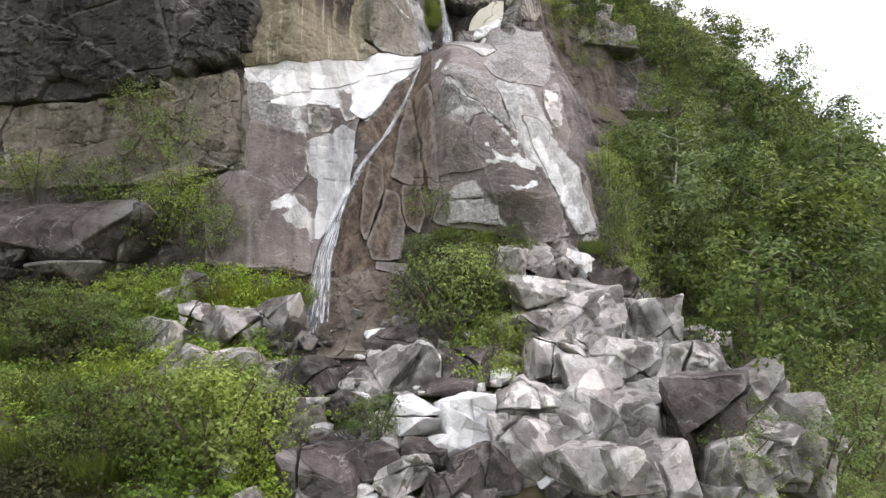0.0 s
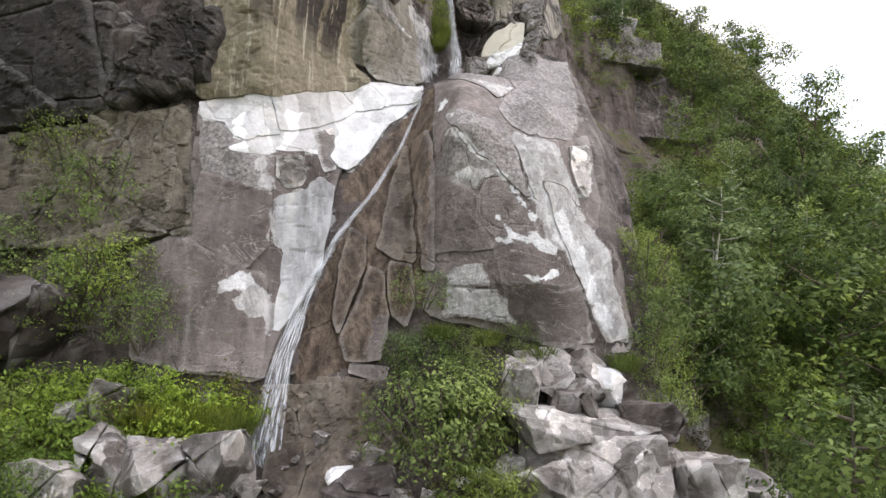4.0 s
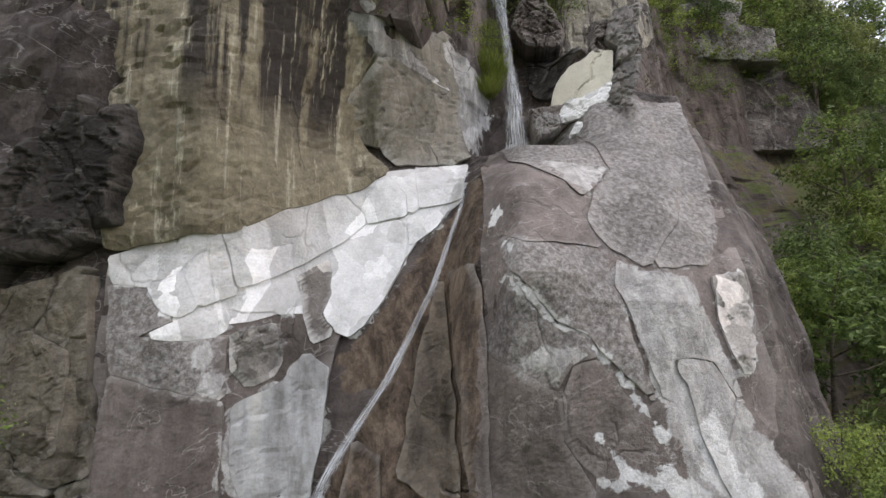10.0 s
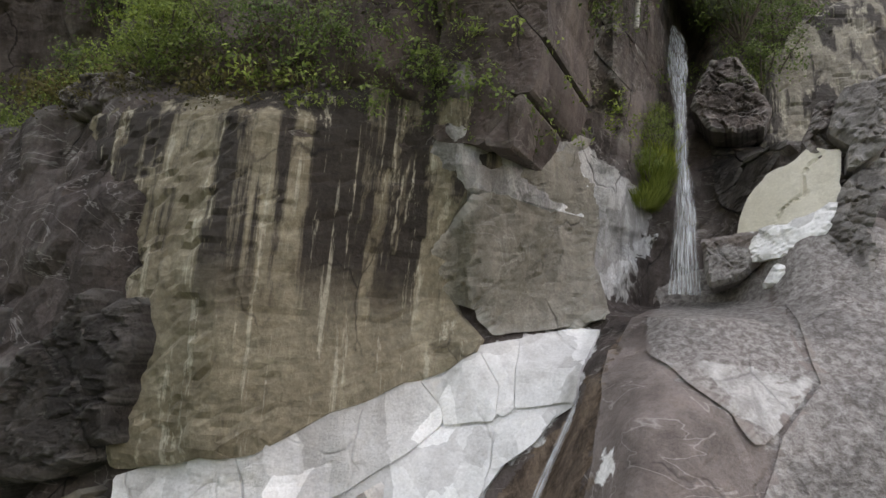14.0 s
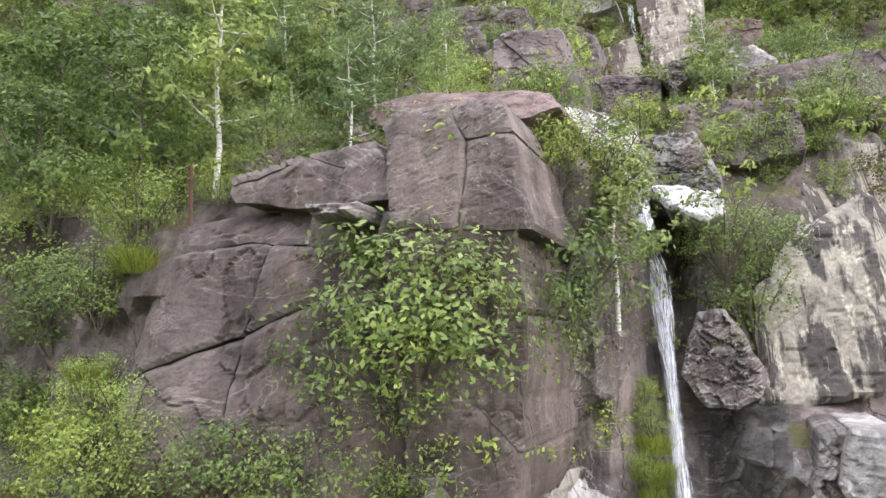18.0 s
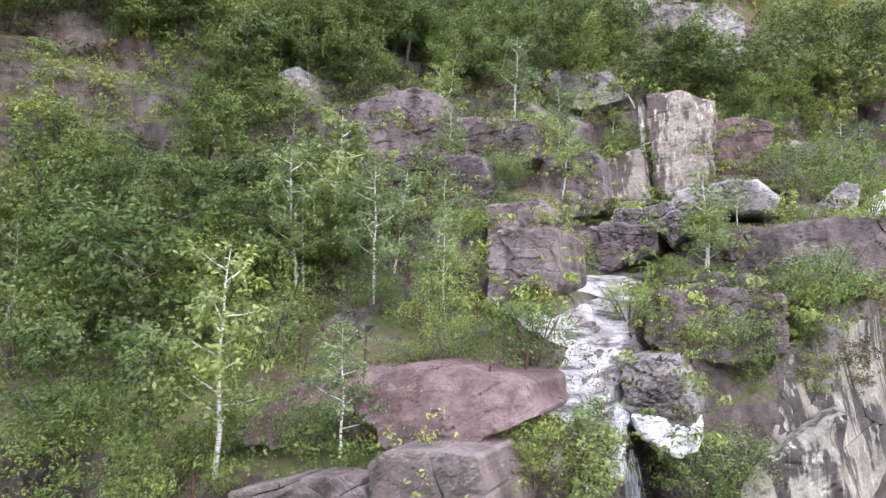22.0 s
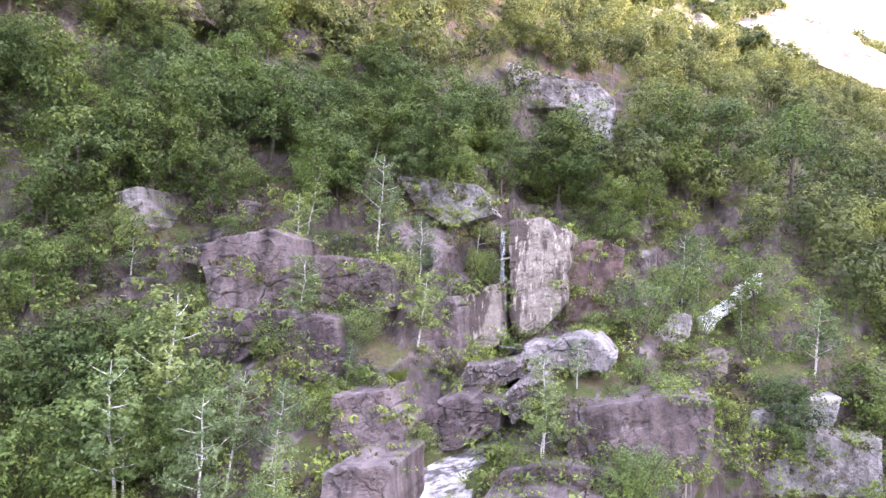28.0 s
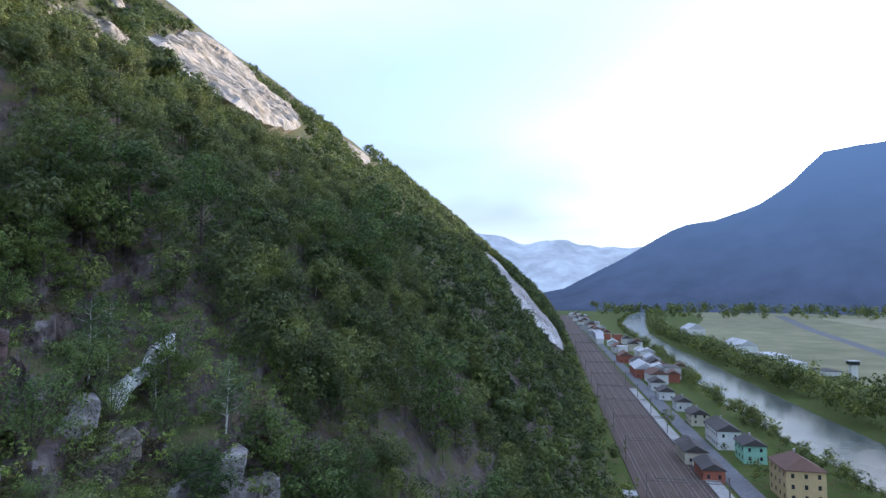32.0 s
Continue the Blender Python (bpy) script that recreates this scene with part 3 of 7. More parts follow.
# Blue of the air between is put into these emission colours.
HAZE_NEAR = material("painted_haze_forest_far", backdrop_nodes((0.022, 0.03, 0.06), 1.0, (0.045, 0.08, 0.155), 700.0), 1.0, 0.0)
HAZE_FAR = material("painted_haze_ridge_far", backdrop_nodes((0.17, 0.22, 0.29), 1.0), 1.0, 0.0)


def far_ridge(name, mat, bearing0, bearing1, dist, height, seed, label):
    """A ridge that stands round the valley, with bearings from +y to the right."""
    n = 90
    verts, faces = [], []
    for k in range(n + 1):
        u = k / n
        b = radians(bearing0 + (bearing1 - bearing0) * u)
        top = height(math.degrees(b)) * (1 + 0.05 * fractal((k * 0.21, seed, 0), 5))
        for r in range(9):
            v = r / 8
            d = dist * (0.72 + 0.28 * v) + 60 * fractal((k * 0.3, r * 0.7, seed), 4)
            verts.append((d * math.sin(b), d * math.cos(b), top * v ** 1.1 - 4))
    for k in range(n):
        for r in range(8):
            a = k * 9 + r
            faces.append((a, a + 9, a + 10, a + 1))
    return tagged(mesh_of(name, verts, faces, [mat], smooth=True), label, "far mountain", kind="structure")


far_ridge("backdrop_ridge", HAZE_NEAR, 43, 150, 3300, lambda b: float(np.interp(b, (43, 46.6, 49.5, 52.3, 56.5, 59.9, 63.2, 65.3, 68, 71.6, 80, 90, 120, 150), (60, 100, 190, 275, 414, 445, 507, 590, 735, 745, 860, 1000, 1000, 900))), 3.0, "wooded mountain across the valley with glowing painted blue haze")
far_ridge("backdrop_head", HAZE_FAR, 30, 75, 4500, lambda b: float(np.interp(b, (30, 36, 39, 42.6, 46.8, 50, 54, 75), (600, 560, 530, 450, 473, 402, 416, 420))), 7.0, "ridge at the head of the valley with glowing painted pale blue haze")


# ---- rock materials ----
PALE = material("pale_washed_rock", rock_nodes((0.15, 0.135, 0.127), (0.31, 0.29, 0.275), (0.52, 0.495, 0.475), (0.74, 0.72, 0.7), 0.4, 0.2, 0.3, 0.9, cracks=0.4, clean=0.2, planes=1.0, psize=1.3, patina=0.8), 0.75)
WHITE = material("fresh_white_rock", rock_nodes((0.46, 0.46, 0.46), (0.64, 0.645, 0.65), (0.78, 0.785, 0.79), (0.8, 0.8, 0.8), 0.15, 0.0, 0.1, cracks=0.3, clean=0.65, planes=0.35, psize=0.9, patina=0.28), 0.6)
PALEHILL = material("pale_hill_rock", rock_nodes((0.1, 0.09, 0.086), (0.22, 0.205, 0.198), (0.4, 0.385, 0.375), (0.6, 0.59, 0.58), 0.6, 0.35, 0.2, 0.3), 0.8)
CREAM = material("cream_split_rock", rock_nodes((0.5, 0.47, 0.38), (0.6, 0.57, 0.48), (0.68, 0.65, 0.57), (0.7, 0.7, 0.66), 0.08, 0.0, 0.0, 0.2, 0.0, clean=0.85, planes=0.1), 0.6)
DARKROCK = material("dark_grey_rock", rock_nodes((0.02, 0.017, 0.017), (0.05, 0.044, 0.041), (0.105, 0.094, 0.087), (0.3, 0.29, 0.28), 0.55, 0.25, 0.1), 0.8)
DARKFACE = material("brown_smooth_rock", rock_nodes((0.115, 0.094, 0.087), (0.175, 0.147, 0.138), (0.25, 0.215, 0.203), (0.5, 0.47, 0.45), 0.45, 0.12, 0.4, cracks=0.35, zoned=True, clean=0.35, planes=0.4, psize=0.6), 0.6)
BROWN = material("wet_brown_rock", rock_nodes((0.05, 0.036, 0.026), (0.11, 0.083, 0.062), (0.19, 0.155, 0.125), (0.4, 0.36, 0.3), 0.75, 0.1, 0.15), 0.45, 0.5)
DOME = material("brown_dome_rock", rock_nodes((0.066, 0.048, 0.044), (0.115, 0.088, 0.082), (0.185, 0.15, 0.14), (0.45, 0.41, 0.38), 0.65, 0.25, 0.25, 0.2, cracks=0.3, clean=0.3, planes=0.3, psize=0.5), 0.75)
PURPLE = material("purple_brown_rock", rock_nodes((0.062, 0.044, 0.043), (0.11, 0.083, 0.081), (0.185, 0.15, 0.147), (0.42, 0.4, 0.4), 0.9, 0.25, 0.2, worn=0.25, cracks=0.5, clean=0.2, planes=0.45, psize=0.6, patina=0.15), 0.75)
PALEWALL = material("pale_olive_wall", rock_nodes((0.17, 0.155, 0.125), (0.26, 0.24, 0.205), (0.36, 0.345, 0.315), (0.6, 0.6, 0.57), 0.35, 0.15, 0.2, clean=0.3, planes=0.4, zoned=False), 0.7)
WET_PALE = material("wet_polished_rock", rock_nodes((0.25, 0.26, 0.27), (0.4, 0.42, 0.43), (0.55, 0.57, 0.58), (0.7, 0.7, 0.7), 0.6, 0.0, 0.0), 0.35, 0.5)
WASHED = material("washed_chute_rock", rock_nodes((0.3, 0.305, 0.31), (0.46, 0.47, 0.48), (0.62, 0.635, 0.645), (0.75, 0.75, 0.75), 0.75, 0.0, 0.0, 0.3, 0.0, clean=0.75, planes=0.2), 0.45, 0.5)
WETBED = material("wet_white_streambed", rock_nodes((0.16, 0.15, 0.14), (0.42, 0.42, 0.42), (0.66, 0.67, 0.67), (0.7, 0.7, 0.7), 0.2, 0.0, 0.1, cracks=0.4, bands=0.95), 0.4, 0.5)


def streak_nodes(base, light, stain, amount=0.9, width=0.9, ends=None, more=0.0):
    """A wall on which water has drawn long dark streaks."""
    def build(n, l, bsdf):
        v = coords(n, l, space="World")
        col = ramp(n, l, noise_tex(n, l, v, 0.7, 8, 0.65, 0.5), (0.32, base), (0.68, light))
        warp = noise_tex(n, l, coords(n, l, (width, width, 0.05), "World"), 1.0, 3, 0.55)
        fine = noise_tex(n, l, coords(n, l, (3.4, 3.4, 0.14), "World"), 1.0, 5, 0.7)
        both = blend(n, l, 0.32, warp, fine)
        seep = ramp(n, l, both, (0.47 + more, (amount,) * 3), (0.52 + more, (0, 0, 0)))
        if ends:
            sep = n.new("ShaderNodeSeparateXYZ")
            l.new(v, sep.inputs[0])
            low = n.new("ShaderNodeMapRange")
            low.inputs["From Min"].default_value, low.inputs["From Max"].default_value = ends
            l.new(sep.outputs["Z"], low.inputs["Value"])
            seep = blend(n, l, 1.0, seep, low.outputs["Result"], "MULTIPLY")
        col = blend(n, l, seep, col, stain)
        col = blend(n, l, ramp(n, l, fine, (0.57, (0, 0, 0)), (0.63, (0.75,) * 3)), col, (0.46, 0.435, 0.36))
        col = blend(n, l, 0.75, col, crack_mask(n, l, 0.5, 0.02, 0.6), "MULTIPLY")
        grain = noise_tex(n, l, v, 6.0, 10, 0.75)
        col = blend(n, l, 0.85, col, ramp(n, l, grain, (0.32, (0.5, 0.48, 0.46)), (0.66, (1.25, 1.25, 1.2))), "MULTIPLY")
        l.new(col, bsdf.inputs["Base Color"])
        relief(n, l, bsdf, grain, 0.6, 0.1)
    return build


OCHREROCK = material("ochre_grey_rock", rock_nodes((0.085, 0.072, 0.058), (0.165, 0.142, 0.112), (0.26, 0.23, 0.185), (0.4, 0.38, 0.34), 0.5, 0.35, 0.1), 0.8)
RUST = material("rusty_brown_rock", rock_nodes((0.075, 0.045, 0.04), (0.13, 0.085, 0.078), (0.19, 0.135, 0.125), (0.3, 0.25, 0.24), 0.4, 0.2, 0.05), 0.85)
SUNROCK = material("pale_high_cliff", rock_nodes((0.16, 0.135, 0.1), (0.31, 0.275, 0.22), (0.45, 0.41, 0.35), (0.5, 0.5, 0.5), 0.5, 0.1, 0.0, cracks=0.0, planes=1.0, psize=0.16), 0.85)
STREAK = material("ochre_streaked_wall", streak_nodes((0.155, 0.13, 0.092), (0.33, 0.295, 0.225), (0.022, 0.017, 0.0165), 0.93, 0.9, (26.6, 28.6), 0.012), 0.7)
STREAK2 = material("grey_streaked_wall", streak_nodes((0.15, 0.135, 0.118), (0.33, 0.305, 0.26), (0.028, 0.023, 0.024), 0.88, 1.2), 0.75)
TANSTREAK = material("tan_streaked_wall", streak_nodes((0.15, 0.125, 0.105), (0.3, 0.265, 0.235), (0.05, 0.032, 0.03), 0.8, 0.6), 0.8)


# ---- rock pieces ----
SLABS = [0]
BARE = []
EDGES = []


def facet(p, size, flat=1.6):
    """Broken rock: every cell of a split pattern has its own offset and tilt, with open cracks between."""
    q = Vector((p[0] / size, p[1] / size, p[2] * flat / size + 0.22 * p[0] / size))
    d, c = noise.voronoi(q)
    h = noise.noise_vector(c[0] * 5.7)
    v = q - c[0]
    return 0.75 * h.x + 0.9 * (h.y * v.x + h.z * v.z) + 0.5 * max(0.0, 1 - (d[1] - d[0]) / 0.07)




def slab(name, mat, proud, poly, plane=None, deep=None, gap=0.0, jag=1.0, broken=0.22, curve=0.0, hull=None, tight=False):
    """A body of rock with an irregular outline, standing proud of the face, or upright on a plane through a foot."""
    SLABS[0] += 1
    seed = 3.7 if tight else SLABS[0] * 7.3
    poly = [(float(x), float(z)) for x, z in poly]
    if plane and poly[0][1] > 43.5:
        EDGES.append((poly, plane, proud))
    xs, zs = [p[0] for p in poly], [p[1] for p in poly]
    w, h = max(xs) - min(xs), max(zs) - min(zs)
    step = max(max(w, h) / (62 if max(w, h) < 20 else 44), 0.07)
    fine = []
    for (x0, z0), (x1, z1) in zip(poly, poly[1:] + poly[:1]):
        n = max(2, int(math.hypot(x1 - x0, z1 - z0) / (step * 3)))
        for k in range(n):
            x, z = x0 + (x1 - x0) * k / n, z0 + (z1 - z0) * k / n
            j = jag * max(0.02 * max(w, h), min(0.22, 0.05 * max(w, h)))
            fine.append((x + j * fractal((x * 1.3, seed, z * 1.3), 4), z + j * fractal((x * 1.3, seed + 9, z * 1.3), 4)))
    gx, gz = np.meshgrid(np.arange(min(xs) - step, max(xs) + 2 * step, step), np.arange(min(zs) - step, max(zs) + 2 * step, step))
    d, qx, qz, inside = outline_dist(gx, gz, fine)
    inside &= d > gap
    cells = inside[:-1, :-1] & inside[1:, :-1] & inside[:-1, 1:] & inside[1:, 1:]
    used = np.zeros(gx.shape, int)
    for a, b in ((0, 0), (1, 0), (0, 1), (1, 1)):
        used[a:used.shape[0] - 1 + a, b:used.shape[1] - 1 + b] += cells
    rim = (used > 0) & (used < 4)
    snap = rim & (d < step * 1.6)
    pull = np.clip((d - gap) / np.maximum(d, 1e-6), 0, 1)
    x, z = np.where(snap, gx + (qx - gx) * pull, gx), np.where(snap, gz + (qz - gz) * pull, gz)
    d = np.where(rim, 0, d)
    if plane:
        y = plane[1] + plane[3] * (x - plane[0]) + plane[4] * (z - plane[2])
    else:
        y = face_y(x, z)
    deep = deep or (0.6 + proud if not plane else 1.2 + 1.0 * h)
    r = min(0.16, 0.1 * min(w, h) + 0.03) * (1 if max(w, h) < 20 else 20)
    if tight:
        r = 0.045
    round_ = np.clip(d / r, 0, 1)
    keep = 0.88 if tight else 0.7
    front = y - proud * (keep + (1 - keep) * np.sqrt(1 - (1 - round_) ** 2))
    if curve:
        e = outline_dist(x, z, [(float(a), float(b)) for a, b in hull])[0] if hull else d
        front += 0.8 * curve * (1 - np.sqrt(1 - (1 - np.clip(e / curve, 0, 1)) ** 2))
    index, verts, faces = -np.ones(gx.shape, int), [], []
    rough = 0.12 if plane else 0.08
    big = max(w, h) > 20
    if big:
        rough = 0.5 * proud
        BARE.append(poly)
    if mat in (WHITE, WET_PALE, WETBED, CREAM):
        broken *= 0.4
    if mat in (STREAK, PALEWALL, DARKFACE, DOME, RUST):
        broken *= 0.5
    if mat in (STREAK2, TANSTREAK):
        broken *= 0.3
    if mat is CREAM:
        rough, broken = 0.03, 0.0
    lump = 7.0 if big else min(1.5, max(0.45, 0.28 * max(w, h)))
    if big:
        broken = 0.12 * proud
    for j, i in zip(*np.nonzero(used)):
        index[j, i] = len(verts)
        p = (x[j, i], front[j, i], z[j, i])
        k = 0.06 if big else 0.7
        f = fractal((p[0] * k + seed, p[1] * k, p[2] * k), 6)
        bed = abs((fractal((p[0] * 0.25 + seed, 0.0, p[2] * 0.25), 3) * 3) % 1 - 0.5)
        crack = 0.0 if tight else 0.1 * max(0.0, 1 - bed * 14)
        hew = broken * (facet((p[0] + seed, 0.0, p[2]), lump) + 0.4 * facet((p[0], seed, p[2]), lump * 0.37))
        verts.append((p[0], p[1] + rough * f + crack + (hew if proud > 0.1 or d[j, i] > 0 else 0), p[2]))
    back = len(verts)
    for j, i in zip(*np.nonzero(used)):
        verts.append((x[j, i], y[j, i] + deep, z[j, i]))
    for j, i in zip(*np.nonzero(cells)):
        faces.append((index[j, i], index[j, i + 1], index[j + 1, i + 1], index[j + 1, i]))
    edge = {}
    for f in faces:
        for a, b in zip(f, f[1:] + f[:1]):
            if (b, a) in edge:
                del edge[b, a]
            else:
                edge[a, b] = 1
    for a, b in edge:
        faces.append((b, a, a + back, b + back))
    if not faces:
        return None
    ob = mesh_of(name, verts, faces, [mat], parent=mountain)
    if mat is DARKFACE or mat is ROCK:
        paint_zones(ob)
    ob.data.polygons.foreach_set("use_smooth", [False] * len(faces))
    return ob


def clip_cell(poly, px, pz, qx, qz):
    """The part of an outline that lies nearer to p than to q."""
    mx, mz, dx, dz = (px + qx) / 2, (pz + qz) / 2, qx - px, qz - pz
    out = []
    for (x0, z0), (x1, z1) in zip(poly, poly[1:] + poly[:1]):
        a, b = (x0 - mx) * dx + (z0 - mz) * dz, (x1 - mx) * dx + (z1 - mz) * dz
        if a <= 0:
            out.append((x0, z0))
        if (a < 0 < b) or (b < 0 < a):
            k = a / (a - b)
            out.append((x0 + (x1 - x0) * k, z0 + (z1 - z0) * k))
    return out


def jointed(name, mat, cell, proud, tall, poly, plane=None):
    """A stretch of the cliff split by joints into blocks of about that size, each proud by its own amount."""
    rng = random.Random(len(name) + int(cell * 10) + int(poly[0][0] * 7))
    xs, zs = [p[0] for p in poly], [p[1] for p in poly]
    seeds, z, row = [], min(zs) - cell, 0
    high, wide = cell * math.sqrt(tall), cell / math.sqrt(tall)
    while z < max(zs) + cell:
        x = min(xs) - cell + (row % 2) * wide * 0.5
        while x < max(xs) + cell:
            seeds.append((x + rng.uniform(-0.42, 0.42) * wide, z + rng.uniform(-0.42, 0.42) * high + 0.25 * (x - xs[0])))
            if rng.random() < 0.3:
                seeds.pop()
            x += wide
        z += high
        row += 1
    for i, (px, pz) in enumerate(seeds):
        c = [(float(x), float(z)) for x, z in poly]
        for j, (qx, qz) in enumerate(seeds):
            if j != i and abs(px - qx) < 4 * wide and abs(pz - qz) < 4 * high and c:
                c = clip_cell(c, px, pz, qx, qz)
        if len(c) < 3:
            continue
        area = abs(sum(a[0] * b[1] - b[0] * a[1] for a, b in zip(c, c[1:] + c[:1]))) / 2
        if area < 0.12:
            continue
        slab(name + "_block", mat, proud * rng.uniform(0.45, 1.0), c, plane, 0.8 if not plane else None, 0.01, 0.7, 0.1, tight=True)


def boulder(mat, x, y, z, rx, rz, ry=None, kind="boulder", split=None, heap=None):
    """An angular block that has cracked into a few pieces, each a sharp-edged stone of its own."""
    ry = ry or 0.8 * (rx + rz) / 2 + 0.15
    m = min(rx, rz)
    split = split if split is not None else (2 if m > 0.7 else (1 if m > 0.36 else 0))
    bm = bmesh.new()
    for k in range(22):
        v = Vector((random.uniform(-1, 1), random.uniform(-1, 1), random.uniform(-1, 1)))
        big = max(abs(v.x), abs(v.y), abs(v.z))
        v = v / big * random.uniform(0.75, 1.12)
        bm.verts.new((v.x * rx, v.y * ry, v.z * rz))
    out = bmesh.ops.convex_hull(bm, input=bm.verts)
    bmesh.ops.delete(bm, geom=[v for v in out["geom_interior"] if isinstance(v, bmesh.types.BMVert)], context="VERTS")
    bmesh.ops.dissolve_limit(bm, angle_limit=0.3, verts=bm.verts, edges=bm.edges)
    turn = pose(x, y, z, random.uniform(-8, 8), random.uniform(-16, 16), random.uniform(-20, 20))
    pieces = [bm]
    lean = random.uniform(-0.9, 0.9)
    for k in range(split):
        nrm = Vector((math.sin(lean) + random.gauss(0, 0.25), random.gauss(0, 0.3), math.cos(lean) + random.gauss(0, 0.25))) if k % 2 == 0 else Vector((math.cos(lean), random.gauss(0, 0.4), -math.sin(lean) + random.gauss(0, 0.2)))
        at = Vector((random.uniform(-0.35, 0.35) * rx, 0, random.uniform(-0.4, 0.4) * rz))
        nrm.normalize()
        halves = []
        for b in pieces:
            for sign in (1, -1):
                h = b.copy()
                geom = h.verts[:] + h.edges[:] + h.faces[:]
                cut = bmesh.ops.bisect_plane(h, geom=geom, plane_co=at + nrm * sign * 0.015, plane_no=nrm * sign, clear_inner=True)
                rim = [e for e in cut["geom_cut"] if isinstance(e, bmesh.types.BMEdge)]
                if rim:
                    bmesh.ops.holes_fill(h, edges=rim)
                if len(h.faces) < 4 or h.calc_volume() < 0.002:
                    h.free()
                    continue
                move = Vector((random.gauss(0, 0.05), random.gauss(0, 0.16), random.gauss(0, 0.03))) * m
                bmesh.ops.translate(h, verts=h.verts, vec=move)
                halves.append(h)
            b.free()
        pieces = halves
    words = {"ROCK": "grey-brown angular boulder of gneiss", "PALE": "pale washed boulder with white edges", "WHITE": "nearly white freshly broken boulder"}
    key = {ROCK.name: "ROCK", PALE.name: "PALE", WHITE.name: "WHITE"}.get(mat.name, "ROCK")
    for b in pieces:
        bmesh.ops.recalc_face_normals(b, faces=b.faces)
        bmesh.ops.bevel(b, geom=b.edges[:] + b.verts[:], offset=0.018 * m + 0.004, segments=1, affect="EDGES", profile=0.6)
        bmesh.ops.triangulate(b, faces=b.faces)
        for size in (0.7, 0.3):
            bmesh.ops.subdivide_edges(b, edges=[e for e in b.edges if e.calc_length() > size * m], cuts=1)
            bmesh.ops.triangulate(b, faces=b.faces)
        s = random.uniform(0, 99)
        b.normal_update()
        for v in b.verts:
            at = v.co + Vector((s, s, s))
            v.co += v.normal * m * (0.07 * fractal(at * (2.0 / max(rx, 0.2)), 4) - 0.1 * facet(at, 0.7 * m + 0.1, 1.2))
        if heap is not None:
            bmesh.ops.transform(b, matrix=turn, verts=b.verts)
            base = len(heap[0])
            heap[0].extend(v.co[:] for v in b.verts)
            b.verts.index_update()
            heap[1].extend([base + v.index for v in f.verts] for f in b.faces)
            b.free()
            continue
        ob = part(kind, b, mat)
        ob.matrix_basis = turn
        tagged(ob, words[key] + " below the cliff", "boulder", "boulders below the cliff")


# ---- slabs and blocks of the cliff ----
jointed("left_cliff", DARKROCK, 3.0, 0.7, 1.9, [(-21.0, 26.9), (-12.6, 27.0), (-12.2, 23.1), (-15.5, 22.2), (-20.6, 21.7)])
jointed("left_wall", OCHREROCK, 3.0, 0.4, 1.5, [(-20.6, 21.7), (-15.8, 22.0), (-12.2, 22.8), (-9.9, 23.6), (-9.0, 18.7), (-10.8, 18.3), (-12.4, 17.9), (-19.6, 17.7)])
slab("lower_wall", DARKFACE, 0.02, [(-9.7, 23.8), (-7.2, 24.5), (-5.2, 24.0), (-4.4, 22.3), (-4.6, 21.0), (-5.0, 18.5), (-5.6, 15.8), (-6.0, 13.8), (-10.3, 14.3), (-10.9, 17.9), (-9.3, 18.7)], None, None, 0.0, 0.5, 0.03, tight=True)
slab("lower_wall", DARKFACE, 0.10, [(-9.75, 23.78), (-9.45, 23.17), (-8.61, 23.12), (-8.16, 22.52), (-7.71, 22.38), (-8.52, 21.94), (-7.71, 21.89), (-6.94, 21.95), (-6.74, 22.15), (-6.62, 20.48), (-7.71, 20.83), (-9.09, 21.16)], None, None, 0.008, 0.5, 0.05, tight=True)
slab("lower_wall", DARKFACE, 0.12, [(-9.09, 21.16), (-7.71, 20.83), (-6.62, 20.48), (-6.5, 19.4), (-6.44, 18.5), (-7.0, 17.6), (-9.4, 18.7)], None, None, 0.008, 0.5, 0.05, tight=True)
slab("lower_wall", DARKFACE, 0.15, [(-9.4, 18.7), (-7.0, 17.6), (-6.4, 17.4), (-6.05, 16.0), (-6.0, 14.0), (-8.3, 14.1), (-8.6, 16.5)], None, None, 0.008, 0.5, 0.05, tight=True)
slab("lower_wall", DARKFACE, 0.11, [(-9.4, 18.7), (-8.6, 16.5), (-8.3, 14.1), (-10.3, 14.4), (-11.0, 17.9)], None, None, 0.008, 0.5, 0.05, tight=True)
slab("chute", WASHED, 0.06, [(-6.5, 20.4), (-5.6, 21.0), (-5.19, 21.66), (-4.6, 21.2), (-4.57, 19.58), (-4.67, 17.98), (-5.1, 16.88), (-5.5, 15.83), (-5.96, 15.2), (-5.99, 16.8), (-6.04, 18.27), (-6.4, 19.3)], None, None, 0.008, 0.5, 0.05, tight=True)
slab("buttress", DARKFACE, 0.0, [(-1.0, 29.0), (1.4, 30.3), (3.4, 31.0), (5.9, 30.6), (5.8, 24.2), (6.0, 21.0), (6.6, 18.5), (6.8, 15.5), (5.1, 15.3), (-0.8, 16.4), (-0.8, 22.1)], None, None, 0.0, 0.5, 0.03, tight=True)
slab("buttress", DARKFACE, 0.07, [(-1.14, 27.25), (-0.14, 27.08), (0.72, 26.5), (1.34, 26.35), (1.83, 25.09), (2.16, 24.31), (1.17, 24.34), (0.23, 24.38), (-0.46, 24.63), (-0.78, 25.4)], None, None, 0.008, 0.5, 0.05, tight=True)
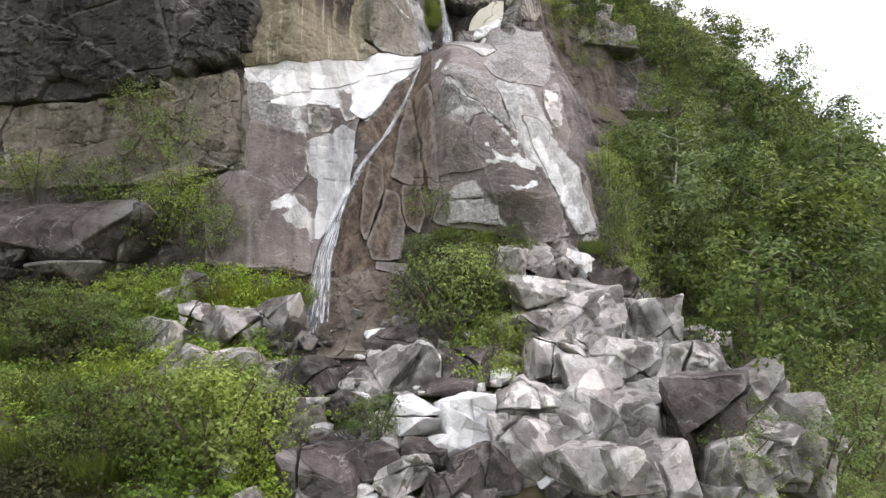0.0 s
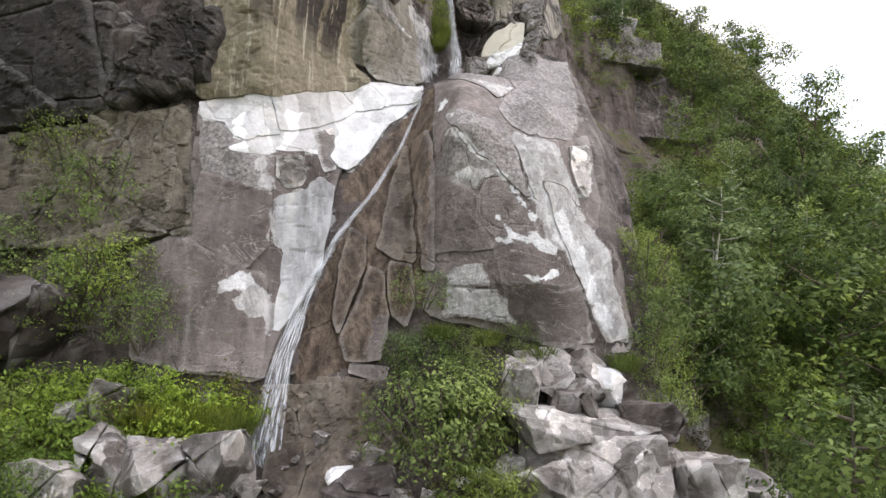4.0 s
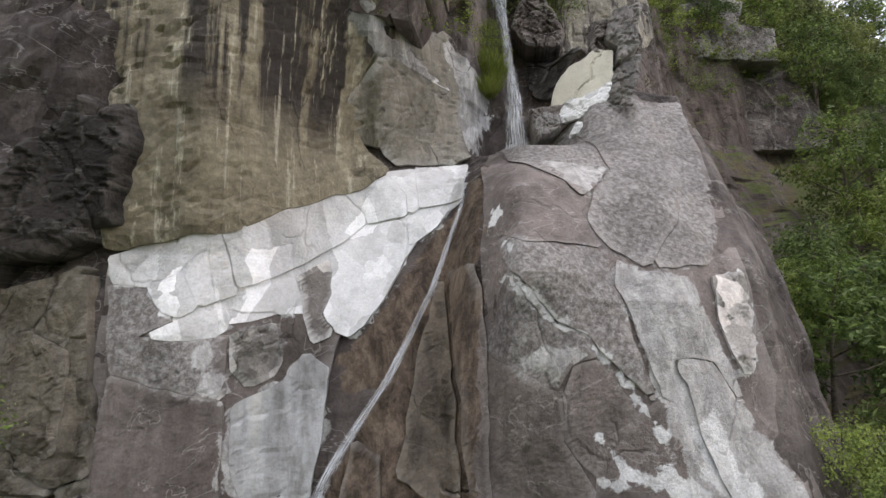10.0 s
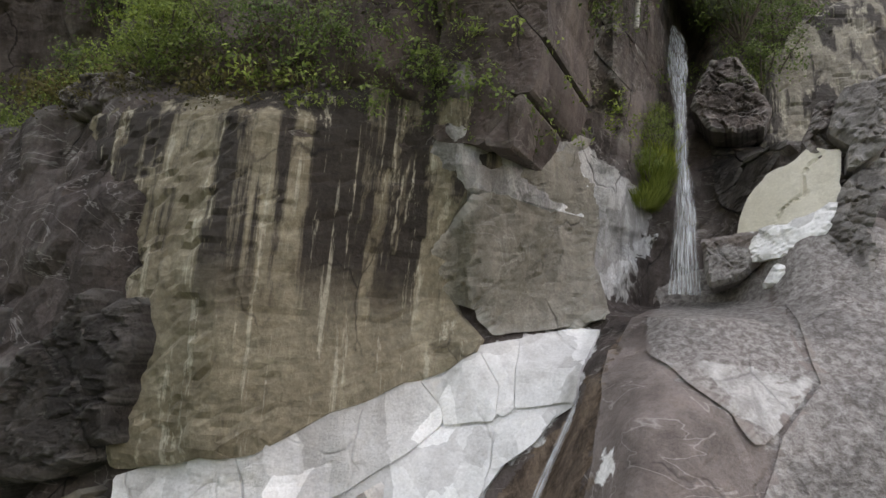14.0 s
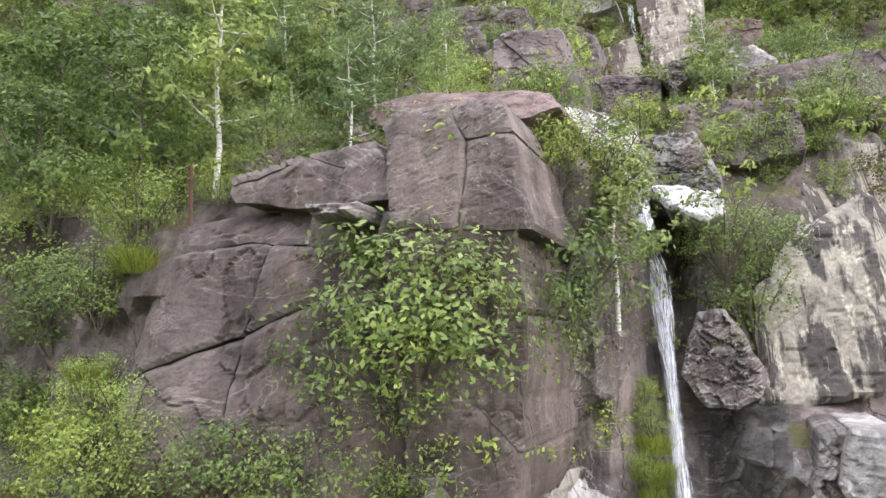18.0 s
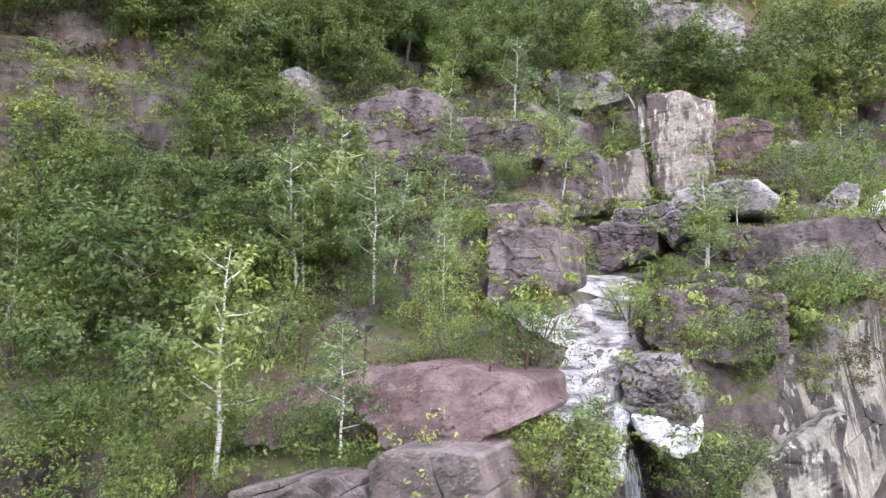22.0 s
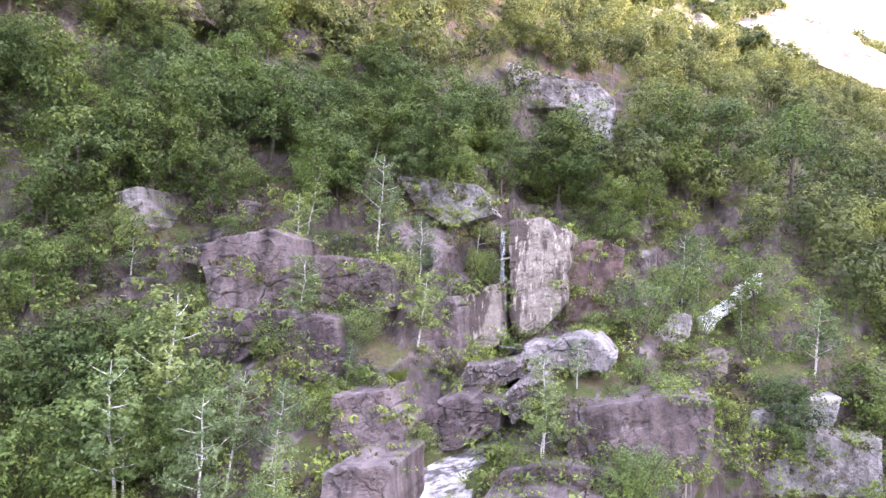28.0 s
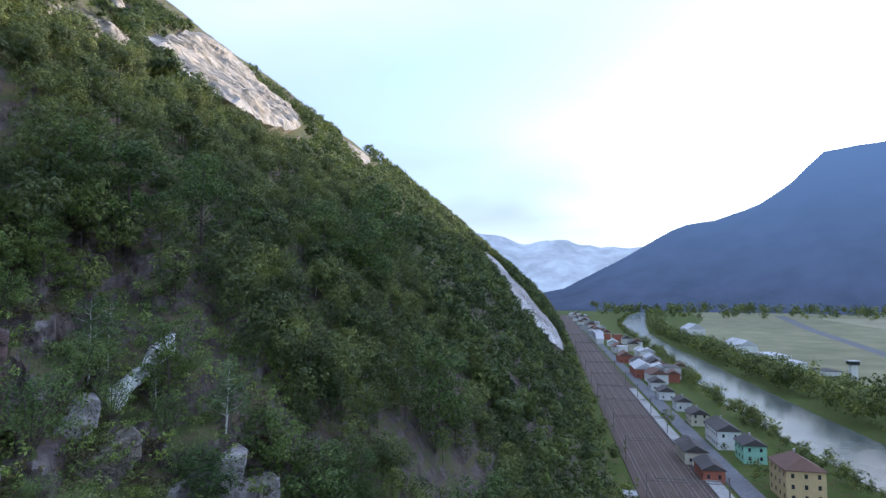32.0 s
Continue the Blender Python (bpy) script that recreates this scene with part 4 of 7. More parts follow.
slab("buttress", DARKFACE, 0.11, [(-0.92, 28.94), (-0.2, 29.56), (0.79, 29.92), (1.5, 29.98), (2.49, 27.33), (2.67, 26.95), (2.04, 26.13), (1.76, 25.8), (1.34, 26.35), (0.73, 26.63), (-0.23, 27.25)], None, None, 0.008, 0.5, 0.05, tight=True)
slab("buttress", DARKFACE, 0.08, [(1.78, 29.81), (3.61, 30.81), (4.6, 30.34), (4.73, 27.15), (4.37, 25.27), (3.23, 23.75), (2.27, 24.32), (1.83, 25.09), (2.11, 26.04), (2.75, 26.96)], None, None, 0.008, 0.5, 0.05, tight=True)
slab("buttress", DARKFACE, 0.05, [(4.6, 30.34), (5.97, 30.67), (5.72, 26.79), (5.51, 25.36), (4.87, 23.97), (4.23, 23.93), (3.23, 23.75), (4.37, 25.27), (4.73, 27.15)], None, None, 0.008, 0.5, 0.05, tight=True)
slab("buttress", DARKFACE, 0.12, [(-0.46, 24.63), (0.23, 24.38), (1.16, 24.29), (2.18, 24.28), (2.28, 23.43), (2.68, 22.02), (2.99, 20.72), (2.2, 21.52), (1.59, 22.25), (0.9, 22.49), (0.4, 23.23), (-0.16, 23.61)], None, None, 0.008, 0.5, 0.05, tight=True)
slab("buttress", DARKFACE, 0.08, [(-0.29, 23.56), (0.4, 23.23), (0.9, 22.43), (1.72, 22.25), (1.83, 21.76), (1.2, 21.58), (0.89, 21.04), (0.34, 21.15), (-0.15, 21.48), (-0.83, 21.79), (-0.42, 22.59)], None, None, 0.008, 0.5, 0.05, tight=True)
slab("buttress", DARKFACE, 0.06, [(1.2, 21.58), (1.83, 21.7), (2.3, 21.05), (2.83, 20.15), (2.97, 19.83), (2.42, 19.28), (1.74, 19.24), (1.4, 19.55), (1.06, 19.98), (1.01, 20.92)], None, None, 0.008, 0.5, 0.05, tight=True)
slab("buttress", DARKFACE, 0.10, [(-0.83, 21.79), (-0.15, 21.48), (0.89, 21.04), (1.01, 20.92), (1.06, 19.98), (1.4, 19.55), (1.73, 18.88), (-0.82, 18.57), (-0.79, 20.03)], None, None, 0.008, 0.5, 0.05, tight=True)
slab("buttress", DARKFACE, 0.10, [(2.37, 24.02), (3.23, 23.75), (4.26, 23.79), (4.48, 22.68), (4.9, 21.65), (5.07, 21.03), (5.3, 20.2), (4.46, 21.69), (3.49, 21.74), (3.3, 20.8), (3.1, 20.9), (2.7, 22.27), (2.33, 23.3)], None, None, 0.008, 0.5, 0.05, tight=True)
slab("buttress", DARKFACE, 0.10, [(3.49, 21.74), (4.46, 21.69), (5.34, 20.13), (6.14, 19.02), (6.14, 17.91), (6.53, 16.68), (6.71, 15.88), (5.77, 15.64), (5.32, 16.61), (4.9, 17.61), (4.31, 19.06)], None, None, 0.008, 0.5, 0.05, tight=True)
slab("buttress", DARKFACE, 0.06, [(1.75, 19.97), (3.13, 20.98), (4.31, 19.06), (4.91, 17.41), (5.48, 15.72), (4.34, 15.35), (3.57, 15.51), (2.32, 16.05), (2.03, 17.24), (1.58, 18.67)], None, None, 0.008, 0.5, 0.05, tight=True)
slab("buttress", DARKFACE, 0.23, [(-0.0, 17.36), (1.82, 17.33), (2.55, 16.16), (1.69, 16.22), (0.46, 16.36), (-0.05, 16.33)], None, None, 0.008, 0.5, 0.05, tight=True)
slab("buttress", DARKFACE, 0.15, [(0.08, 17.78), (0.47, 18.21), (1.18, 18.34), (1.65, 17.46), (0.1, 17.47)], None, None, 0.008, 0.5, 0.05, tight=True)
slab("buttress", PALE, 0.17, [(4.84, 23.67), (5.71, 23.85), (5.77, 22.56), (5.52, 21.51), (5.24, 21.27), (4.96, 21.9), (4.77, 22.55)], None, None, 0.008, 0.5, 0.05, tight=True)
jointed("foot_wall", BROWN, 1.4, 0.3, 1.4, [(-6.0, 13.7), (-1.4, 14.1), (-1.2, 11.6), (-2.2, 11.1), (-3.3, 10.4), (-4.9, 10.3)])
jointed("far_outcrop", ROCK, 3.0, 0.5, 0.8, [(13.1, 42.1), (16.2, 45.0), (21.6, 46.7), (24.2, 44.2), (27.1, 39.1), (25.9, 37.2), (18.6, 36.2), (14.1, 38.4)], (19.25, 63.43, 36.16, 0.35, 0.3))
jointed("layered_wall", ROCK, 1.0, 0.3, 0.5, [(-3.9, 33.4), (-3.4, 35.7), (-2.9, 37.9), (-1.1, 39.5), (-1.2, 37.0), (-1.9, 34.5), (-3.0, 33.6), (-3.6, 32.3)])
jointed("gully_wall", DARKROCK, 1.1, 0.45, 1.2, [(0.2, 39.2), (1.5, 37.3), (2.9, 35.0), (2.4, 33.0), (1.2, 31.1), (0.6, 32.2), (0.1, 35.9)])
jointed("side_cliff", STREAK2, 2.2, 0.3, 2.0, [(3.2, 38.7), (4.6, 44.5), (7.5, 45.5), (9.0, 46.0), (8.5, 40.0), (6.3, 36.4), (3.9, 35.0), (3.0, 35.6)])
jointed("dome_top", DOME, 2.4, 0.45, 0.35, [(-9.3, 39.6), (-9.1, 40.2), (-7.9, 40.6), (-5.8, 40.9), (-5.5, 40.5), (-5.2, 39.4), (-6.7, 39.3), (-8.1, 39.4)], (-5.0, 29.6, 38.0, 0.27, 0.12))
jointed("dome_top", DOME, 2.2, 0.5, 0.5, [(-5.5, 41.2), (-5.1, 41.6), (-2.9, 41.7), (-2.6, 40.8), (-2.2, 38.6), (-5.0, 38.7), (-5.2, 39.4)], (-5.0, 29.6, 38.0, 0.27, 0.12))
jointed("left_lower", OCHREROCK, 2.0, 0.5, 1.2, [(-13.5, 25.1), (-12.2, 23.2), (-11.5, 23.0), (-10.3, 23.2), (-9.9, 21.4), (-9.8, 19.5), (-10.7, 18.7), (-13.0, 20.8)])
jointed("purple_wall", PURPLE, 2.6, 0.5, 1.2, [(-20.1, 56.8), (-18.5, 57.3), (-15.2, 58.4), (-13.8, 58.0), (-13.3, 55.4), (-13.0, 53.3), (-14.0, 52.3), (-14.8, 51.0), (-17.1, 50.4), (-17.8, 51.4), (-17.0, 53.9), (-17.8, 55.7)], (-15.03, 44.71, 50.57, 0.35, 0.3))
jointed("purple_wall", PURPLE, 2.4, 0.5, 1.0, [(-14.1, 56.4), (-13.3, 57.1), (-10.9, 57.2), (-8.8, 56.8), (-8.3, 54.2), (-10.2, 53.7), (-13.7, 53.9), (-14.3, 55.0)], (-11.3, 49.15, 53.6, 0.35, 0.3))
jointed("purple_wall", PURPLE, 2.2, 0.45, 1.0, [(-16.0, 53.8), (-12.4, 54.0), (-10.3, 53.7), (-9.1, 50.9), (-10.7, 50.4), (-12.1, 50.8), (-12.8, 52.3), (-15.1, 52.1)], (-11.86, 45.24, 50.29, 0.35, 0.3))
jointed("striped_wall", PURPLE, 2.0, 0.3, 2.0, [(-8.8, 52.7), (-6.9, 54.9), (-5.2, 55.4), (-4.5, 51.4), (-5.9, 50.8), (-8.1, 51.0)], (-6.26, 51.03, 50.79, 0.35, 0.3))
jointed("striped_wall", TANSTREAK, 2.6, 0.3, 2.2, [(-5.7, 55.3), (-3.3, 56.3), (-2.9, 52.3), (-4.0, 51.5), (-5.1, 51.3)], (-3.94, 54.69, 51.41, 0.35, 0.3))
jointed("cliff_side", RUST, 1.6, 0.4, 2.4, [(0.3, 59.6), (2.5, 60.0), (4.4, 59.5), (4.3, 54.4), (2.6, 53.5), (0.7, 53.1)], (2.72, 61.84, 53.28, 0.35, 0.3))
jointed("dark_outcrop", PURPLE, 2.6, 0.4, 1.3, [(-8.6, 50.3), (-6.1, 50.7), (-5.0, 49.0), (-5.4, 47.0), (-7.6, 46.6), (-8.1, 47.1)], (-6.45, 43.16, 46.69, 0.35, 0.3))
jointed("stream_wall", PURPLE, 3.4, 0.3, 1.0, [(1.6, 49.8), (4.8, 50.3), (7.8, 50.9), (9.6, 50.7), (9.7, 48.4), (8.2, 46.7), (5.6, 46.8), (2.4, 47.4)], (6.33, 50.69, 46.59, 0.35, 0.3))
jointed("stream_wall", PURPLE, 2.4, 0.35, 0.8, [(-1.5, 45.7), (-0.6, 47.0), (1.2, 47.5), (4.5, 47.4), (5.1, 46.1)], (1.78, 47.44, 45.92, 0.35, 0.3))
jointed("pale_cliff", PALEHILL, 2.2, 0.45, 1.3, [(12.9, 47.2), (13.4, 48.7), (16.1, 49.8), (19.5, 50.2), (18.6, 47.6), (22.0, 47.6), (21.8, 44.1), (10.2, 43.4), (11.9, 46.1)], (16.14, 62.31, 43.76, 0.35, 0.3))
jointed("side_rock", PURPLE, 1.6, 0.5, 0.8, [(-21.9, 50.4), (-19.3, 50.4), (-18.1, 49.5), (-18.2, 47.4), (-20.7, 47.8)], (-19.09, 41.16, 47.33, 0.35, 0.3))
jointed("side_rock", PALEHILL, 2.0, 0.4, 1.0, [(-24.7, 59.9), (-23.3, 60.4), (-22.4, 58.1), (-23.1, 56.8)], (-22.76, 44.79, 56.83, 0.35, 0.3))
jointed("upper_band", PURPLE, 1.8, 0.4, 0.6, [(-23.8, 59.8), (-19.1, 60.4), (-18.8, 58.8), (-23.1, 58.6)], (-20.98, 49.49, 58.64, 0.35, 0.3))
jointed("upper_band", PALEHILL, 1.5, 0.4, 0.6, [(-12.3, 63.7), (-9.2, 63.6), (-6.4, 63.4), (-4.9, 61.3), (-7.9, 60.0), (-10.5, 61.2)], (-8.19, 59.18, 60.02, 0.35, 0.3))
jointed("high_rock", PALEHILL, 2.8, 0.6, 0.8, [(-9.4, 80.2), (-5.5, 79.2), (0.5, 78.5), (2.4, 76.6), (2.2, 69.9), (0.5, 71.1), (-2.7, 75.2), (-7.8, 74.5)], (-1.89, 79.77, 69.55, 0.35, 0.3))
jointed("high_rock", PURPLE, 3.0, 0.5, 0.6, [(-39.5, 76.1), (-31.8, 78.1), (-30.4, 76.3), (-35.9, 75.1), (-38.9, 74.9)], (-35.07, 56.4, 75.19, 0.35, 0.3))
jointed("high_rock", PURPLE, 2.5, 0.5, 0.8, [(-27.1, 77.9), (-23.6, 77.4), (-23.1, 75.3), (-25.9, 75.0)], (-24.64, 63.2, 75.11, 0.35, 0.3))
jointed("tan_rock", PALEHILL, 1.4, 0.5, 0.9, [(6.8, 52.4), (6.9, 53.4), (8.5, 55.1), (9.5, 54.8), (9.3, 53.2), (7.6, 52.2)], (8.15, 63.56, 52.2, 0.35, 0.3))
jointed("tan_rock", OCHREROCK, 1.3, 0.5, 0.8, [(7.2, 50.5), (7.8, 51.8), (9.3, 51.7), (12.0, 52.9), (11.9, 51.1), (10.3, 49.4), (8.6, 49.7)], (9.64, 62.54, 49.31, 0.35, 0.3))
jointed("left_rock", PURPLE, 2.0, 0.4, 0.8, [(-22.5, 53.6), (-22.5, 54.9), (-21.5, 55.1), (-21.0, 53.9), (-21.9, 53.5)], (-21.69, 42.99, 53.53, 0.35, 0.3))
jointed("shelf_wall", PURPLE, 2.2, 0.4, 1.0, [(-6.2, 45.4), (-6.5, 48.3), (-5.9, 48.6), (-4.0, 48.6), (-3.6, 46.4), (-4.2, 45.4)], (-4.85, 38.89, 45.35, 0.35, 0.3))
jointed("shelf_wall", PURPLE, 2.6, 0.35, 0.9, [(-1.1, 46.3), (1.2, 46.7), (4.3, 46.5), (4.4, 44.1), (2.3, 43.5), (0.2, 43.6), (-1.1, 44.3)], (1.52, 44.43, 43.5, 0.35, 0.3))
jointed("ledge_rock", PURPLE, 1.8, 0.4, 0.8, [(-16.8, 47.3), (-16.2, 48.2), (-14.6, 48.1), (-14.5, 46.9), (-16.4, 46.7)], (-15.5, 40.47, 46.73, 0.35, 0.3))
jointed("ledge_rock", PURPLE, 1.8, 0.4, 0.8, [(-22.0, 48.8), (-21.4, 49.9), (-20.2, 49.8), (-19.9, 48.5), (-21.4, 47.8)], (-20.66, 40.36, 47.86, 0.35, 0.3))
jointed("dome_side", DOME, 1.7, 0.35, 0.4, [(-5.0, 31.6), (-5.0, 36), (-5.6, 38.5), (-5.3, 39.3), (-2.8, 39.5), (-2.4, 37), (-2.6, 34), (-3.2, 31.5)], (-5, 29.7, 38, 0.3, -0.05))
slab("white_slab", WHITE, 0.05, [(-9.7, 23.8), (-8.3, 24.4), (-7.2, 24.6), (-6.4, 25.3), (-5.0, 26.7), (-3.2, 27.3), (-1.6, 27.6), (-1.6, 26.0), (-2.6, 25.2), (-3.2, 23.9), (-4.2, 22.1), (-4.9, 22.6), (-5.9, 22.5), (-7.7, 22.1), (-8.2, 22.7), (-9.3, 23.1)], None, None, 0.0, 0.5, 0.03, tight=True)
slab("white_slab", WHITE, 0.13, [(-9.71, 23.85), (-9.08, 24.13), (-8.26, 24.37), (-7.91, 23.55), (-7.36, 22.63), (-7.72, 22.4), (-8.16, 22.52), (-8.61, 23.12), (-9.45, 23.17)], None, None, 0.008, 0.5, 0.05, tight=True)
slab("white_slab", WHITE, 0.15, [(-8.26, 24.37), (-7.27, 24.58), (-7.13, 24.03), (-6.99, 23.75), (-6.83, 23.18), (-6.68, 23.04), (-7.36, 22.63), (-7.91, 23.55)], None, None, 0.008, 0.5, 0.05, tight=True)
slab("white_slab", WHITE, 0.17, [(-7.27, 24.58), (-6.75, 24.97), (-6.38, 25.33), (-5.87, 25.85), (-5.22, 26.32), (-4.62, 25.66), (-4.42, 25.23), (-4.88, 24.66), (-5.46, 24.09), (-6.06, 23.56), (-6.43, 23.34), (-6.77, 23.15), (-6.99, 23.75)], None, None, 0.008, 0.5, 0.05, tight=True)
slab("white_slab", WHITE, 0.18, [(-5.22, 26.32), (-5.03, 26.7), (-3.92, 26.87), (-3.33, 26.25), (-3.17, 25.5), (-4.39, 25.23), (-4.62, 25.66)], None, None, 0.008, 0.5, 0.05, tight=True)
slab("white_slab", WHITE, 0.17, [(-3.92, 26.87), (-3.26, 27.33), (-2.85, 25.74), (-3.17, 25.5), (-3.33, 26.25)], None, None, 0.008, 0.5, 0.05, tight=True)
slab("white_slab", WHITE, 0.15, [(-3.26, 27.33), (-2.18, 27.66), (-1.59, 27.64), (-1.54, 26.07), (-2.85, 25.74)], None, None, 0.008, 0.5, 0.05, tight=True)
slab("white_slab", WHITE, 0.11, [(-7.71, 22.38), (-6.93, 22.68), (-6.76, 22.48), (-6.74, 22.15), (-6.94, 21.95), (-7.71, 21.89), (-8.52, 21.94)], None, None, 0.008, 0.5, 0.05, tight=True)
slab("white_slab", WHITE, 0.10, [(-6.79, 22.65), (-6.51, 23.12), (-5.83, 23.57), (-5.71, 23.4), (-5.63, 22.8), (-5.79, 22.43), (-5.99, 22.61), (-6.6, 22.58)], None, None, 0.008, 0.5, 0.05, tight=True)
slab("smooth_slab", WHITE, 0.14, [(-5.09, 24.17), (-4.38, 25.16), (-3.23, 25.43), (-3.09, 24.65), (-3.11, 23.96), (-3.51, 22.99), (-3.84, 22.32), (-4.21, 21.99), (-4.56, 22.09), (-4.96, 22.59), (-4.87, 23.12)], None, None, 0.008, 0.5, 0.05, tight=True)
slab("smooth_slab", PALE, 0.10, [(-5.78, 23.55), (-5.09, 24.17), (-4.87, 23.12), (-4.98, 22.59), (-4.6, 22.06), (-5.11, 21.8), (-5.4, 22.51), (-5.71, 23.4)], None, None, 0.008, 0.5, 0.05, tight=True)
slab("smooth_slab", WHITE, 0.10, [(-3.2, 25.43), (-1.92, 25.88), (-2.28, 25.21), (-3.03, 24.48)], None, None, 0.008, 0.5, 0.05, tight=True)
slab("flake", PALE, 0.08, [(-7.25, 21.64), (-7.03, 21.89), (-6.81, 21.31), (-6.57, 20.79), (-6.62, 20.48), (-6.89, 20.68), (-7.08, 20.94)], None, None, 0.008, 0.5, 0.05, tight=True)
slab("flake", PALE, 0.07, [(-6.72, 22.08), (-5.94, 22.36), (-5.63, 21.4), (-5.76, 21.07), (-6.25, 20.77), (-6.61, 21.23)], None, None, 0.008, 0.5, 0.05, tight=True)
slab("column", DARKFACE, 0.25, [(-2.92, 18.11), (-2.38, 17.93), (-2.01, 16.23), (-2.17, 14.62), (-3.42, 14.57), (-3.7, 15.33), (-3.26, 16.57)], None, None, 0.008, 0.5, 0.05, tight=True)
slab("column", DARKFACE, 0.23, [(-2.21, 18.39), (-1.32, 18.19), (-1.11, 16.69), (-1.36, 15.85), (-1.97, 16.23), (-2.23, 17.5)], None, None, 0.008, 0.5, 0.05, tight=True)
slab("column", BROWN, 0.15, [(-2.07, 23.96), (-1.37, 20.29), (-1.21, 18.19), (-2.22, 18.5), (-2.79, 18.8), (-2.52, 21.55)], None, None, 0.008, 0.5, 0.05, tight=True)
slab("column", DARKFACE, 0.17, [(-1.89, 23.81), (-1.03, 23.99), (-0.68, 22.01), (-0.45, 17.97), (-0.98, 17.97), (-1.25, 20.26)], None, None, 0.008, 0.5, 0.05, tight=True)
slab("column", DARKFACE, 0.17, [(-3.83, 19.64), (-3.16, 19.24), (-3.03, 18.1), (-3.7, 15.33), (-4.0, 16.12), (-4.05, 18.02)], None, None, 0.008, 0.5, 0.05, tight=True)
slab("column", BROWN, 0.17, [(-3.36, 14.1), (-1.19, 13.72), (-1.19, 12.45), (-3.31, 12.21)], None, None, 0.008, 0.5, 0.05, tight=True)
slab("column", BROWN, 0.10, [(-4.3, 14.06), (-3.45, 14.09), (-3.34, 11.89), (-3.86, 11.26)], None, None, 0.008, 0.5, 0.05, tight=True)
slab("column", DARKFACE, 0.15, [(-3.23, 14.58), (-1.85, 14.44), (-1.99, 13.87), (-3.28, 14.19)], None, None, 0.008, 0.5, 0.05, tight=True)
slab("streaked_wall", STREAK, 0.3, [(-9.8, 24.0), (-10.0, 26.4), (-9.6, 28.1), (-10.8, 29.9), (-11.7, 31.4), (-9.7, 32.1), (-7.4, 32.3), (-5.7, 32.7), (-3.8, 32.5), (-3.8, 31.3), (-4.9, 29.7), (-5.0, 28.1), (-3.8, 27.0), (-5.4, 26.0), (-7.0, 24.65), (-9.5, 23.95)])
slab("pale_wall", PALEWALL, 0.28, [(-5.1, 29.5), (-3.8, 31.0), (-3.1, 32.1), (-2.4, 34.0), (-2.2, 31.2), (-1.9, 28.9), (-1.5, 27.9), (-3.8, 27.2), (-4.3, 27.9), (-5.2, 28.1)])
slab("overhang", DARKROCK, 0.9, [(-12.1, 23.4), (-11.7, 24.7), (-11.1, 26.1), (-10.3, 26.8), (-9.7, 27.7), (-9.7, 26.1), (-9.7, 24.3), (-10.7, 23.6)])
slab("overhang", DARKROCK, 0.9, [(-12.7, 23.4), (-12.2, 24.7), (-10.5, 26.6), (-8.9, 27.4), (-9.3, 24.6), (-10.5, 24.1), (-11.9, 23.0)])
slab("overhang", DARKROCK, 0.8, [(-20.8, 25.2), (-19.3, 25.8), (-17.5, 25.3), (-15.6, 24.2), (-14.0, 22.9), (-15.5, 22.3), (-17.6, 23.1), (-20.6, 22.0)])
slab("boulder_cap", ROCK, 0.7, [(2.7, 33.0), (3.2, 34.1), (4.4, 34.3), (4.9, 33.5), (4.7, 32.5), (3.6, 31.7), (3.1, 32.2)], (3.8, 36.0, 31.7, 0.35, 0.3))
slab("dark_block", DARKFACE, 0.9, [(0.4, 30.2), (1.8, 30.5), (2.0, 29.8), (1.3, 29.1), (0.7, 28.9)], (1.3, 35.3, 29.0, 0.35, 0.3))
slab("cap_rock", ROCK, 1.0, [(-13.5, 32.3), (-12.4, 32.7), (-11.3, 32.6), (-11.1, 32.0), (-12.1, 31.5), (-12.8, 31.5)], (-13.8, 26.9, 32.2, 0.1, 0.1))
slab("ledge_stone", ROCK, 1.3, [(-6.8, 39.2), (-5.6, 39.3), (-5.5, 38.9), (-6.5, 38.8)], (-5.0, 29.6, 38.0, 0.27, 0.12))
slab("white_block", WHITE, 0.5, [(-1.0, 41.7), (1.2, 41.6), (1.4, 40.7), (0.8, 40.3), (-0.5, 40.8)], (0.4, 39.8, 40.3, 0.35, 0.3))
slab("layered_block", ROCK, 0.5, [(-1.1, 43.8), (0.5, 43.9), (1.2, 41.7), (-0.8, 41.7)], (0.0, 40.2, 41.7, 0.35, 0.3))
slab("nose", ROCK, 0.6, [(-0.3, 35.4), (0.3, 37.3), (1.1, 37.4), (2.2, 35.4), (1.9, 34.6), (0.5, 34.3)], (1.0, 39.1, 34.3, 0.35, 0.3))
slab("streaked_cliff", STREAK2, 0.5, [(2.0, 38.0), (3.1, 40.0), (4.6, 40.9), (6.2, 42.1), (5.5, 34.7), (1.9, 34.2)], (3.6, 41.4, 34.4, 0.35, 0.3))
slab("cascade_bed", WETBED, 0.25, [(-5.8, 45.3), (-3.9, 45.0), (-2.9, 46.0), (-1.9, 46.2), (-1.3, 43.6), (-1.0, 42.4), (-1.4, 41.7), (-2.6, 42.1), (-3.2, 42.7), (-3.1, 43.9), (-4.8, 44.8)])
slab("cascade_block", PALEHILL, 0.4, [(-1.3, 43.7), (0.5, 43.7), (1.3, 42.3), (1.2, 40.9), (-0.1, 40.7), (-1.2, 41.4)], (0.1, 39.9, 40.8, 0.35, 0.3))
slab("pool_boulder", ROCK, 1.2, [(-4.5, 49.7), (-4.0, 51.4), (-0.9, 51.9), (-0.6, 50.9), (-2.9, 49.5)], (-2.4, 52.4, 49.5, 0.35, 0.3))
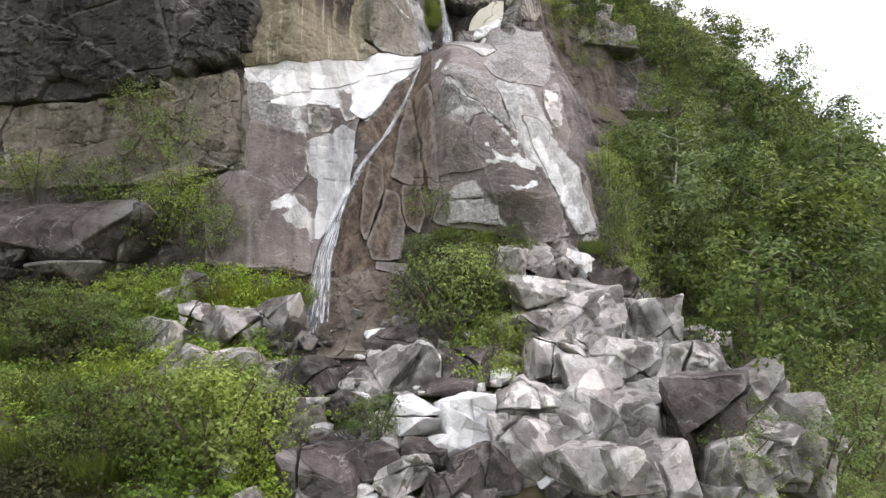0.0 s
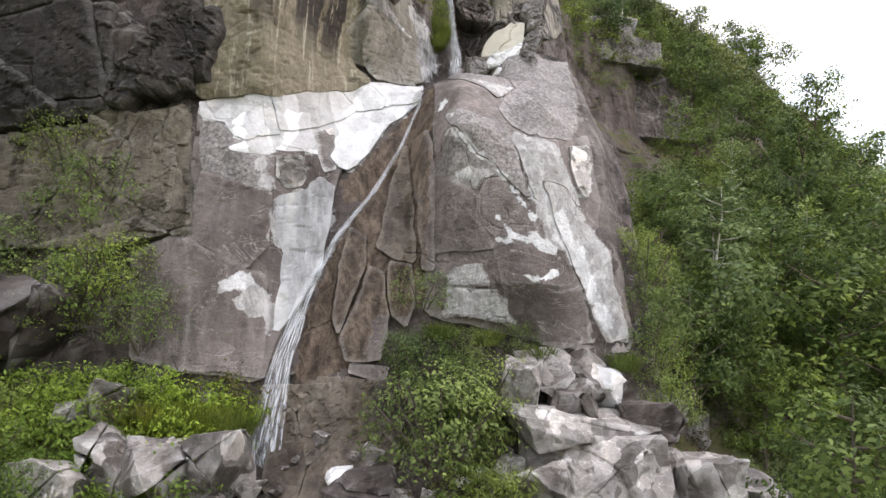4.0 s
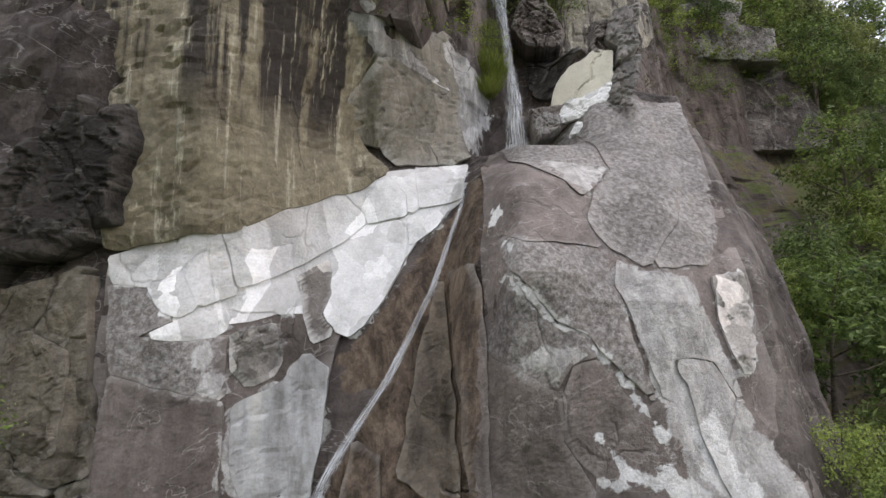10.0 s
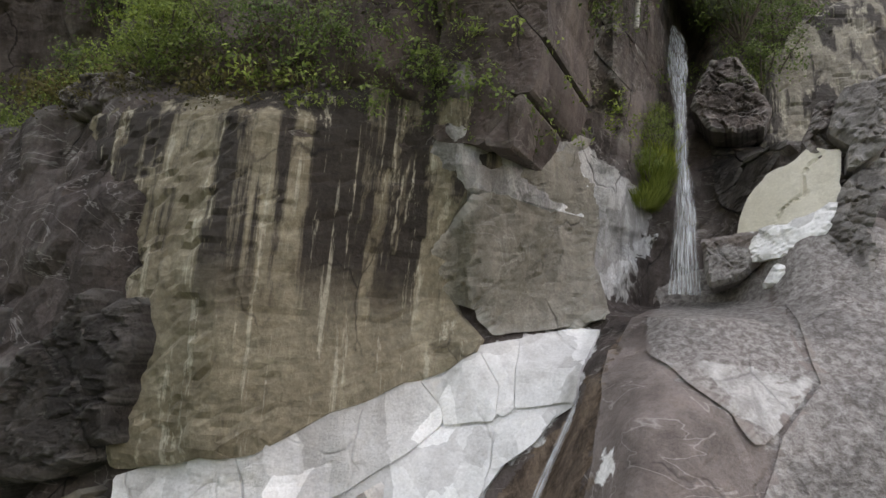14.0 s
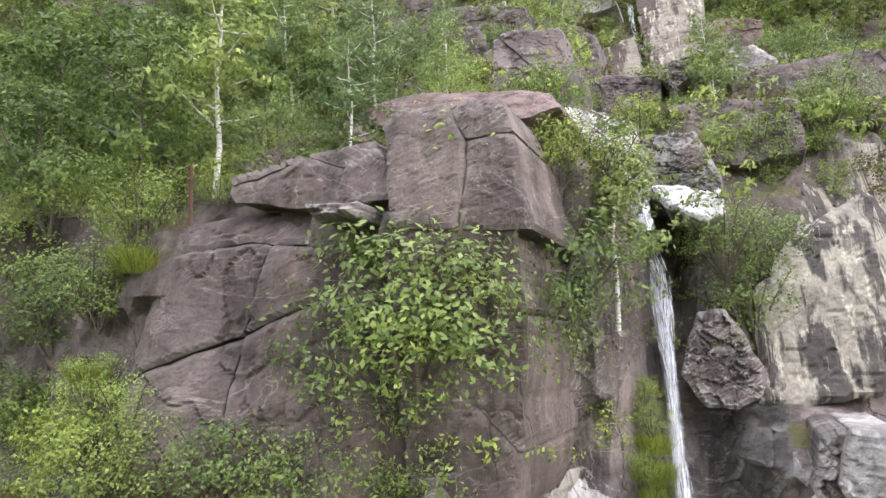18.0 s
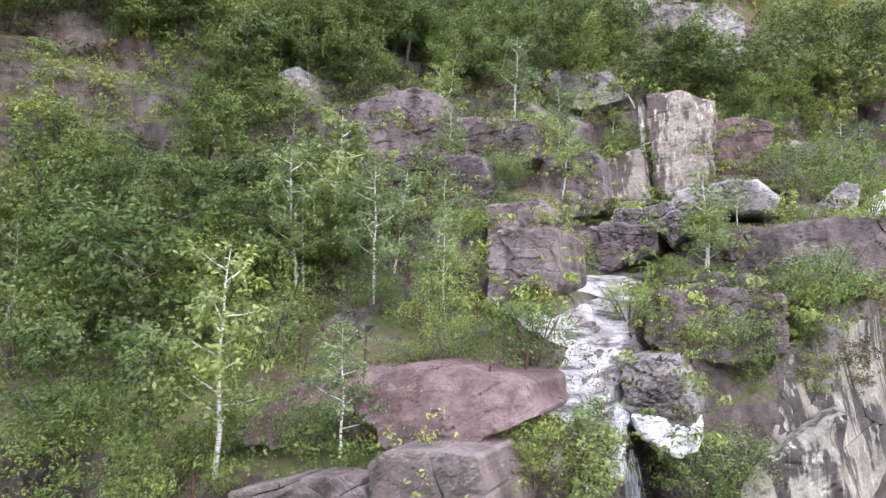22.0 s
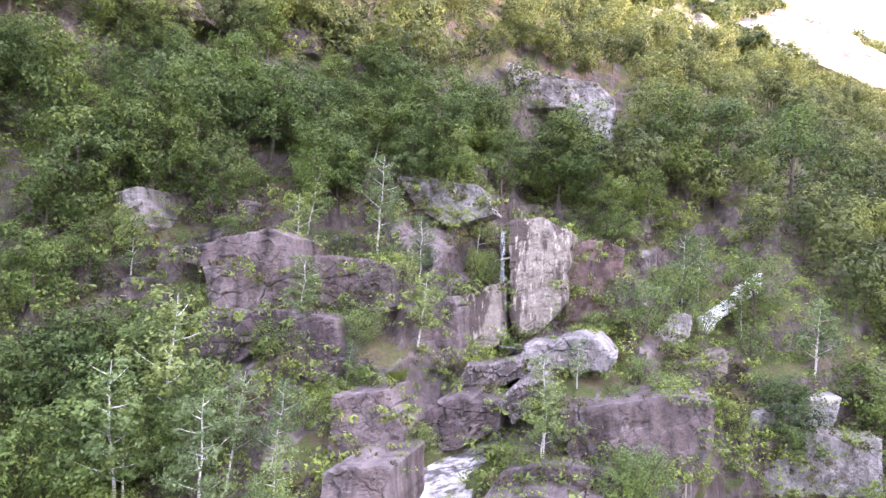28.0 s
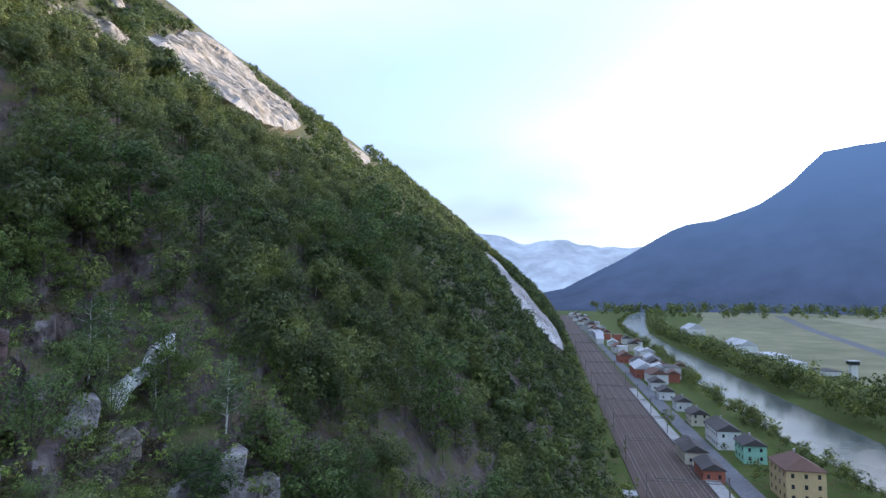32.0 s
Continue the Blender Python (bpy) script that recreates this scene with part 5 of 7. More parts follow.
slab("pool_boulder", ROCK, 1.2, [(-1.5, 49.7), (-0.9, 50.8), (0.8, 51.5), (1.2, 50.2), (-0.7, 48.9)], (-0.1, 50.0, 48.9, 0.35, 0.3))
slab("pool_boulder", PALEHILL, 1.0, [(-1.2, 51.6), (-0.9, 52.8), (0.8, 53.1), (3.2, 53.6), (4.5, 52.3), (4.1, 51.3), (1.4, 51.3), (0.9, 51.1), (-0.5, 50.8)], (1.5, 54.3, 50.9, 0.35, 0.3))
slab("stream_bed", WETBED, 0.4, [(-7.0, 46.5), (-7.0, 47.0), (-5.1, 46.8), (-3.4, 47.1), (-1.5, 48.0), (-1.1, 47.5), (-2.3, 46.6), (-2.2, 45.9)])
slab("stream_rock", PURPLE, 0.4, [(-6.1, 48.5), (-4.4, 49.9), (-1.4, 50.1), (-1.1, 48.6), (-3.5, 47.3), (-5.4, 47.2)], (-3.5, 47.5, 47.3, 0.35, 0.3))
slab("white_ramp", WHITE, 0.4, [(10.3, 53.6), (10.6, 54.7), (12.8, 56.2), (15.5, 58.8), (15.2, 57.1), (12.3, 54.8), (11.1, 53.3)], (12.5, 69.6, 53.4, 0.35, 0.3))
slab("rust_slab", RUST, 0.4, [(-10.8, 41.3), (-10.2, 42.4), (-8.8, 43.1), (-7.3, 43.2), (-6.9, 42.4), (-7.1, 41.3), (-9.4, 40.8)], (-8.7, 31.2, 41.2, 0.35, 1.1))
slab("rust_slab", RUST, 0.4, [(-7.3, 42.5), (-6.8, 43.3), (-5.2, 43.5), (-2.9, 43.1), (-2.3, 42.3), (-3.4, 41.9), (-3.5, 41.5), (-5.7, 41.3)], (-4.5, 31.3, 41.4, 0.35, 1.1))
slab("cliff_face", TANSTREAK, 0.4, [(-3.6, 60.8), (-1.4, 61.1), (0.7, 60.3), (0.8, 55.0), (-0.6, 53.2), (-2.0, 52.6), (-2.7, 54.0)], (-0.8, 57.8, 52.6, 0.35, 0.3))
slab("quarried_face", CREAM, 0.12, [(1.0, 29.8), (1.2, 30.4), (1.5, 31.4), (2.0, 32.1), (2.9, 32.7), (3.6, 32.5), (3.5, 31.9), (3.5, 31.3), (3.0, 30.7), (1.7, 30.4)], (2.1, 35.0, 30.3, -0.35, 0.35))
slab("quarried_foot", WHITE, 0.3, [(0.4, 29.6), (1.0, 29.8), (1.3, 30.3), (2.5, 30.6), (3.5, 31.2), (3.4, 30.6), (2.9, 29.7), (2.1, 29.7), (1.7, 29.7), (0.9, 29.6)], (2.1, 35.0, 30.3, -0.35, 0.35))
slab("quarried_top", PALEHILL, 0.55, [(3.2, 33.1), (3.4, 33.6), (3.7, 34.3), (4.6, 34.4), (4.4, 32.4), (3.7, 31.7), (3.7, 32.5), (3.3, 32.9)], (2.1, 35.0, 30.3, -0.35, 0.35))
slab("quarried_side", PALEHILL, 0.35, [(3.5, 31.2), (3.7, 31.7), (4.4, 32.3), (4.0, 29.3), (2.9, 29.0), (2.9, 29.6)], (2.1, 35.0, 30.3, -0.35, 0.35))
slab("quarried_chip", WHITE, 0.4, [(1.8, 28.9), (2.1, 29.6), (2.7, 29.3), (2.6, 29.0)], (2.1, 35.0, 30.3, -0.35, 0.35))
slab("sunlit_cliff", SUNROCK, 9, [(26, 127), (46, 156), (73, 197), (97, 202), (106, 166), (127, 165), (92, 126), (67, 115), (54, 110), (47, 112), (37, 116), (34, 124)], None, 27)
slab("sunlit_cliff", SUNROCK, 7, [(2, 106), (9, 116), (17, 118), (23, 119), (18, 109), (9, 106), (3, 102)], None, 21)
slab("sunlit_cliff", SUNROCK, 6, [(22, 154), (27, 164), (28, 153), (23, 141)], None, 18)
slab("grey_cliff", SUNROCK, 6, [(172, 165), (232, 195), (289, 201), (220, 162), (161, 141)], None, 18)
slab("quarry_face", PALE, 9, [(468, 118), (586, 117), (410, 79), (390, 62), (403, 46), (477, 27), (447, 14), (307, 26), (249, 42), (261, 55), (275, 71)], None, 27)
DOME_HULL = [(-11.9, 32.3), (-11.7, 35.0), (-11.4, 37.3), (-10.7, 39.3), (-9, 39.6), (-7, 39.5), (-6, 38.9), (-5.3, 37.2), (-5.0, 36), (-5.0, 32.3)]
slab("dome", DOME, 0.30, [(-11.0, 38.3), (-10.7, 39.3), (-9, 39.6), (-7, 39.5), (-6, 38.9), (-5.65, 38.3), (-8.5, 38.55)], (-5, 29.6, 38, 0.27, 0.12), None, 0.02, 0.25, 0.07, 1.7, DOME_HULL)
slab("dome", DOME, 0.35, [(-11.65, 35.3), (-11.4, 37.3), (-11.0, 38.3), (-8.5, 38.55), (-8.0, 38.5), (-8.3, 36.4), (-9.8, 35.9)], (-5, 29.6, 38, 0.27, 0.12), None, 0.02, 0.25, 0.07, 1.7, DOME_HULL)
slab("dome", DOME, 0.40, [(-8.3, 36.4), (-8.0, 38.5), (-5.65, 38.3), (-5.4, 37.7), (-6.6, 37.2)], (-5, 29.6, 38, 0.27, 0.12), None, 0.02, 0.25, 0.07, 1.7, DOME_HULL)
slab("dome", DOME, 0.30, [(-11.9, 32.3), (-11.65, 35.3), (-9.8, 35.9), (-8.3, 36.4), (-8.5, 34.8), (-8.3, 32.3)], (-5, 29.6, 38, 0.27, 0.12), None, 0.02, 0.25, 0.07, 1.7, DOME_HULL)
slab("dome", DOME, 0.35, [(-8.3, 32.3), (-8.5, 34.8), (-8.3, 36.4), (-6.6, 37.2), (-5.4, 37.7), (-5.3, 37.2), (-5.0, 36), (-5.0, 32.3)], (-5, 29.6, 38, 0.27, 0.12), None, 0.02, 0.25, 0.07, 1.7, DOME_HULL)
slab("ledge_stone", ROCK, 0.8, [(-20.5, 31.6), (-18, 31.9), (-16.8, 31.6), (-17.2, 30.6), (-20, 30.4)])

# ---- rubble at the foot ----
for b in [(-15.1, 24.1, 14.9, 3.4, 1.91), (-17.5, 23.3, 14.3, 1.25, 1.53), (-16.0, 23.2, 13.4, 0.81, 0.54), (-10.1, 18.8, 9.2, 0.46, 0.41), (-4.8, 20.6, 9.7, 1.21, 0.64), (-3.5, 19.5, 9.0, 0.9, 0.66), (-5.3, 18.6, 8.7, 0.6, 0.88), (-0.5, 21.9, 10.3, 0.68, 0.68), (-2.3, 23.5, 11.1, 1.34, 0.5), (-0.1, 20.9, 9.5, 0.95, 0.3), (0.7, 21.9, 10.3, 1.25, 0.73), (-0.6, 18.0, 7.8, 0.87, 0.52), (7.0, 17.6, 8.4, 1.18, 1.9), (1.0, 17.1, 7.5, 1.2, 0.79), (-3.6, 16.8, 7.4, 1.38, 0.88), (-2.3, 17.4, 7.6, 0.98, 0.64), (0.0, 16.9, 7.1, 0.78, 0.53), (-4.8, 17.7, 7.9, 0.57, 0.57), (-3.1, 18.2, 8.0, 1.06, 0.44)]:
    boulder(ROCK, *b)
for b in [(-12.9, 17.8, 8.9, 0.42, 0.52)]:
    boulder(ROCK, *b)
for b in [(-10.2, 23.8, 13.1, 0.62, 0.74), (-11.0, 23.7, 12.8, 0.75, 0.44), (-9.5, 22.4, 11.7, 1.27, 0.92), (-8.3, 22.3, 11.6, 1.47, 1.02), (-6.9, 22.6, 11.6, 1.34, 1.01), (-10.3, 21.5, 11.2, 1.02, 0.68), (-8.9, 20.4, 10.2, 1.48, 0.74), (-7.3, 20.7, 10.2, 1.25, 0.63), (-6.3, 20.4, 9.8, 0.76, 0.56), (-4.5, 18.8, 8.6, 0.79, 0.69), (-1.6, 21.2, 10.0, 1.16, 0.96), (-3.1, 21.3, 9.8, 0.56, 0.33), (-2.6, 20.7, 9.4, 0.74, 0.34), (2.7, 25.6, 14.0, 0.8, 1.04), (4.2, 25.7, 14.4, 1.31, 0.94), (4.5, 25.1, 12.9, 2.37, 0.79), (4.5, 23.5, 11.8, 1.98, 1.08), (5.6, 24.0, 12.0, 1.0, 0.88), (6.9, 23.3, 11.5, 1.15, 1.21)]:
    boulder(PALE, *b)
for b in [(7.8, 23.1, 11.3, 1.04, 1.33), (4.2, 21.4, 10.3, 1.6, 0.98), (4.6, 20.1, 9.5, 1.33, 0.93), (5.9, 20.8, 10.2, 1.08, 1.28), (7.8, 20.2, 9.6, 1.18, 1.39), (6.5, 19.1, 8.9, 0.92, 0.92), (5.1, 18.6, 8.6, 1.52, 1.06), (3.4, 18.4, 8.4, 1.39, 1.03), (2.5, 19.0, 8.8, 1.14, 1.14), (5.3, 16.7, 7.4, 1.06, 1.06), (9.8, 19.8, 8.9, 1.32, 1.42), (8.9, 17.7, 7.8, 1.19, 1.19), (10.4, 18.9, 8.0, 0.78, 1.29), (12.1, 24.2, 9.1, 1.22, 0.44), (12.0, 19.9, 7.4, 0.61, 0.95), (10.0, 17.7, 7.3, 0.69, 0.79), (-1.2, 16.9, 7.3, 0.78, 0.7), (-1.6, 18.3, 8.0, 0.62, 0.44), (-4.0, 18.4, 8.1, 0.63, 0.36), (2.0, 17.6, 7.9, 1.07, 0.98), (3.9, 16.9, 7.5, 1.76, 0.97)]:
    boulder(PALE, *b)
for b in [(-0.9, 18.9, 8.8, 0.85, 0.55), (0.5, 18.6, 8.6, 0.85, 0.75), (-0.2, 18.0, 8.0, 0.5, 0.35), (5.6, 25.5, 14.2, 0.56, 0.69), (6.7, 25.5, 13.0, 1.19, 0.65)]:
    boulder(WHITE, *b)
rub = random.Random(4)
HEAPS = {"pale": (PALE, [], []), "grey": (ROCK, [], []), "white": (WHITE, [], [])}
for k in range(240):
    x = rub.uniform(-8.5, 12)
    z = rub.uniform(5.6, 12.2)
    y = float(face_y(x, z)) - rub.uniform(0.0, 0.5)
    r = rub.choice((0.1, 0.14, 0.2, 0.3, 0.45)) * rub.uniform(0.9, 1.2)
    mat, *heap = HEAPS[rub.choice(("pale", "pale", "grey", "white"))]
    boulder(mat, x, y, z, r, r * rub.uniform(0.5, 0.9), heap=heap)
for k in range(150):
    x, z = rub.uniform(-5.0, 3.5), rub.uniform(6.4, 10.2)
    y = float(face_y(x, z)) - rub.uniform(0.1, 0.6)
    r = rub.choice((0.14, 0.2, 0.28, 0.4)) * rub.uniform(0.9, 1.2)
    mat, *heap = HEAPS[rub.choice(("pale", "pale", "grey", "white"))]
    boulder(mat, x, y, z, r, r * rub.uniform(0.5, 0.9), heap=heap)
for name, (mat, verts, faces) in HEAPS.items():
    tagged(mesh_of("rubble", verts, faces, [mat]), "heap of small " + name + " broken stones between the boulders", "rubble", kind="stuff")
for k in range(22):
    x, z = rub.uniform(3, 11), rub.uniform(7.5, 13.5)
    y = float(face_y(x, z)) - rub.uniform(0.3, 1.4)
    r = rub.uniform(0.6, 1.3)
    boulder(rub.choice((PALE, PALE, PALE, ROCK)), x, y, z, r, r * rub.uniform(0.6, 1.1))


# ---- plants ----
def leaf_nodes(dark, light, glow=0.35):
    def build(n, l, bsdf):
        geo = n.new("ShaderNodeNewGeometry")
        info = n.new("ShaderNodeObjectInfo")
        col = ramp(n, l, geo.outputs["Random Per Island"], (0.0, dark), (1.0, light))
        tint = ramp(n, l, info.outputs["Random"], (0.0, (0.72, 0.8, 0.75)), (0.5, (1, 1, 1)), (1.0, (1.18, 1.12, 0.88)))
        col = blend(n, l, 1.0, col, tint, "MULTIPLY")
        patch = noise_tex(n, l, coords(n, l, space="World"), 0.22, 2, 0.5)
        col = blend(n, l, 1.0, col, ramp(n, l, patch, (0.35, (0.6, 0.68, 0.65)), (0.5, (1, 1, 1)), (0.66, (1.28, 1.27, 1.0))), "MULTIPLY")
        own = n.new("ShaderNodeAttribute")
        own.attribute_name = "tone"
        col = blend(n, l, 1.0, col, ramp(n, l, own.outputs["Fac"], (0.0, (1, 1, 1)), (0.1, (0.45, 0.52, 0.5)), (0.6, (1.05, 1.05, 0.95)), (1.0, (1.45, 1.4, 1.05))), "MULTIPLY")
        l.new(col, bsdf.inputs["Base Color"])
        thin = n.new("ShaderNodeBsdfTranslucent")
        l.new(col, thin.inputs["Color"])
        mix = n.new("ShaderNodeMixShader")
        mix.inputs[0].default_value = glow
        l.new(bsdf.outputs[0], mix.inputs[1])
        l.new(thin.outputs[0], mix.inputs[2])
        l.new(mix.outputs[0], n["Material Output"].inputs["Surface"])
    return build


LEAF_DARK = material("dark_leaves", leaf_nodes((0.04, 0.072, 0.022), (0.165, 0.23, 0.07)), 0.6, 0.25)
LEAF_BIRCH = material("birch_leaves", leaf_nodes((0.095, 0.14, 0.06), (0.23, 0.3, 0.135)), 0.6, 0.25)
LEAF_SHRUB = material("shrub_leaves", leaf_nodes((0.078, 0.118, 0.038), (0.25, 0.325, 0.11)), 0.6, 0.25)
LEAF_WOOD = material("woodland_leaves", leaf_nodes((0.095, 0.118, 0.046), (0.16, 0.185, 0.074)), 0.6, 0.25)
LEAF_LIME = material("lime_bramble_leaves", leaf_nodes((0.09, 0.15, 0.03), (0.25, 0.37, 0.085)), 0.6, 0.25)
BLADE = material("grass_blades", leaf_nodes((0.08, 0.12, 0.03), (0.24, 0.28, 0.08)), 0.6, 0.2)


def bark_nodes(a, b):
    def build(n, l, bsdf):
        v = coords(n, l, (3, 3, 9))
        col = ramp(n, l, noise_tex(n, l, v, 2.0, 6, 0.7), (0.38, a), (0.5, b))
        l.new(col, bsdf.inputs["Base Color"])
    return build


BARK = material("brown_bark", bark_nodes((0.045, 0.035, 0.028), (0.12, 0.1, 0.08)), 0.9)
BIRCH_BARK = material("white_birch_bark", bark_nodes((0.12, 0.11, 0.1), (0.62, 0.6, 0.56)), 0.8)
RNG = np.random.default_rng(5)


def tube(verts, faces, path, r0, r1, sides=6):
    """A tapered limb along a path of points."""
    base = len(verts)
    for k, p in enumerate(path):
        r = r0 + (r1 - r0) * k / (len(path) - 1)
        d = (path[min(k + 1, len(path) - 1)] - path[max(k - 1, 0)]).normalized()
        side = d.orthogonal().normalized()
        up = d.cross(side)
        for s in range(sides):
            a = 2 * math.pi * s / sides
            verts.append(p + side * (r * math.cos(a)) + up * (r * math.sin(a)))
    for k in range(len(path) - 1):
        for s in range(sides):
            a, b = base + k * sides + s, base + k * sides + (s + 1) % sides
            faces.append((a, b, b + sides, a + sides))


def leaf_quads(centres, radii, count, size, flat=0.5, puff=0.0):
    """Small bent leaves scattered over the shells of clumps: arrays of corners, four to a leaf."""
    n = len(centres) * count
    c = np.repeat(np.asarray(centres, float), count, 0)
    r = np.repeat(np.asarray(radii, float), count)[:, None]
    d = RNG.normal(size=(n, 3))
    d /= np.linalg.norm(d, axis=1)[:, None]
    p = c + d * r * RNG.uniform(0.45, 1.0, (n, 1)) * np.array([1, 1, 0.75])
    heart = np.asarray(centres, float).mean(0)
    out = p - heart
    out /= np.linalg.norm(out, axis=1)[:, None] + 1e-6
    nrm = out * (0.8 + puff) + d * (0.6 + puff) + RNG.normal(size=(n, 3)) * 0.5 + np.array([0, 0, flat * 0.8])
    nrm /= np.linalg.norm(nrm, axis=1)[:, None]
    t = np.cross(nrm, RNG.normal(size=(n, 3)))
    t /= np.linalg.norm(t, axis=1)[:, None]
    b = np.cross(nrm, t)
    s = size * RNG.uniform(0.6, 1.3, (n, 1))
    return np.stack([p - t * s, p - b * s * 0.45 + nrm * s * 0.12, p + t * s, p + b * s * 0.45 + nrm * s * 0.12], 1)


def quads_mesh(name, quads, mat, tone=None):
    me = bpy.data.meshes.new(name)
    n = len(quads)
    me.vertices.add(n * 4)
    me.vertices.foreach_set("co", quads.reshape(-1))
    me.loops.add(n * 4)
    me.loops.foreach_set("vertex_index", np.arange(n * 4))
    me.polygons.add(n)
    me.polygons.foreach_set("loop_start", np.arange(n) * 4)
    me.polygons.foreach_set("loop_total", np.full(n, 4))
    me.update(calc_edges=True)
    me.materials.append(mat)
    if tone is not None:
        at = me.attributes.new("tone", "FLOAT", "FACE")
        at.data.foreach_set("value", np.asarray(tone, float))
    return me


def make_tree(name, label, category, height, spread, bark, leaf, limbs, clumps, leaves, size, low, lean=0.06, thick=0.02):
    """A tree of the given height: a tapered trunk with limbs under a crown of leaf clumps; its foot is at the origin."""
    top = Empty(name)
    tagged(top, label, category)
    verts, faces, tips = [], [], []
    path = [Vector((0, 0, -0.3))]
    for k in range(1, 8):
        path.append(path[-1] + Vector((random.gauss(0, lean) * height / 7, random.gauss(0, lean) * height / 7, (height * 0.92 + 0.3) / 7)))
    tube(verts, faces, path, height * thick, height * thick * 0.15)
    for k in range(limbs):
        u = low + (0.95 - low) * (k + random.random() * 0.5) / limbs
        i = min(int(u * 7), 6)
        at = path[i].lerp(path[i + 1], u * 7 - i)
        a = k * 2.4 + random.uniform(-0.4, 0.4)
        reach = spread * (1.15 - 0.75 * (u - low) / (1 - low)) * random.uniform(0.65, 1.1)
        tip = at + Vector((math.cos(a) * reach, math.sin(a) * reach, reach * random.uniform(0.25, 0.8)))
        mid = at.lerp(tip, 0.5) + Vector((0, 0, -0.05 * reach))
        tube(verts, faces, [at, mid, tip], height * thick * 0.4, height * thick * 0.08, 5)
        tips += [(mid, 0.8), (tip, 1.0), (at.lerp(tip, 0.8), 0.9)]
    tips.append((path[-1], 0.9))
    centres, radii = [], []
    for k in range(clumps):
        p, f = tips[k % len(tips)]
        r = spread * random.uniform(0.2, 0.36) * f
        centres.append(p + Vector((random.gauss(0, 1), random.gauss(0, 1), random.gauss(0, 0.7))) * spread * 0.2)
        radii.append(r)
    trunk = mesh_of("trunk", verts, faces, [bark], smooth=True, parent=top)
    crown = new("crown", quads_mesh("crown", leaf_quads(centres, radii, leaves, size), leaf))
    crown.parent = top
    return top


def Empty(name):
    return new(name, None)


def make_shrub(name, label, height, leaf, clumps, leaves, size):
    top = Empty(name)
    tagged(top, label, "shrub")
    verts, faces, centres, radii = [], [], [], []
    for k in range(9):
        a = k * 2.4
        reach = height * random.uniform(0.25, 0.65)
        tip = Vector((math.cos(a) * reach, math.sin(a) * reach, height * random.uniform(0.45, 0.95)))
        tube(verts, faces, [Vector((0, 0, -0.3)), tip * 0.5 + Vector((0, 0, 0.1)), tip], height * 0.018, height * 0.006, 5)
    for k in range(clumps):
        a, u = random.uniform(0, 6.283), random.random() ** 0.5
        h = height * random.uniform(0.18, 0.92)
        w = height * 0.62 * math.sin(min(1.0, 0.25 + h / height) * 2.2)
        centres.append((math.cos(a) * u * w, math.sin(a) * u * w, h))
        radii.append(height * random.uniform(0.1, 0.2))
    mesh_of("stem_frame", verts, faces, [BARK], parent=top)
    crown = new("foliage", quads_mesh("foliage", leaf_quads(centres, radii, leaves, size), leaf))
    crown.parent = top
    return top


def make_grass(name, label, height):
    top = Empty(name)
    tagged(top, label, "grass tuft")
    n = 800
    a = RNG.uniform(0, 6.283, n)
    r = height * 0.75 * np.sqrt(RNG.uniform(0, 1, n))
    foot = np.stack([r * np.cos(a), r * np.sin(a), np.full(n, -0.1)], 1)
    h = height * RNG.uniform(0.5, 1.1, n)
    bend = RNG.uniform(0.1, 0.9, n) * h
    to = a + RNG.normal(0, 1.1, n)
    tip = foot + np.stack([np.cos(to) * bend, np.sin(to) * bend, h], 1)
    mid = foot * 0.45 + tip * 0.55 + np.array([0, 0, 1]) * (0.12 * h)[:, None]
    side = np.stack([-np.sin(a), np.cos(a), np.zeros(n)], 1) * 0.014 * height
    blades = new("tuft", quads_mesh("tuft", np.stack([foot, mid - side, tip, mid + side], 1), BLADE))
    blades.parent = top
    return top


KINDS = {
    "tree": [make_tree("broadleaf_tree", "dark green broadleaved tree on the steep slope", "tree", 6.0, 2.1, BARK, LEAF_DARK, 13, 95, 44, 0.1, 0.22) for _ in range(5)],
    "birch": [make_tree("birch", "slender birch with white bark and sparse foliage", "tree", 5.0, 1.05, BIRCH_BARK, LEAF_BIRCH, 15, 110, 24, 0.07, 0.28, 0.07, 0.012) for _ in range(4)],
    "shrub": [make_shrub("shrub", "leafy green shrub growing on the rock", 2.4, LEAF_SHRUB, 140, 22, 0.052) for _ in range(4)],
    "grass": [make_grass("grass_tuft", "tuft of long arching green grass", 0.9) for _ in range(3)],
}
BASE = {"tree": 6.3, "birch": 5.0, "shrub": 2.4, "grass": 0.95}
FIRST = set()


def plant(kind, x, y, z, h):
    """A plant of that kind and height, with its foot at the place."""
    k = random.randrange(len(KINDS[kind]))
    ob = KINDS[kind][k]
    if kind == "grass":
        h = min(h, 1.2 if z < 14 else 0.75)
    s = h / BASE[kind]
    wide = s * random.uniform(0.9, 1.15)
    m = Matrix.LocRotScale((x, y, z), Euler((random.gauss(0, 0.05), random.gauss(0, 0.05), random.uniform(0, 6.28))), None)
    if (kind, k) in FIRST:
        ob = copy_thing(ob, m)
    else:
        FIRST.add((kind, k))
        ob.matrix_basis = m
    ob.scale = (wide, wide, s)
    tagged(ob, group={"tree": "trees on the slope", "birch": "birches on the ledges", "shrub": "shrubs on the rock", "grass": "grass tufts"}[kind])
    return ob


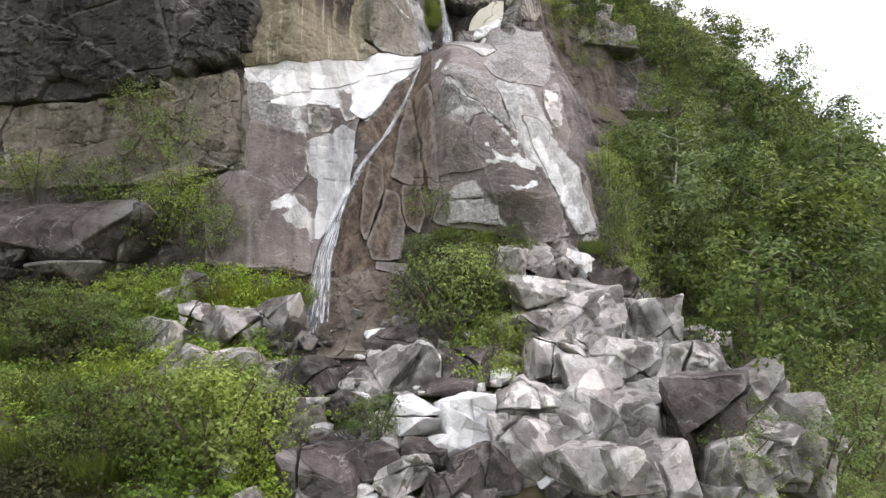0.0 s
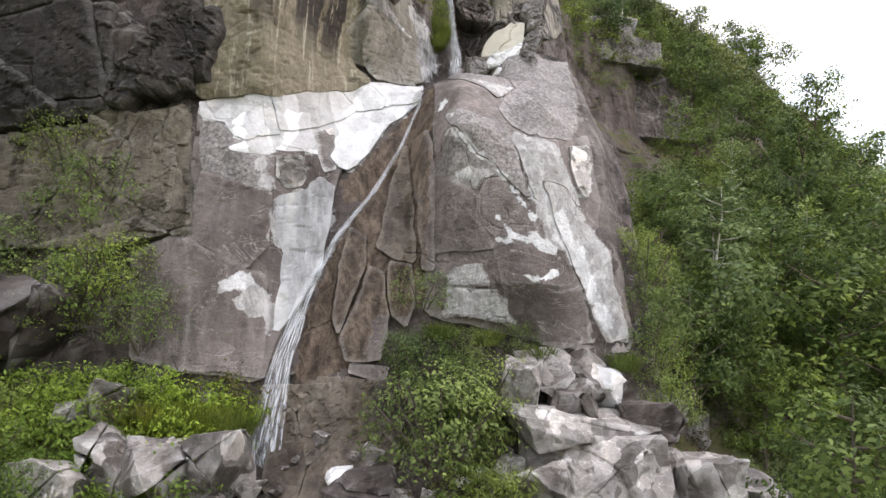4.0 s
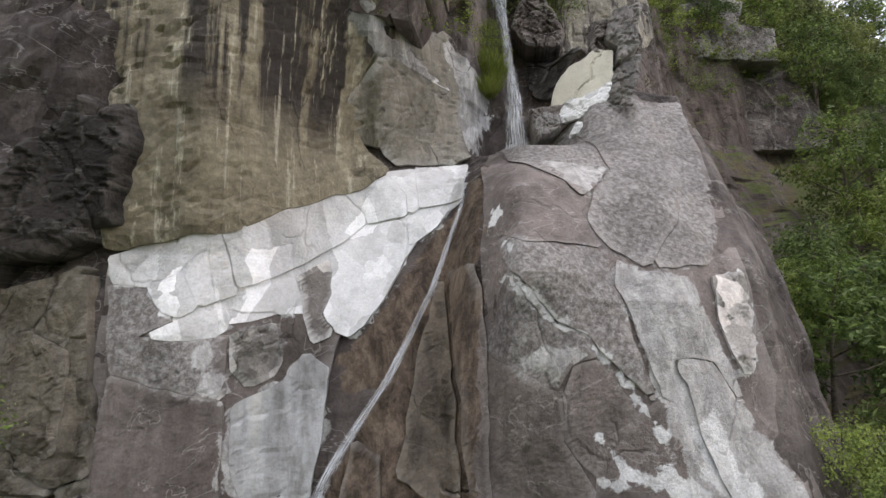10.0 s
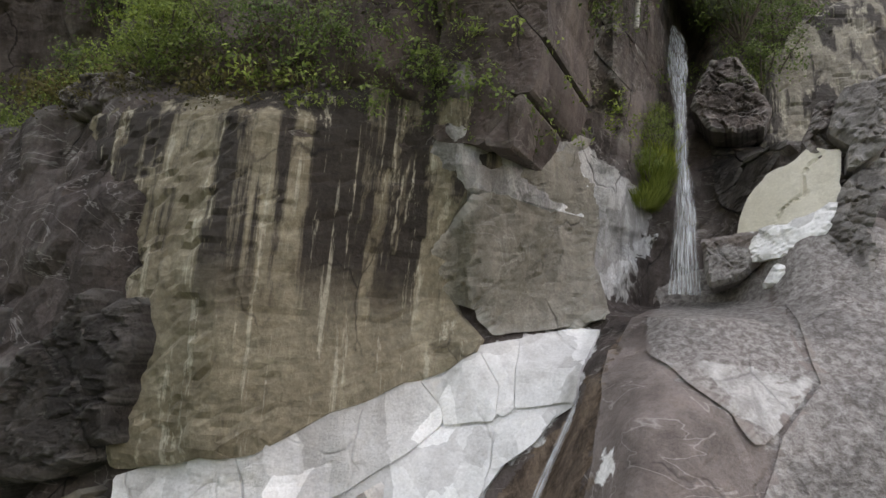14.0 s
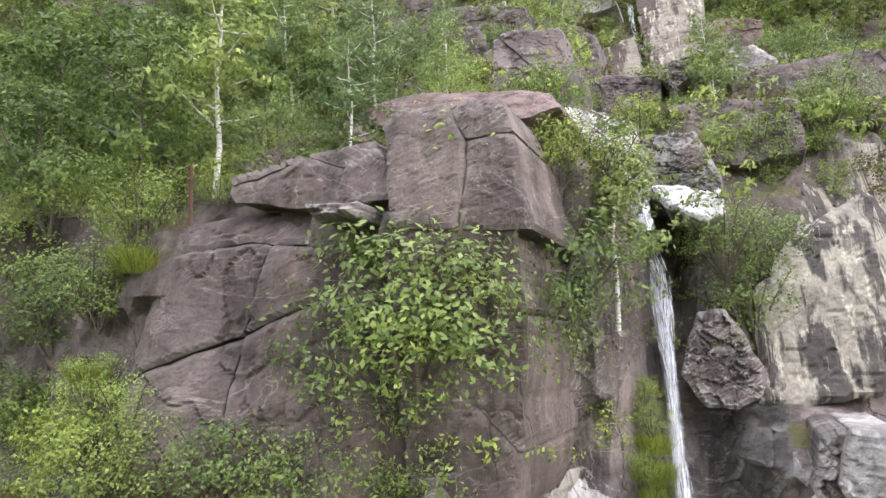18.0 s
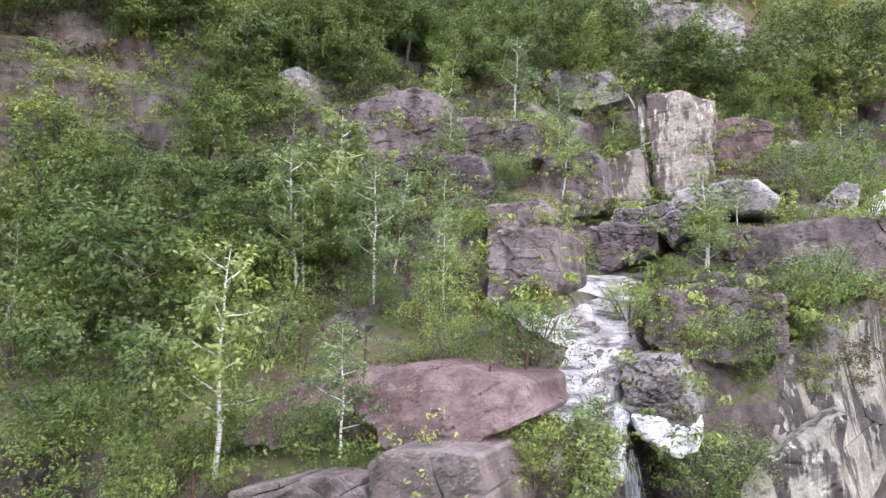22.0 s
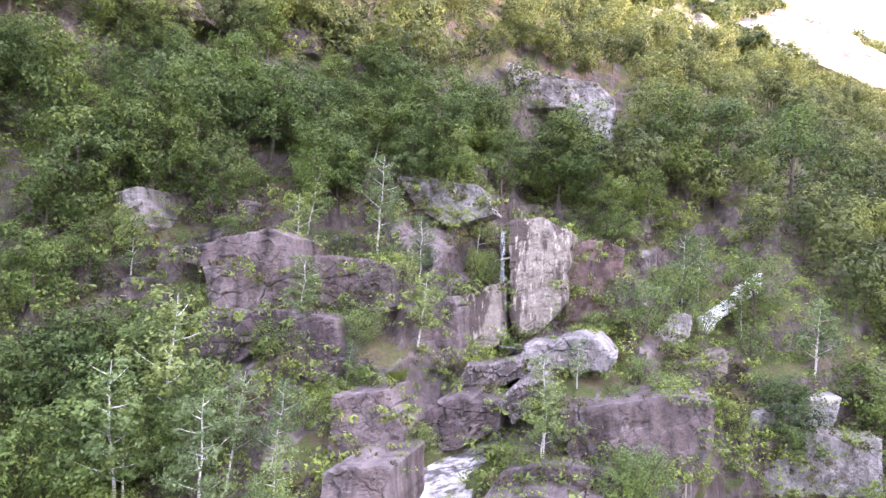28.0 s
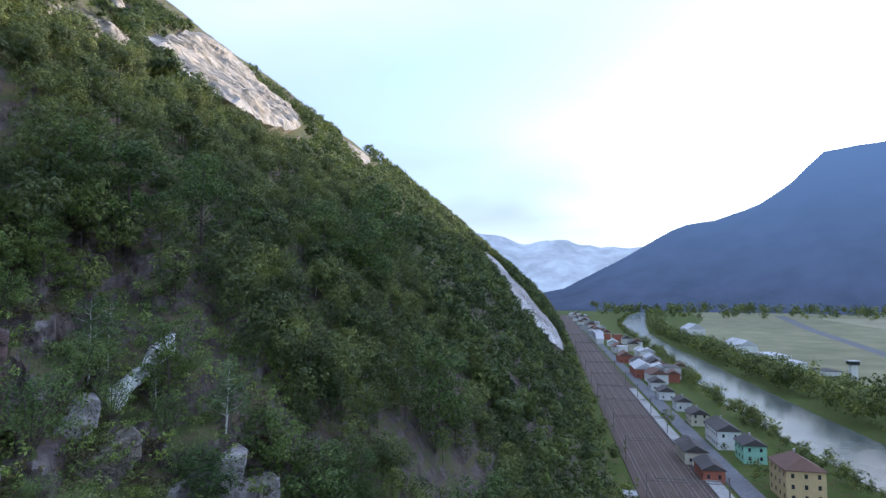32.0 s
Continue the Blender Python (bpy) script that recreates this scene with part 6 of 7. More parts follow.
for x, y, z, h in [(-10.5, 29.3, 39.8, 7.4), (-7.4, 30.8, 40.7, 4.2), (-15.1, 37.4, 45.2, 7.4), (-11.1, 37.5, 45.3, 6.3), (-8.1, 38.3, 45.0, 4.7), (-8.6, 38.0, 44.9, 3.4), (1.1, 48.7, 47.3, 5.7), (-7.0, 50.9, 52.2, 4.8), (-14.9, 49.6, 56.1, 5.2), (9.2, 70.8, 55.1, 6.8), (-15.6, 40.3, 46.5, 8.9), (-11.6, 39.9, 46.3, 5.7), (1.2, 48.5, 47.0, 4.4), (-8.2, 54.1, 55.7, 4.8), (-15.5, 51.5, 58.1, 5.3), (-11.5, 54.1, 57.9, 6.9), (-6.3, 60.9, 57.8, 5.1), (10.6, 71.4, 55.3, 6.2), (18.1, 66.8, 50.5, 6.9), (-9.9, 40.7, 47.2, 4.4), (-7.0, 67.0, 65.8, 3.0), (-1.5, 35.2, 37.0, 6.0), (-14.9, 37.7, 45.5, 5.6), (12.2, 33.7, 13.7, 10.6)]:
    plant("birch", x, y, z, h)
for x, y, z, h in [(13.4, 34.4, 13.4, 9.8), (20.9, 48.1, 21.3, 10.1), (22.6, 43.6, 16.9, 9.4), (27.5, 61.4, 32.7, 8.1), (35.8, 53.2, 19.7, 12.3), (-12.7, 47.0, 52.3, 5.0), (-9.3, 46.3, 50.0, 2.8), (2.3, 52.9, 50.4, 3.1), (13.6, 69.4, 53.2, 4.6), (-22.3, 44.3, 54.7, 4.0)]:
    plant("birch", x, y, z, h)
for x, y, z, h in [(-12.1, 28.5, 39.2, 5.4), (-17.7, 28.9, 39.9, 4.9), (-30.4, 34.9, 49.0, 7.2), (-18.6, 32.4, 41.7, 8.2), (-2.6, 73.7, 64.0, 8.6), (-23.3, 51.8, 63.0, 8.1), (-25.9, 48.0, 61.5, 8.3), (-30.5, 46.5, 62.2, 9.6), (-21.1, 55.2, 64.2, 7.5), (-11.6, 63.8, 65.1, 9.5), (-16.0, 60.1, 64.3, 5.5), (-1.6, 72.7, 63.3, 10.2), (7.6, 83.1, 66.8, 12.1), (13.4, 85.7, 66.8, 11.3), (21.6, 90.7, 65.9, 13.0), (-13.3, 61.8, 65.2, 3.3), (19.2, 34.4, 9.8, 12.3), (27.1, 41.1, 12.6, 14.0), (18.5, 38.8, 14.0, 10.6), (25.4, 49.3, 21.5, 12.8), (47.8, 72.3, 28.4, 14.3), (21.2, 53.6, 26.7, 10.2), (28.9, 60.5, 31.8, 10.0), (52.0, 87.5, 41.0, 16.1)]:
    plant("tree", x, y, z, h)
for x, y, z, h in [(25.9, 67.3, 39.8, 11.0), (43.6, 106.5, 65.0, 12.7), (52.0, 110.4, 61.6, 15.7), (64.6, 128.1, 67.0, 19.0), (15.7, 62.7, 45.3, 6.3), (22.4, 68.1, 44.5, 9.0), (20.9, 32.4, 8.2, 9.5), (29.3, 49.0, 19.5, 11.0), (44.4, 62.6, 21.2, 14.0), (19.0, 44.6, 18.8, 8.4), (-23.5, 42.5, 54.0, 4.3), (-24.0, 40.0, 52.8, 5.3), (-19.8, 38.6, 45.5, 4.9)]:
    plant("tree", x, y, z, h)
for x, y, z, h in [(-4.8, 29.9, 34.6, 4.0), (-5.9, 29.8, 34.3, 3.2), (-5.3, 30.2, 34.9, 4.1), (-4.2, 30.6, 35.4, 3.4), (-3.4, 32.3, 35.3, 3.5), (-2.8, 33.7, 36.3, 3.6), (-2.5, 33.4, 40.4, 2.0), (-2.1, 35.2, 39.2, 3.0), (-2.0, 35.6, 40.0, 2.6), (-18.7, 29.9, 33.2, 2.9), (-11.2, 27.2, 32.9, 2.0), (-9.6, 27.8, 32.8, 2.1), (-8.3, 28.1, 32.7, 2.2), (-6.8, 28.6, 32.6, 2.1), (-6.2, 29.5, 34.2, 1.5), (-5.4, 30.2, 34.6, 1.4), (-4.2, 30.7, 34.8, 1.4), (-3.6, 31.8, 35.2, 1.2), (-10.9, 27.6, 34.0, 1.6), (-5.4, 29.5, 32.7, 1.0), (-3.9, 30.7, 32.8, 0.8), (-2.3, 36.0, 34.1, 0.7), (1.2, 40.7, 38.7, 2.6), (2.3, 42.7, 38.6, 2.8), (1.9, 41.5, 36.4, 2.9), (1.0, 39.7, 35.6, 1.2)]:
    plant("shrub", x, y, z, h)
for x, y, z, h in [(-1.2, 36.6, 32.4, 1.0), (-1.1, 37.6, 33.6, 1.1), (-1.3, 38.0, 34.5, 0.9), (-3.5, 31.7, 32.0, 0.8), (-18.9, 29.1, 37.6, 3.2), (-13.5, 28.2, 36.9, 2.1), (-17.0, 28.9, 39.6, 2.8), (-12.0, 28.3, 38.6, 2.4), (-23.0, 30.3, 41.6, 4.2), (-16.4, 29.2, 35.8, 3.1), (-13.0, 28.1, 36.7, 1.7), (-12.2, 27.6, 34.5, 1.6), (-11.8, 28.1, 37.9, 1.1), (-10.2, 29.2, 39.6, 1.1), (-12.3, 28.3, 38.6, 1.8), (-6.1, 29.9, 38.2, 0.7), (2.4, 46.3, 44.0, 1.6), (2.6, 45.4, 43.1, 2.7), (5.5, 48.4, 45.2, 3.0), (-8.4, 30.8, 40.7, 1.7), (-6.5, 35.6, 43.1, 2.1), (-3.8, 37.0, 43.3, 2.4), (-13.7, 34.6, 42.8, 2.7), (-18.0, 34.3, 42.6, 3.3)]:
    plant("shrub", x, y, z, h)
for x, y, z, h in [(-22.2, 32.0, 42.4, 3.6), (-10.8, 30.4, 40.5, 1.3), (2.3, 45.4, 43.4, 2.5), (5.7, 48.6, 45.7, 3.4), (-7.6, 36.9, 44.2, 2.4), (-10.7, 37.0, 44.8, 2.1), (-15.0, 37.0, 44.4, 2.6), (-20.1, 37.9, 45.0, 3.6), (-20.4, 33.7, 42.8, 4.2), (-9.8, 48.7, 52.2, 2.0), (-9.6, 45.3, 49.0, 1.8), (-5.6, 46.4, 47.4, 1.8), (-5.6, 59.7, 56.1, 2.6), (-23.2, 44.0, 56.4, 2.6), (-23.4, 37.5, 49.1, 2.9), (-28.7, 35.0, 48.0, 4.2), (-26.0, 40.3, 53.3, 2.9), (-9.9, 47.8, 51.9, 2.3), (-9.0, 51.7, 55.1, 2.8), (-14.1, 47.3, 53.4, 2.0), (-16.9, 47.3, 54.5, 1.8), (-10.0, 49.3, 52.7, 2.0), (-5.5, 59.7, 55.7, 2.9), (0.6, 72.6, 60.8, 3.2)]:
    plant("shrub", x, y, z, h)
for x, y, z, h in [(3.6, 71.8, 60.4, 3.1), (5.7, 61.1, 53.0, 4.6), (8.4, 69.5, 54.9, 4.0), (5.8, 57.5, 50.1, 2.3), (8.7, 64.3, 51.0, 2.7), (-4.9, 45.4, 47.1, 2.1), (-10.1, 43.7, 48.4, 2.1), (-8.4, 46.5, 49.8, 1.6), (14.0, 67.1, 51.7, 2.9), (14.8, 64.3, 49.0, 2.8), (-21.9, 39.4, 49.2, 3.7), (-20.2, 37.9, 45.2, 4.2), (-21.3, 41.9, 50.6, 2.8), (-18.1, 38.9, 45.7, 4.1), (-15.2, 41.4, 48.2, 2.8), (5.9, 50.4, 46.3, 2.0), (-6.6, 16.9, 7.3, 3.5), (-7.8, 17.2, 7.7, 3.1), (-5.6, 17.2, 7.4, 2.6), (-2.2, 18.4, 7.8, 1.8), (0.1, 24.1, 11.1, 3.9), (1.3, 25.4, 12.1, 3.1), (-0.4, 25.8, 13.1, 2.7), (2.0, 22.5, 10.3, 1.9)]:
    plant("shrub", x, y, z, h)
for x, y, z, h in [(0.8, 26.1, 14.1, 2.0), (2.6, 26.5, 14.9, 1.5), (-0.9, 26.8, 16.3, 1.8), (-1.4, 26.2, 14.4, 1.5), (-12.1, 25.2, 15.3, 3.0), (-13.4, 25.0, 14.5, 3.0), (-9.9, 24.9, 14.5, 2.6), (-11.4, 25.3, 16.0, 2.7), (-15.1, 25.1, 16.5, 2.5), (-18.1, 25.1, 17.0, 2.4), (-12.4, 25.6, 18.1, 3.3), (-13.8, 25.9, 20.4, 2.6), (7.7, 28.0, 17.3, 2.5), (7.6, 27.3, 15.5, 2.5), (7.6, 26.8, 14.1, 2.4), (7.8, 26.2, 12.6, 2.3), (7.5, 28.6, 18.8, 1.7), (8.7, 19.1, 8.0, 1.6), (7.7, 17.3, 7.1, 1.8), (10.4, 17.8, 6.6, 2.6), (15.3, 23.3, 5.9, 4.0), (17.1, 27.9, 7.5, 3.7), (-13.8, 21.8, 11.4, 2.0), (-12.3, 21.2, 10.8, 2.1)]:
    plant("shrub", x, y, z, h)
for x, y, z, h in [(-14.1, 20.4, 10.4, 2.1), (-15.1, 21.6, 11.6, 1.8), (-12.8, 23.1, 12.0, 1.8), (-10.9, 20.8, 10.4, 1.6), (-12.7, 17.8, 8.5, 1.9), (-10.8, 18.0, 8.5, 1.8), (-10.5, 16.4, 7.4, 1.7), (-9.1, 16.8, 7.5, 1.7), (6.7, 21.8, 9.9, 0.9), (4.3, 18.0, 7.7, 0.7), (-3.3, 18.2, 7.8, 0.7), (-14.4, 51.1, 57.2, 1.9), (-13.3, 52.2, 57.5, 1.5), (-10.2, 53.5, 56.5, 1.9), (-20.7, 46.8, 55.9, 2.2), (-18.9, 49.1, 57.5, 1.9), (-18.3, 45.3, 53.1, 2.1), (-13.0, 44.8, 51.3, 2.2), (-0.6, 69.5, 59.5, 2.5), (2.7, 60.6, 52.8, 2.1), (0.7, 50.4, 49.1, 2.0), (-0.5, 48.0, 46.8, 1.6), (4.9, 54.3, 49.2, 1.8), (7.5, 56.2, 49.5, 2.3)]:
    plant("shrub", x, y, z, h)
for x, y, z, h in [(11.9, 61.8, 47.2, 2.6), (10.5, 67.3, 53.0, 2.9), (-4.9, 53.8, 51.1, 1.5), (-7.0, 52.8, 53.8, 2.1), (-19.5, 42.8, 50.7, 2.7), (-22.2, 39.1, 48.7, 3.0), (-8.0, 34.6, 42.9, 1.2), (-8.3, 30.9, 40.8, 1.4), (-0.7, 44.1, 44.8, 1.3), (0.9, 44.1, 43.9, 1.6)]:
    plant("shrub", x, y, z, h)
for x, y, z, h in [(-8.2, 24.1, 12.3, 1.9), (-9.0, 24.0, 12.4, 2.0), (-7.3, 24.3, 12.3, 1.9), (-6.6, 24.5, 12.3, 1.7), (-14.5, 21.9, 11.6, 1.2), (-11.3, 19.4, 9.5, 1.3), (-12.3, 18.6, 9.1, 1.3), (-11.3, 16.8, 7.8, 1.2), (-14.6, 20.3, 10.4, 1.2), (-9.5, 16.4, 7.3, 1.1), (-9.3, 17.9, 8.2, 1.0), (1.6, 26.7, 15.4, 1.0), (6.3, 26.0, 14.8, 1.3), (-0.1, 26.5, 15.5, 1.0), (3.5, 26.5, 14.9, 1.0), (-1.1, 36.9, 31.8, 0.8), (-1.2, 37.0, 32.4, 0.8), (-1.1, 37.6, 33.1, 0.8), (-1.3, 36.4, 31.4, 0.7), (-1.0, 37.2, 32.4, 0.8), (-5.4, 30.2, 34.9, 0.9), (-4.0, 30.8, 35.2, 0.9), (-6.0, 29.9, 38.1, 0.7), (-11.7, 28.2, 38.0, 1.4)]:
    plant("grass", x, y, z, h)
for x, y, z, h in [(-11.9, 28.2, 38.0, 1.0), (-8.7, 46.2, 49.1, 0.9), (-8.4, 46.5, 49.8, 0.9), (11.6, 62.8, 48.8, 1.8), (-7.1, 47.9, 50.6, 1.0), (-10.4, 45.1, 49.8, 0.9), (-12.7, 27.8, 35.2, 1.0)]:
    plant("grass", x, y, z, h)


# ---- the wooded slopes: single trees near by, one joined mass far off ----
ROCKY = [(-20, -3, 31, 36), (-22, -12, 49, 59), (-14, 6, 46, 62), (-12, 4, 69, 81), (6, 20, 42, 60), (20, 24, 42, 53)]


MASS = []


def wood(count, x0, x1, z0, z1, kinds, seed, dense=0.0):
    rng = random.Random(seed)
    made = 0
    while made < count:
        x, z = rng.uniform(x0, x1), rng.uniform(z0, z1)
        made += 1
        if any(a < x < b and c < z < d for a, b, c, d in ROCKY) and rng.random() < 0.93:
            continue
        if fractal((x / 14, seed, z / 14), 3) < dense:
            continue
        if 12 < x < 27 and 29 < z < 47:
            continue
        y = float(face_y(x, z))
        kind = rng.choice(kinds)
        # the slope below the far outcrop is bare scree and low scrub
        if y < 62 and 0.19 < x / (y - 5) < 0.47 and z + 6 > 16 + 0.33 * (y - 5):
            continue
        h = {"tree": rng.uniform(4.0, 7.5), "birch": rng.uniform(3.2, 5.5), "shrub": rng.uniform(0.9, 2.2)}[kind]
        if kind == "tree" and x > 22 and z > 22:
            h *= 0.68 if x < 46 and z < 46 else 1.0
        if kind == "tree" and (x - 4) ** 2 + (y - 18) ** 2 + (z - 45) ** 2 > 60 ** 2:
            MASS.append((x, y, z, h))
        else:
            plant(kind, x, y, z, h)


wood(760, -58, 12, 59, 106, ["tree"] * 7 + ["shrub"], 11, -1.2)
wood(70, -55, -18, 40, 60, ["tree", "tree", "shrub", "birch"], 12, -0.2)
wood(60, -30, -12, 42, 50, ["shrub", "shrub", "birch", "tree"], 13)
wood(18, -20, 8, 43, 58, ["shrub"], 14)
wood(150, 10, 42, 8, 46, ["tree"] * 5 + ["birch"], 15, -0.7)
wood(640, 10, 90, 46, 104, ["tree"] * 8 + ["birch"], 16, -0.8)
wood(260, 26, 95, 8, 62, ["tree"] * 8 + ["shrub"], 17, -0.8)


def undergrowth():
    rng = np.random.default_rng(12)
    clump = [leaf_quads(rng.normal(size=(5, 3)) * np.array([0.3, 0.3, 0.12]) + np.array([0, 0, 0.22]), rng.uniform(0.14, 0.3, 5), 26, 0.036) for _ in range(6)]
    far = [leaf_quads(rng.normal(size=(5, 3)) * np.array([0.34, 0.34, 0.14]) + np.array([0, 0, 0.22]), rng.uniform(0.16, 0.34, 5), 11, 0.075) for _ in range(6)]
    groups = {"bushy_undergrowth": [], "heather": [], "bramble": []}
    def strew(n, x0, x1, z0, z1, keep):
        px, pz = rng.uniform(x0, x1, n), rng.uniform(z0, z1, n)
        py = face_y(px, pz)
        for k, (x, y, z) in enumerate(zip(px.tolist(), py.tolist(), pz.tolist())):
            r = fractal((x / 3.5, 6.0, z / 3.0), 4)
            bare = (-21 < x < 7 and 46 < z < 60) or (-3.5 < x < 9 and 33 < z < 50)
            if r < (keep + 0.3 if bare else keep) or (-6.3 < x < 0 and 9 < z < 14) or (-4.6 < x < 2.5 and z < 9.5):
                continue
            y -= 0.15
            s, a = rng.uniform(0.7, 2.2), rng.uniform(0, 6.28)
            rot = np.array([[math.cos(a), -math.sin(a), 0], [math.sin(a), math.cos(a), 0], [0, 0, 1]])
            kind = "heather" if fractal((x / 5, 1.0, z / 5), 3) > 0.25 else "bushy_undergrowth"
            if z < 15 and x < 1 and kind != "heather":
                kind = "bramble"
            groups[kind].append((far if z > 45 else clump)[k % 6] @ rot.T * s + np.array([x, y, z]))
    strew(5200, -45, 9, 40, 70, -0.3)
    strew(900, 9, 30, 40, 62, -0.3)
    strew(3800, -26, 2, 4, 13.5, -0.8)
    strew(500, 8, 26, 4, 16, -0.3)
    strew(260, -20, -3, 31.6, 34.5, -0.5)
    strew(240, -4, 9, 33, 44, 0.0)
    for poly, plane, proud in EDGES:
        for (x0, z0), (x1, z1) in zip(poly, poly[1:] + poly[:1]):
            for k in range(int(1 + math.hypot(x1 - x0, z1 - z0) / 0.75)):
                u = rng.uniform()
                x, z = x0 + (x1 - x0) * u, z0 + (z1 - z0) * u
                top = z > sum(p[1] for p in poly) / len(poly)
                if rng.uniform() < (0.45 if top else 0.2):
                    continue
                y = plane[1] + plane[3] * (x - plane[0]) + plane[4] * (z - plane[2]) + (rng.uniform(-0.1, 2.2) if top else -proud - rng.uniform(0.0, 0.3))
                s, a = rng.uniform(0.7, 1.9), rng.uniform(0, 6.28)
                rot = np.array([[math.cos(a), -math.sin(a), 0], [math.sin(a), math.cos(a), 0], [0, 0, 1]])
                groups["heather" if rng.uniform() < 0.25 else "bushy_undergrowth"].append(far[k % 6] @ rot.T * s + np.array([x, y, z - 0.05]))
    for name, mat, label in (("bushy_undergrowth", LEAF_SHRUB, "low green undergrowth among the rocks"), ("bramble", LEAF_LIME, "lime green brambles and grass below the cliff"), ("heather", HEATHER, "brownish heather and dry scrub on the slope")):
        ob = new(name, quads_mesh(name, np.concatenate(groups[name]), mat))
        tagged(ob, label, "undergrowth", kind="stuff")


HEATHER = material("dry_heather", leaf_nodes((0.07, 0.06, 0.03), (0.19, 0.15, 0.075)), 0.7, 0.2)
undergrowth()


def tones(rng, trees, clumps, leaves):
    """A light or dark tone for every tree, a little varied from clump to clump."""
    t = rng.uniform(0.15, 0.95, trees)[:, None] + rng.normal(0, 0.16, (trees, clumps))
    return np.repeat(np.clip(t, 0.1, 1.0).ravel(), leaves)


def far_wood():
    rng = np.random.default_rng(3)
    parts_ = []
    crown = []
    for _ in range(6):
        d = rng.normal(size=(18, 3))
        d /= np.linalg.norm(d, axis=1)[:, None]
        crown.append(leaf_quads(d * np.array([1.9, 1.9, 1.8]) * rng.uniform(0.75, 1.1, (18, 1)) + np.array([0, 0, 3.0]), rng.uniform(0.6, 1.0, 18), 11, 0.38, 0.5, 1.0))
    def strew(n, x0, x1, z0, z1, s0, s1):
        x = rng.uniform(x0, x1, n)
        z = z0 + (z1 - z0) * rng.uniform(0, 1, n) ** 1.15
        y = face_y(x, z)
        bare = np.zeros(n, bool)
        for poly in BARE:
            for drop in (0.0, 7.0, 14.0):
                bare |= outline_dist(x, z + drop, poly)[3]
        for k in np.nonzero(~bare)[0]:
            s = rng.uniform(s0, s1)
            a = rng.uniform(0, 6.28)
            rot = np.array([[math.cos(a), -math.sin(a), 0], [math.sin(a), math.cos(a), 0], [0, 0, 1]])
            parts_.append(crown[k % 6] @ rot.T * s + np.array([x[k], y[k], z[k]]))
    strew(900, -120, 80, 98, 190, 1.0, 1.7)
    strew(1500, 80, 330, 4, 190, 0.9, 1.9)
    strew(900, 330, 760, 4, 240, 2.0, 3.4)
    ob = new("far_wood", quads_mesh("far_wood", np.concatenate(parts_), LEAF_WOOD, tones(rng, len(parts_), 18, 11)))
    return tagged(ob, "dense dark green wood covering the mountainside", "woods", kind="stuff")


far_wood()


def near_wood():
    rng = np.random.default_rng(8)
    crowns, trunks = [], []
    shapes = []
    for _ in range(5):
        d = rng.normal(size=(54, 3))
        d /= np.linalg.norm(d, axis=1)[:, None]
        shapes.append(leaf_quads(d * np.array([1.85, 1.85, 1.8]) * rng.uniform(0.6, 1.12, (54, 1)) + np.array([0, 0, 3.5]), rng.uniform(0.4, 0.75, 54), 14, 0.18, 0.5, 0.8))
    for k, (x, y, z, h) in enumerate(MASS):
        s, a = h / 5.6, rng.uniform(0, 6.28)
        rot = np.array([[math.cos(a), -math.sin(a), 0], [math.sin(a), math.cos(a), 0], [0, 0, 1]])
        crowns.append(shapes[k % 5] @ rot.T * s + np.array([x, y, z]))
        for b in (0.0, 1.57):
            d = np.array([math.cos(a + b), math.sin(a + b), 0]) * 0.09 * s
            foot, top = np.array([x, y, z - 0.5]), np.array([x, y, z + 3.6 * s])
            trunks.append(np.stack([foot - d, foot + d, top + d * 0.4, top - d * 0.4]))
    ob = new("near_wood", quads_mesh("near_wood", np.concatenate(crowns), LEAF_WOOD, tones(rng, len(crowns), 54, 14)))
    tagged(ob, "mass of dark green broadleaved trees on the slope", "woods", kind="stuff")
    tk = new("wood_trunks", quads_mesh("wood_trunks", np.stack(trunks), BARK))
    tagged(tk, "thin brown trunks of the trees on the slope", "woods", kind="stuff")


near_wood()


# ---- the valley: railway, road, village, river and airfield ----
def vale(s, n, bend=True):
    """The place s metres along the valley and n metres out from the foot of the mountain."""
    if bend:
        n = n - 0.032 * (s - 220)
    return Vector((0.735 * s + 0.678 * n, 0.678 * s - 0.735 * n, 0))


def speckle_nodes(a, b, scale, rough=0.9):
    def build(n, l, bsdf):
        v = coords(n, l, space="World")
        k = noise_tex(n, l, v, scale, 7, 0.65)
        col = ramp(n, l, k, (0.35, a), (0.65, b))
        col = blend(n, l, 0.5, col, ramp(n, l, noise_tex(n, l, v, scale * 0.06, 4, 0.6), (0.35, (0.7, 0.7, 0.7)), (0.65, (1.2, 1.2, 1.2))), "MULTIPLY")
        l.new(col, bsdf.inputs["Base Color"])
        bsdf.inputs["Roughness"].default_value = rough
    return build


BALLAST = material("rusty_ballast", speckle_nodes((0.055, 0.038, 0.03), (0.12, 0.085, 0.066), 1.2))
ASPHALT = material("asphalt", speckle_nodes((0.1, 0.1, 0.105), (0.16, 0.16, 0.165), 0.8))
CONCRETE = material("platform_concrete", speckle_nodes((0.24, 0.235, 0.22), (0.34, 0.33, 0.31), 0.9))
FIELD = material("mown_airfield_grass", speckle_nodes((0.15, 0.15, 0.07), (0.24, 0.225, 0.12), 0.02))
CROP = material("tan_crop_field", speckle_nodes((0.24, 0.22, 0.13), (0.32, 0.29, 0.18), 0.05))
STEEL = material("weathered_steel", speckle_nodes((0.12, 0.1, 0.09), (0.24, 0.21, 0.19), 3.0), 0.5)
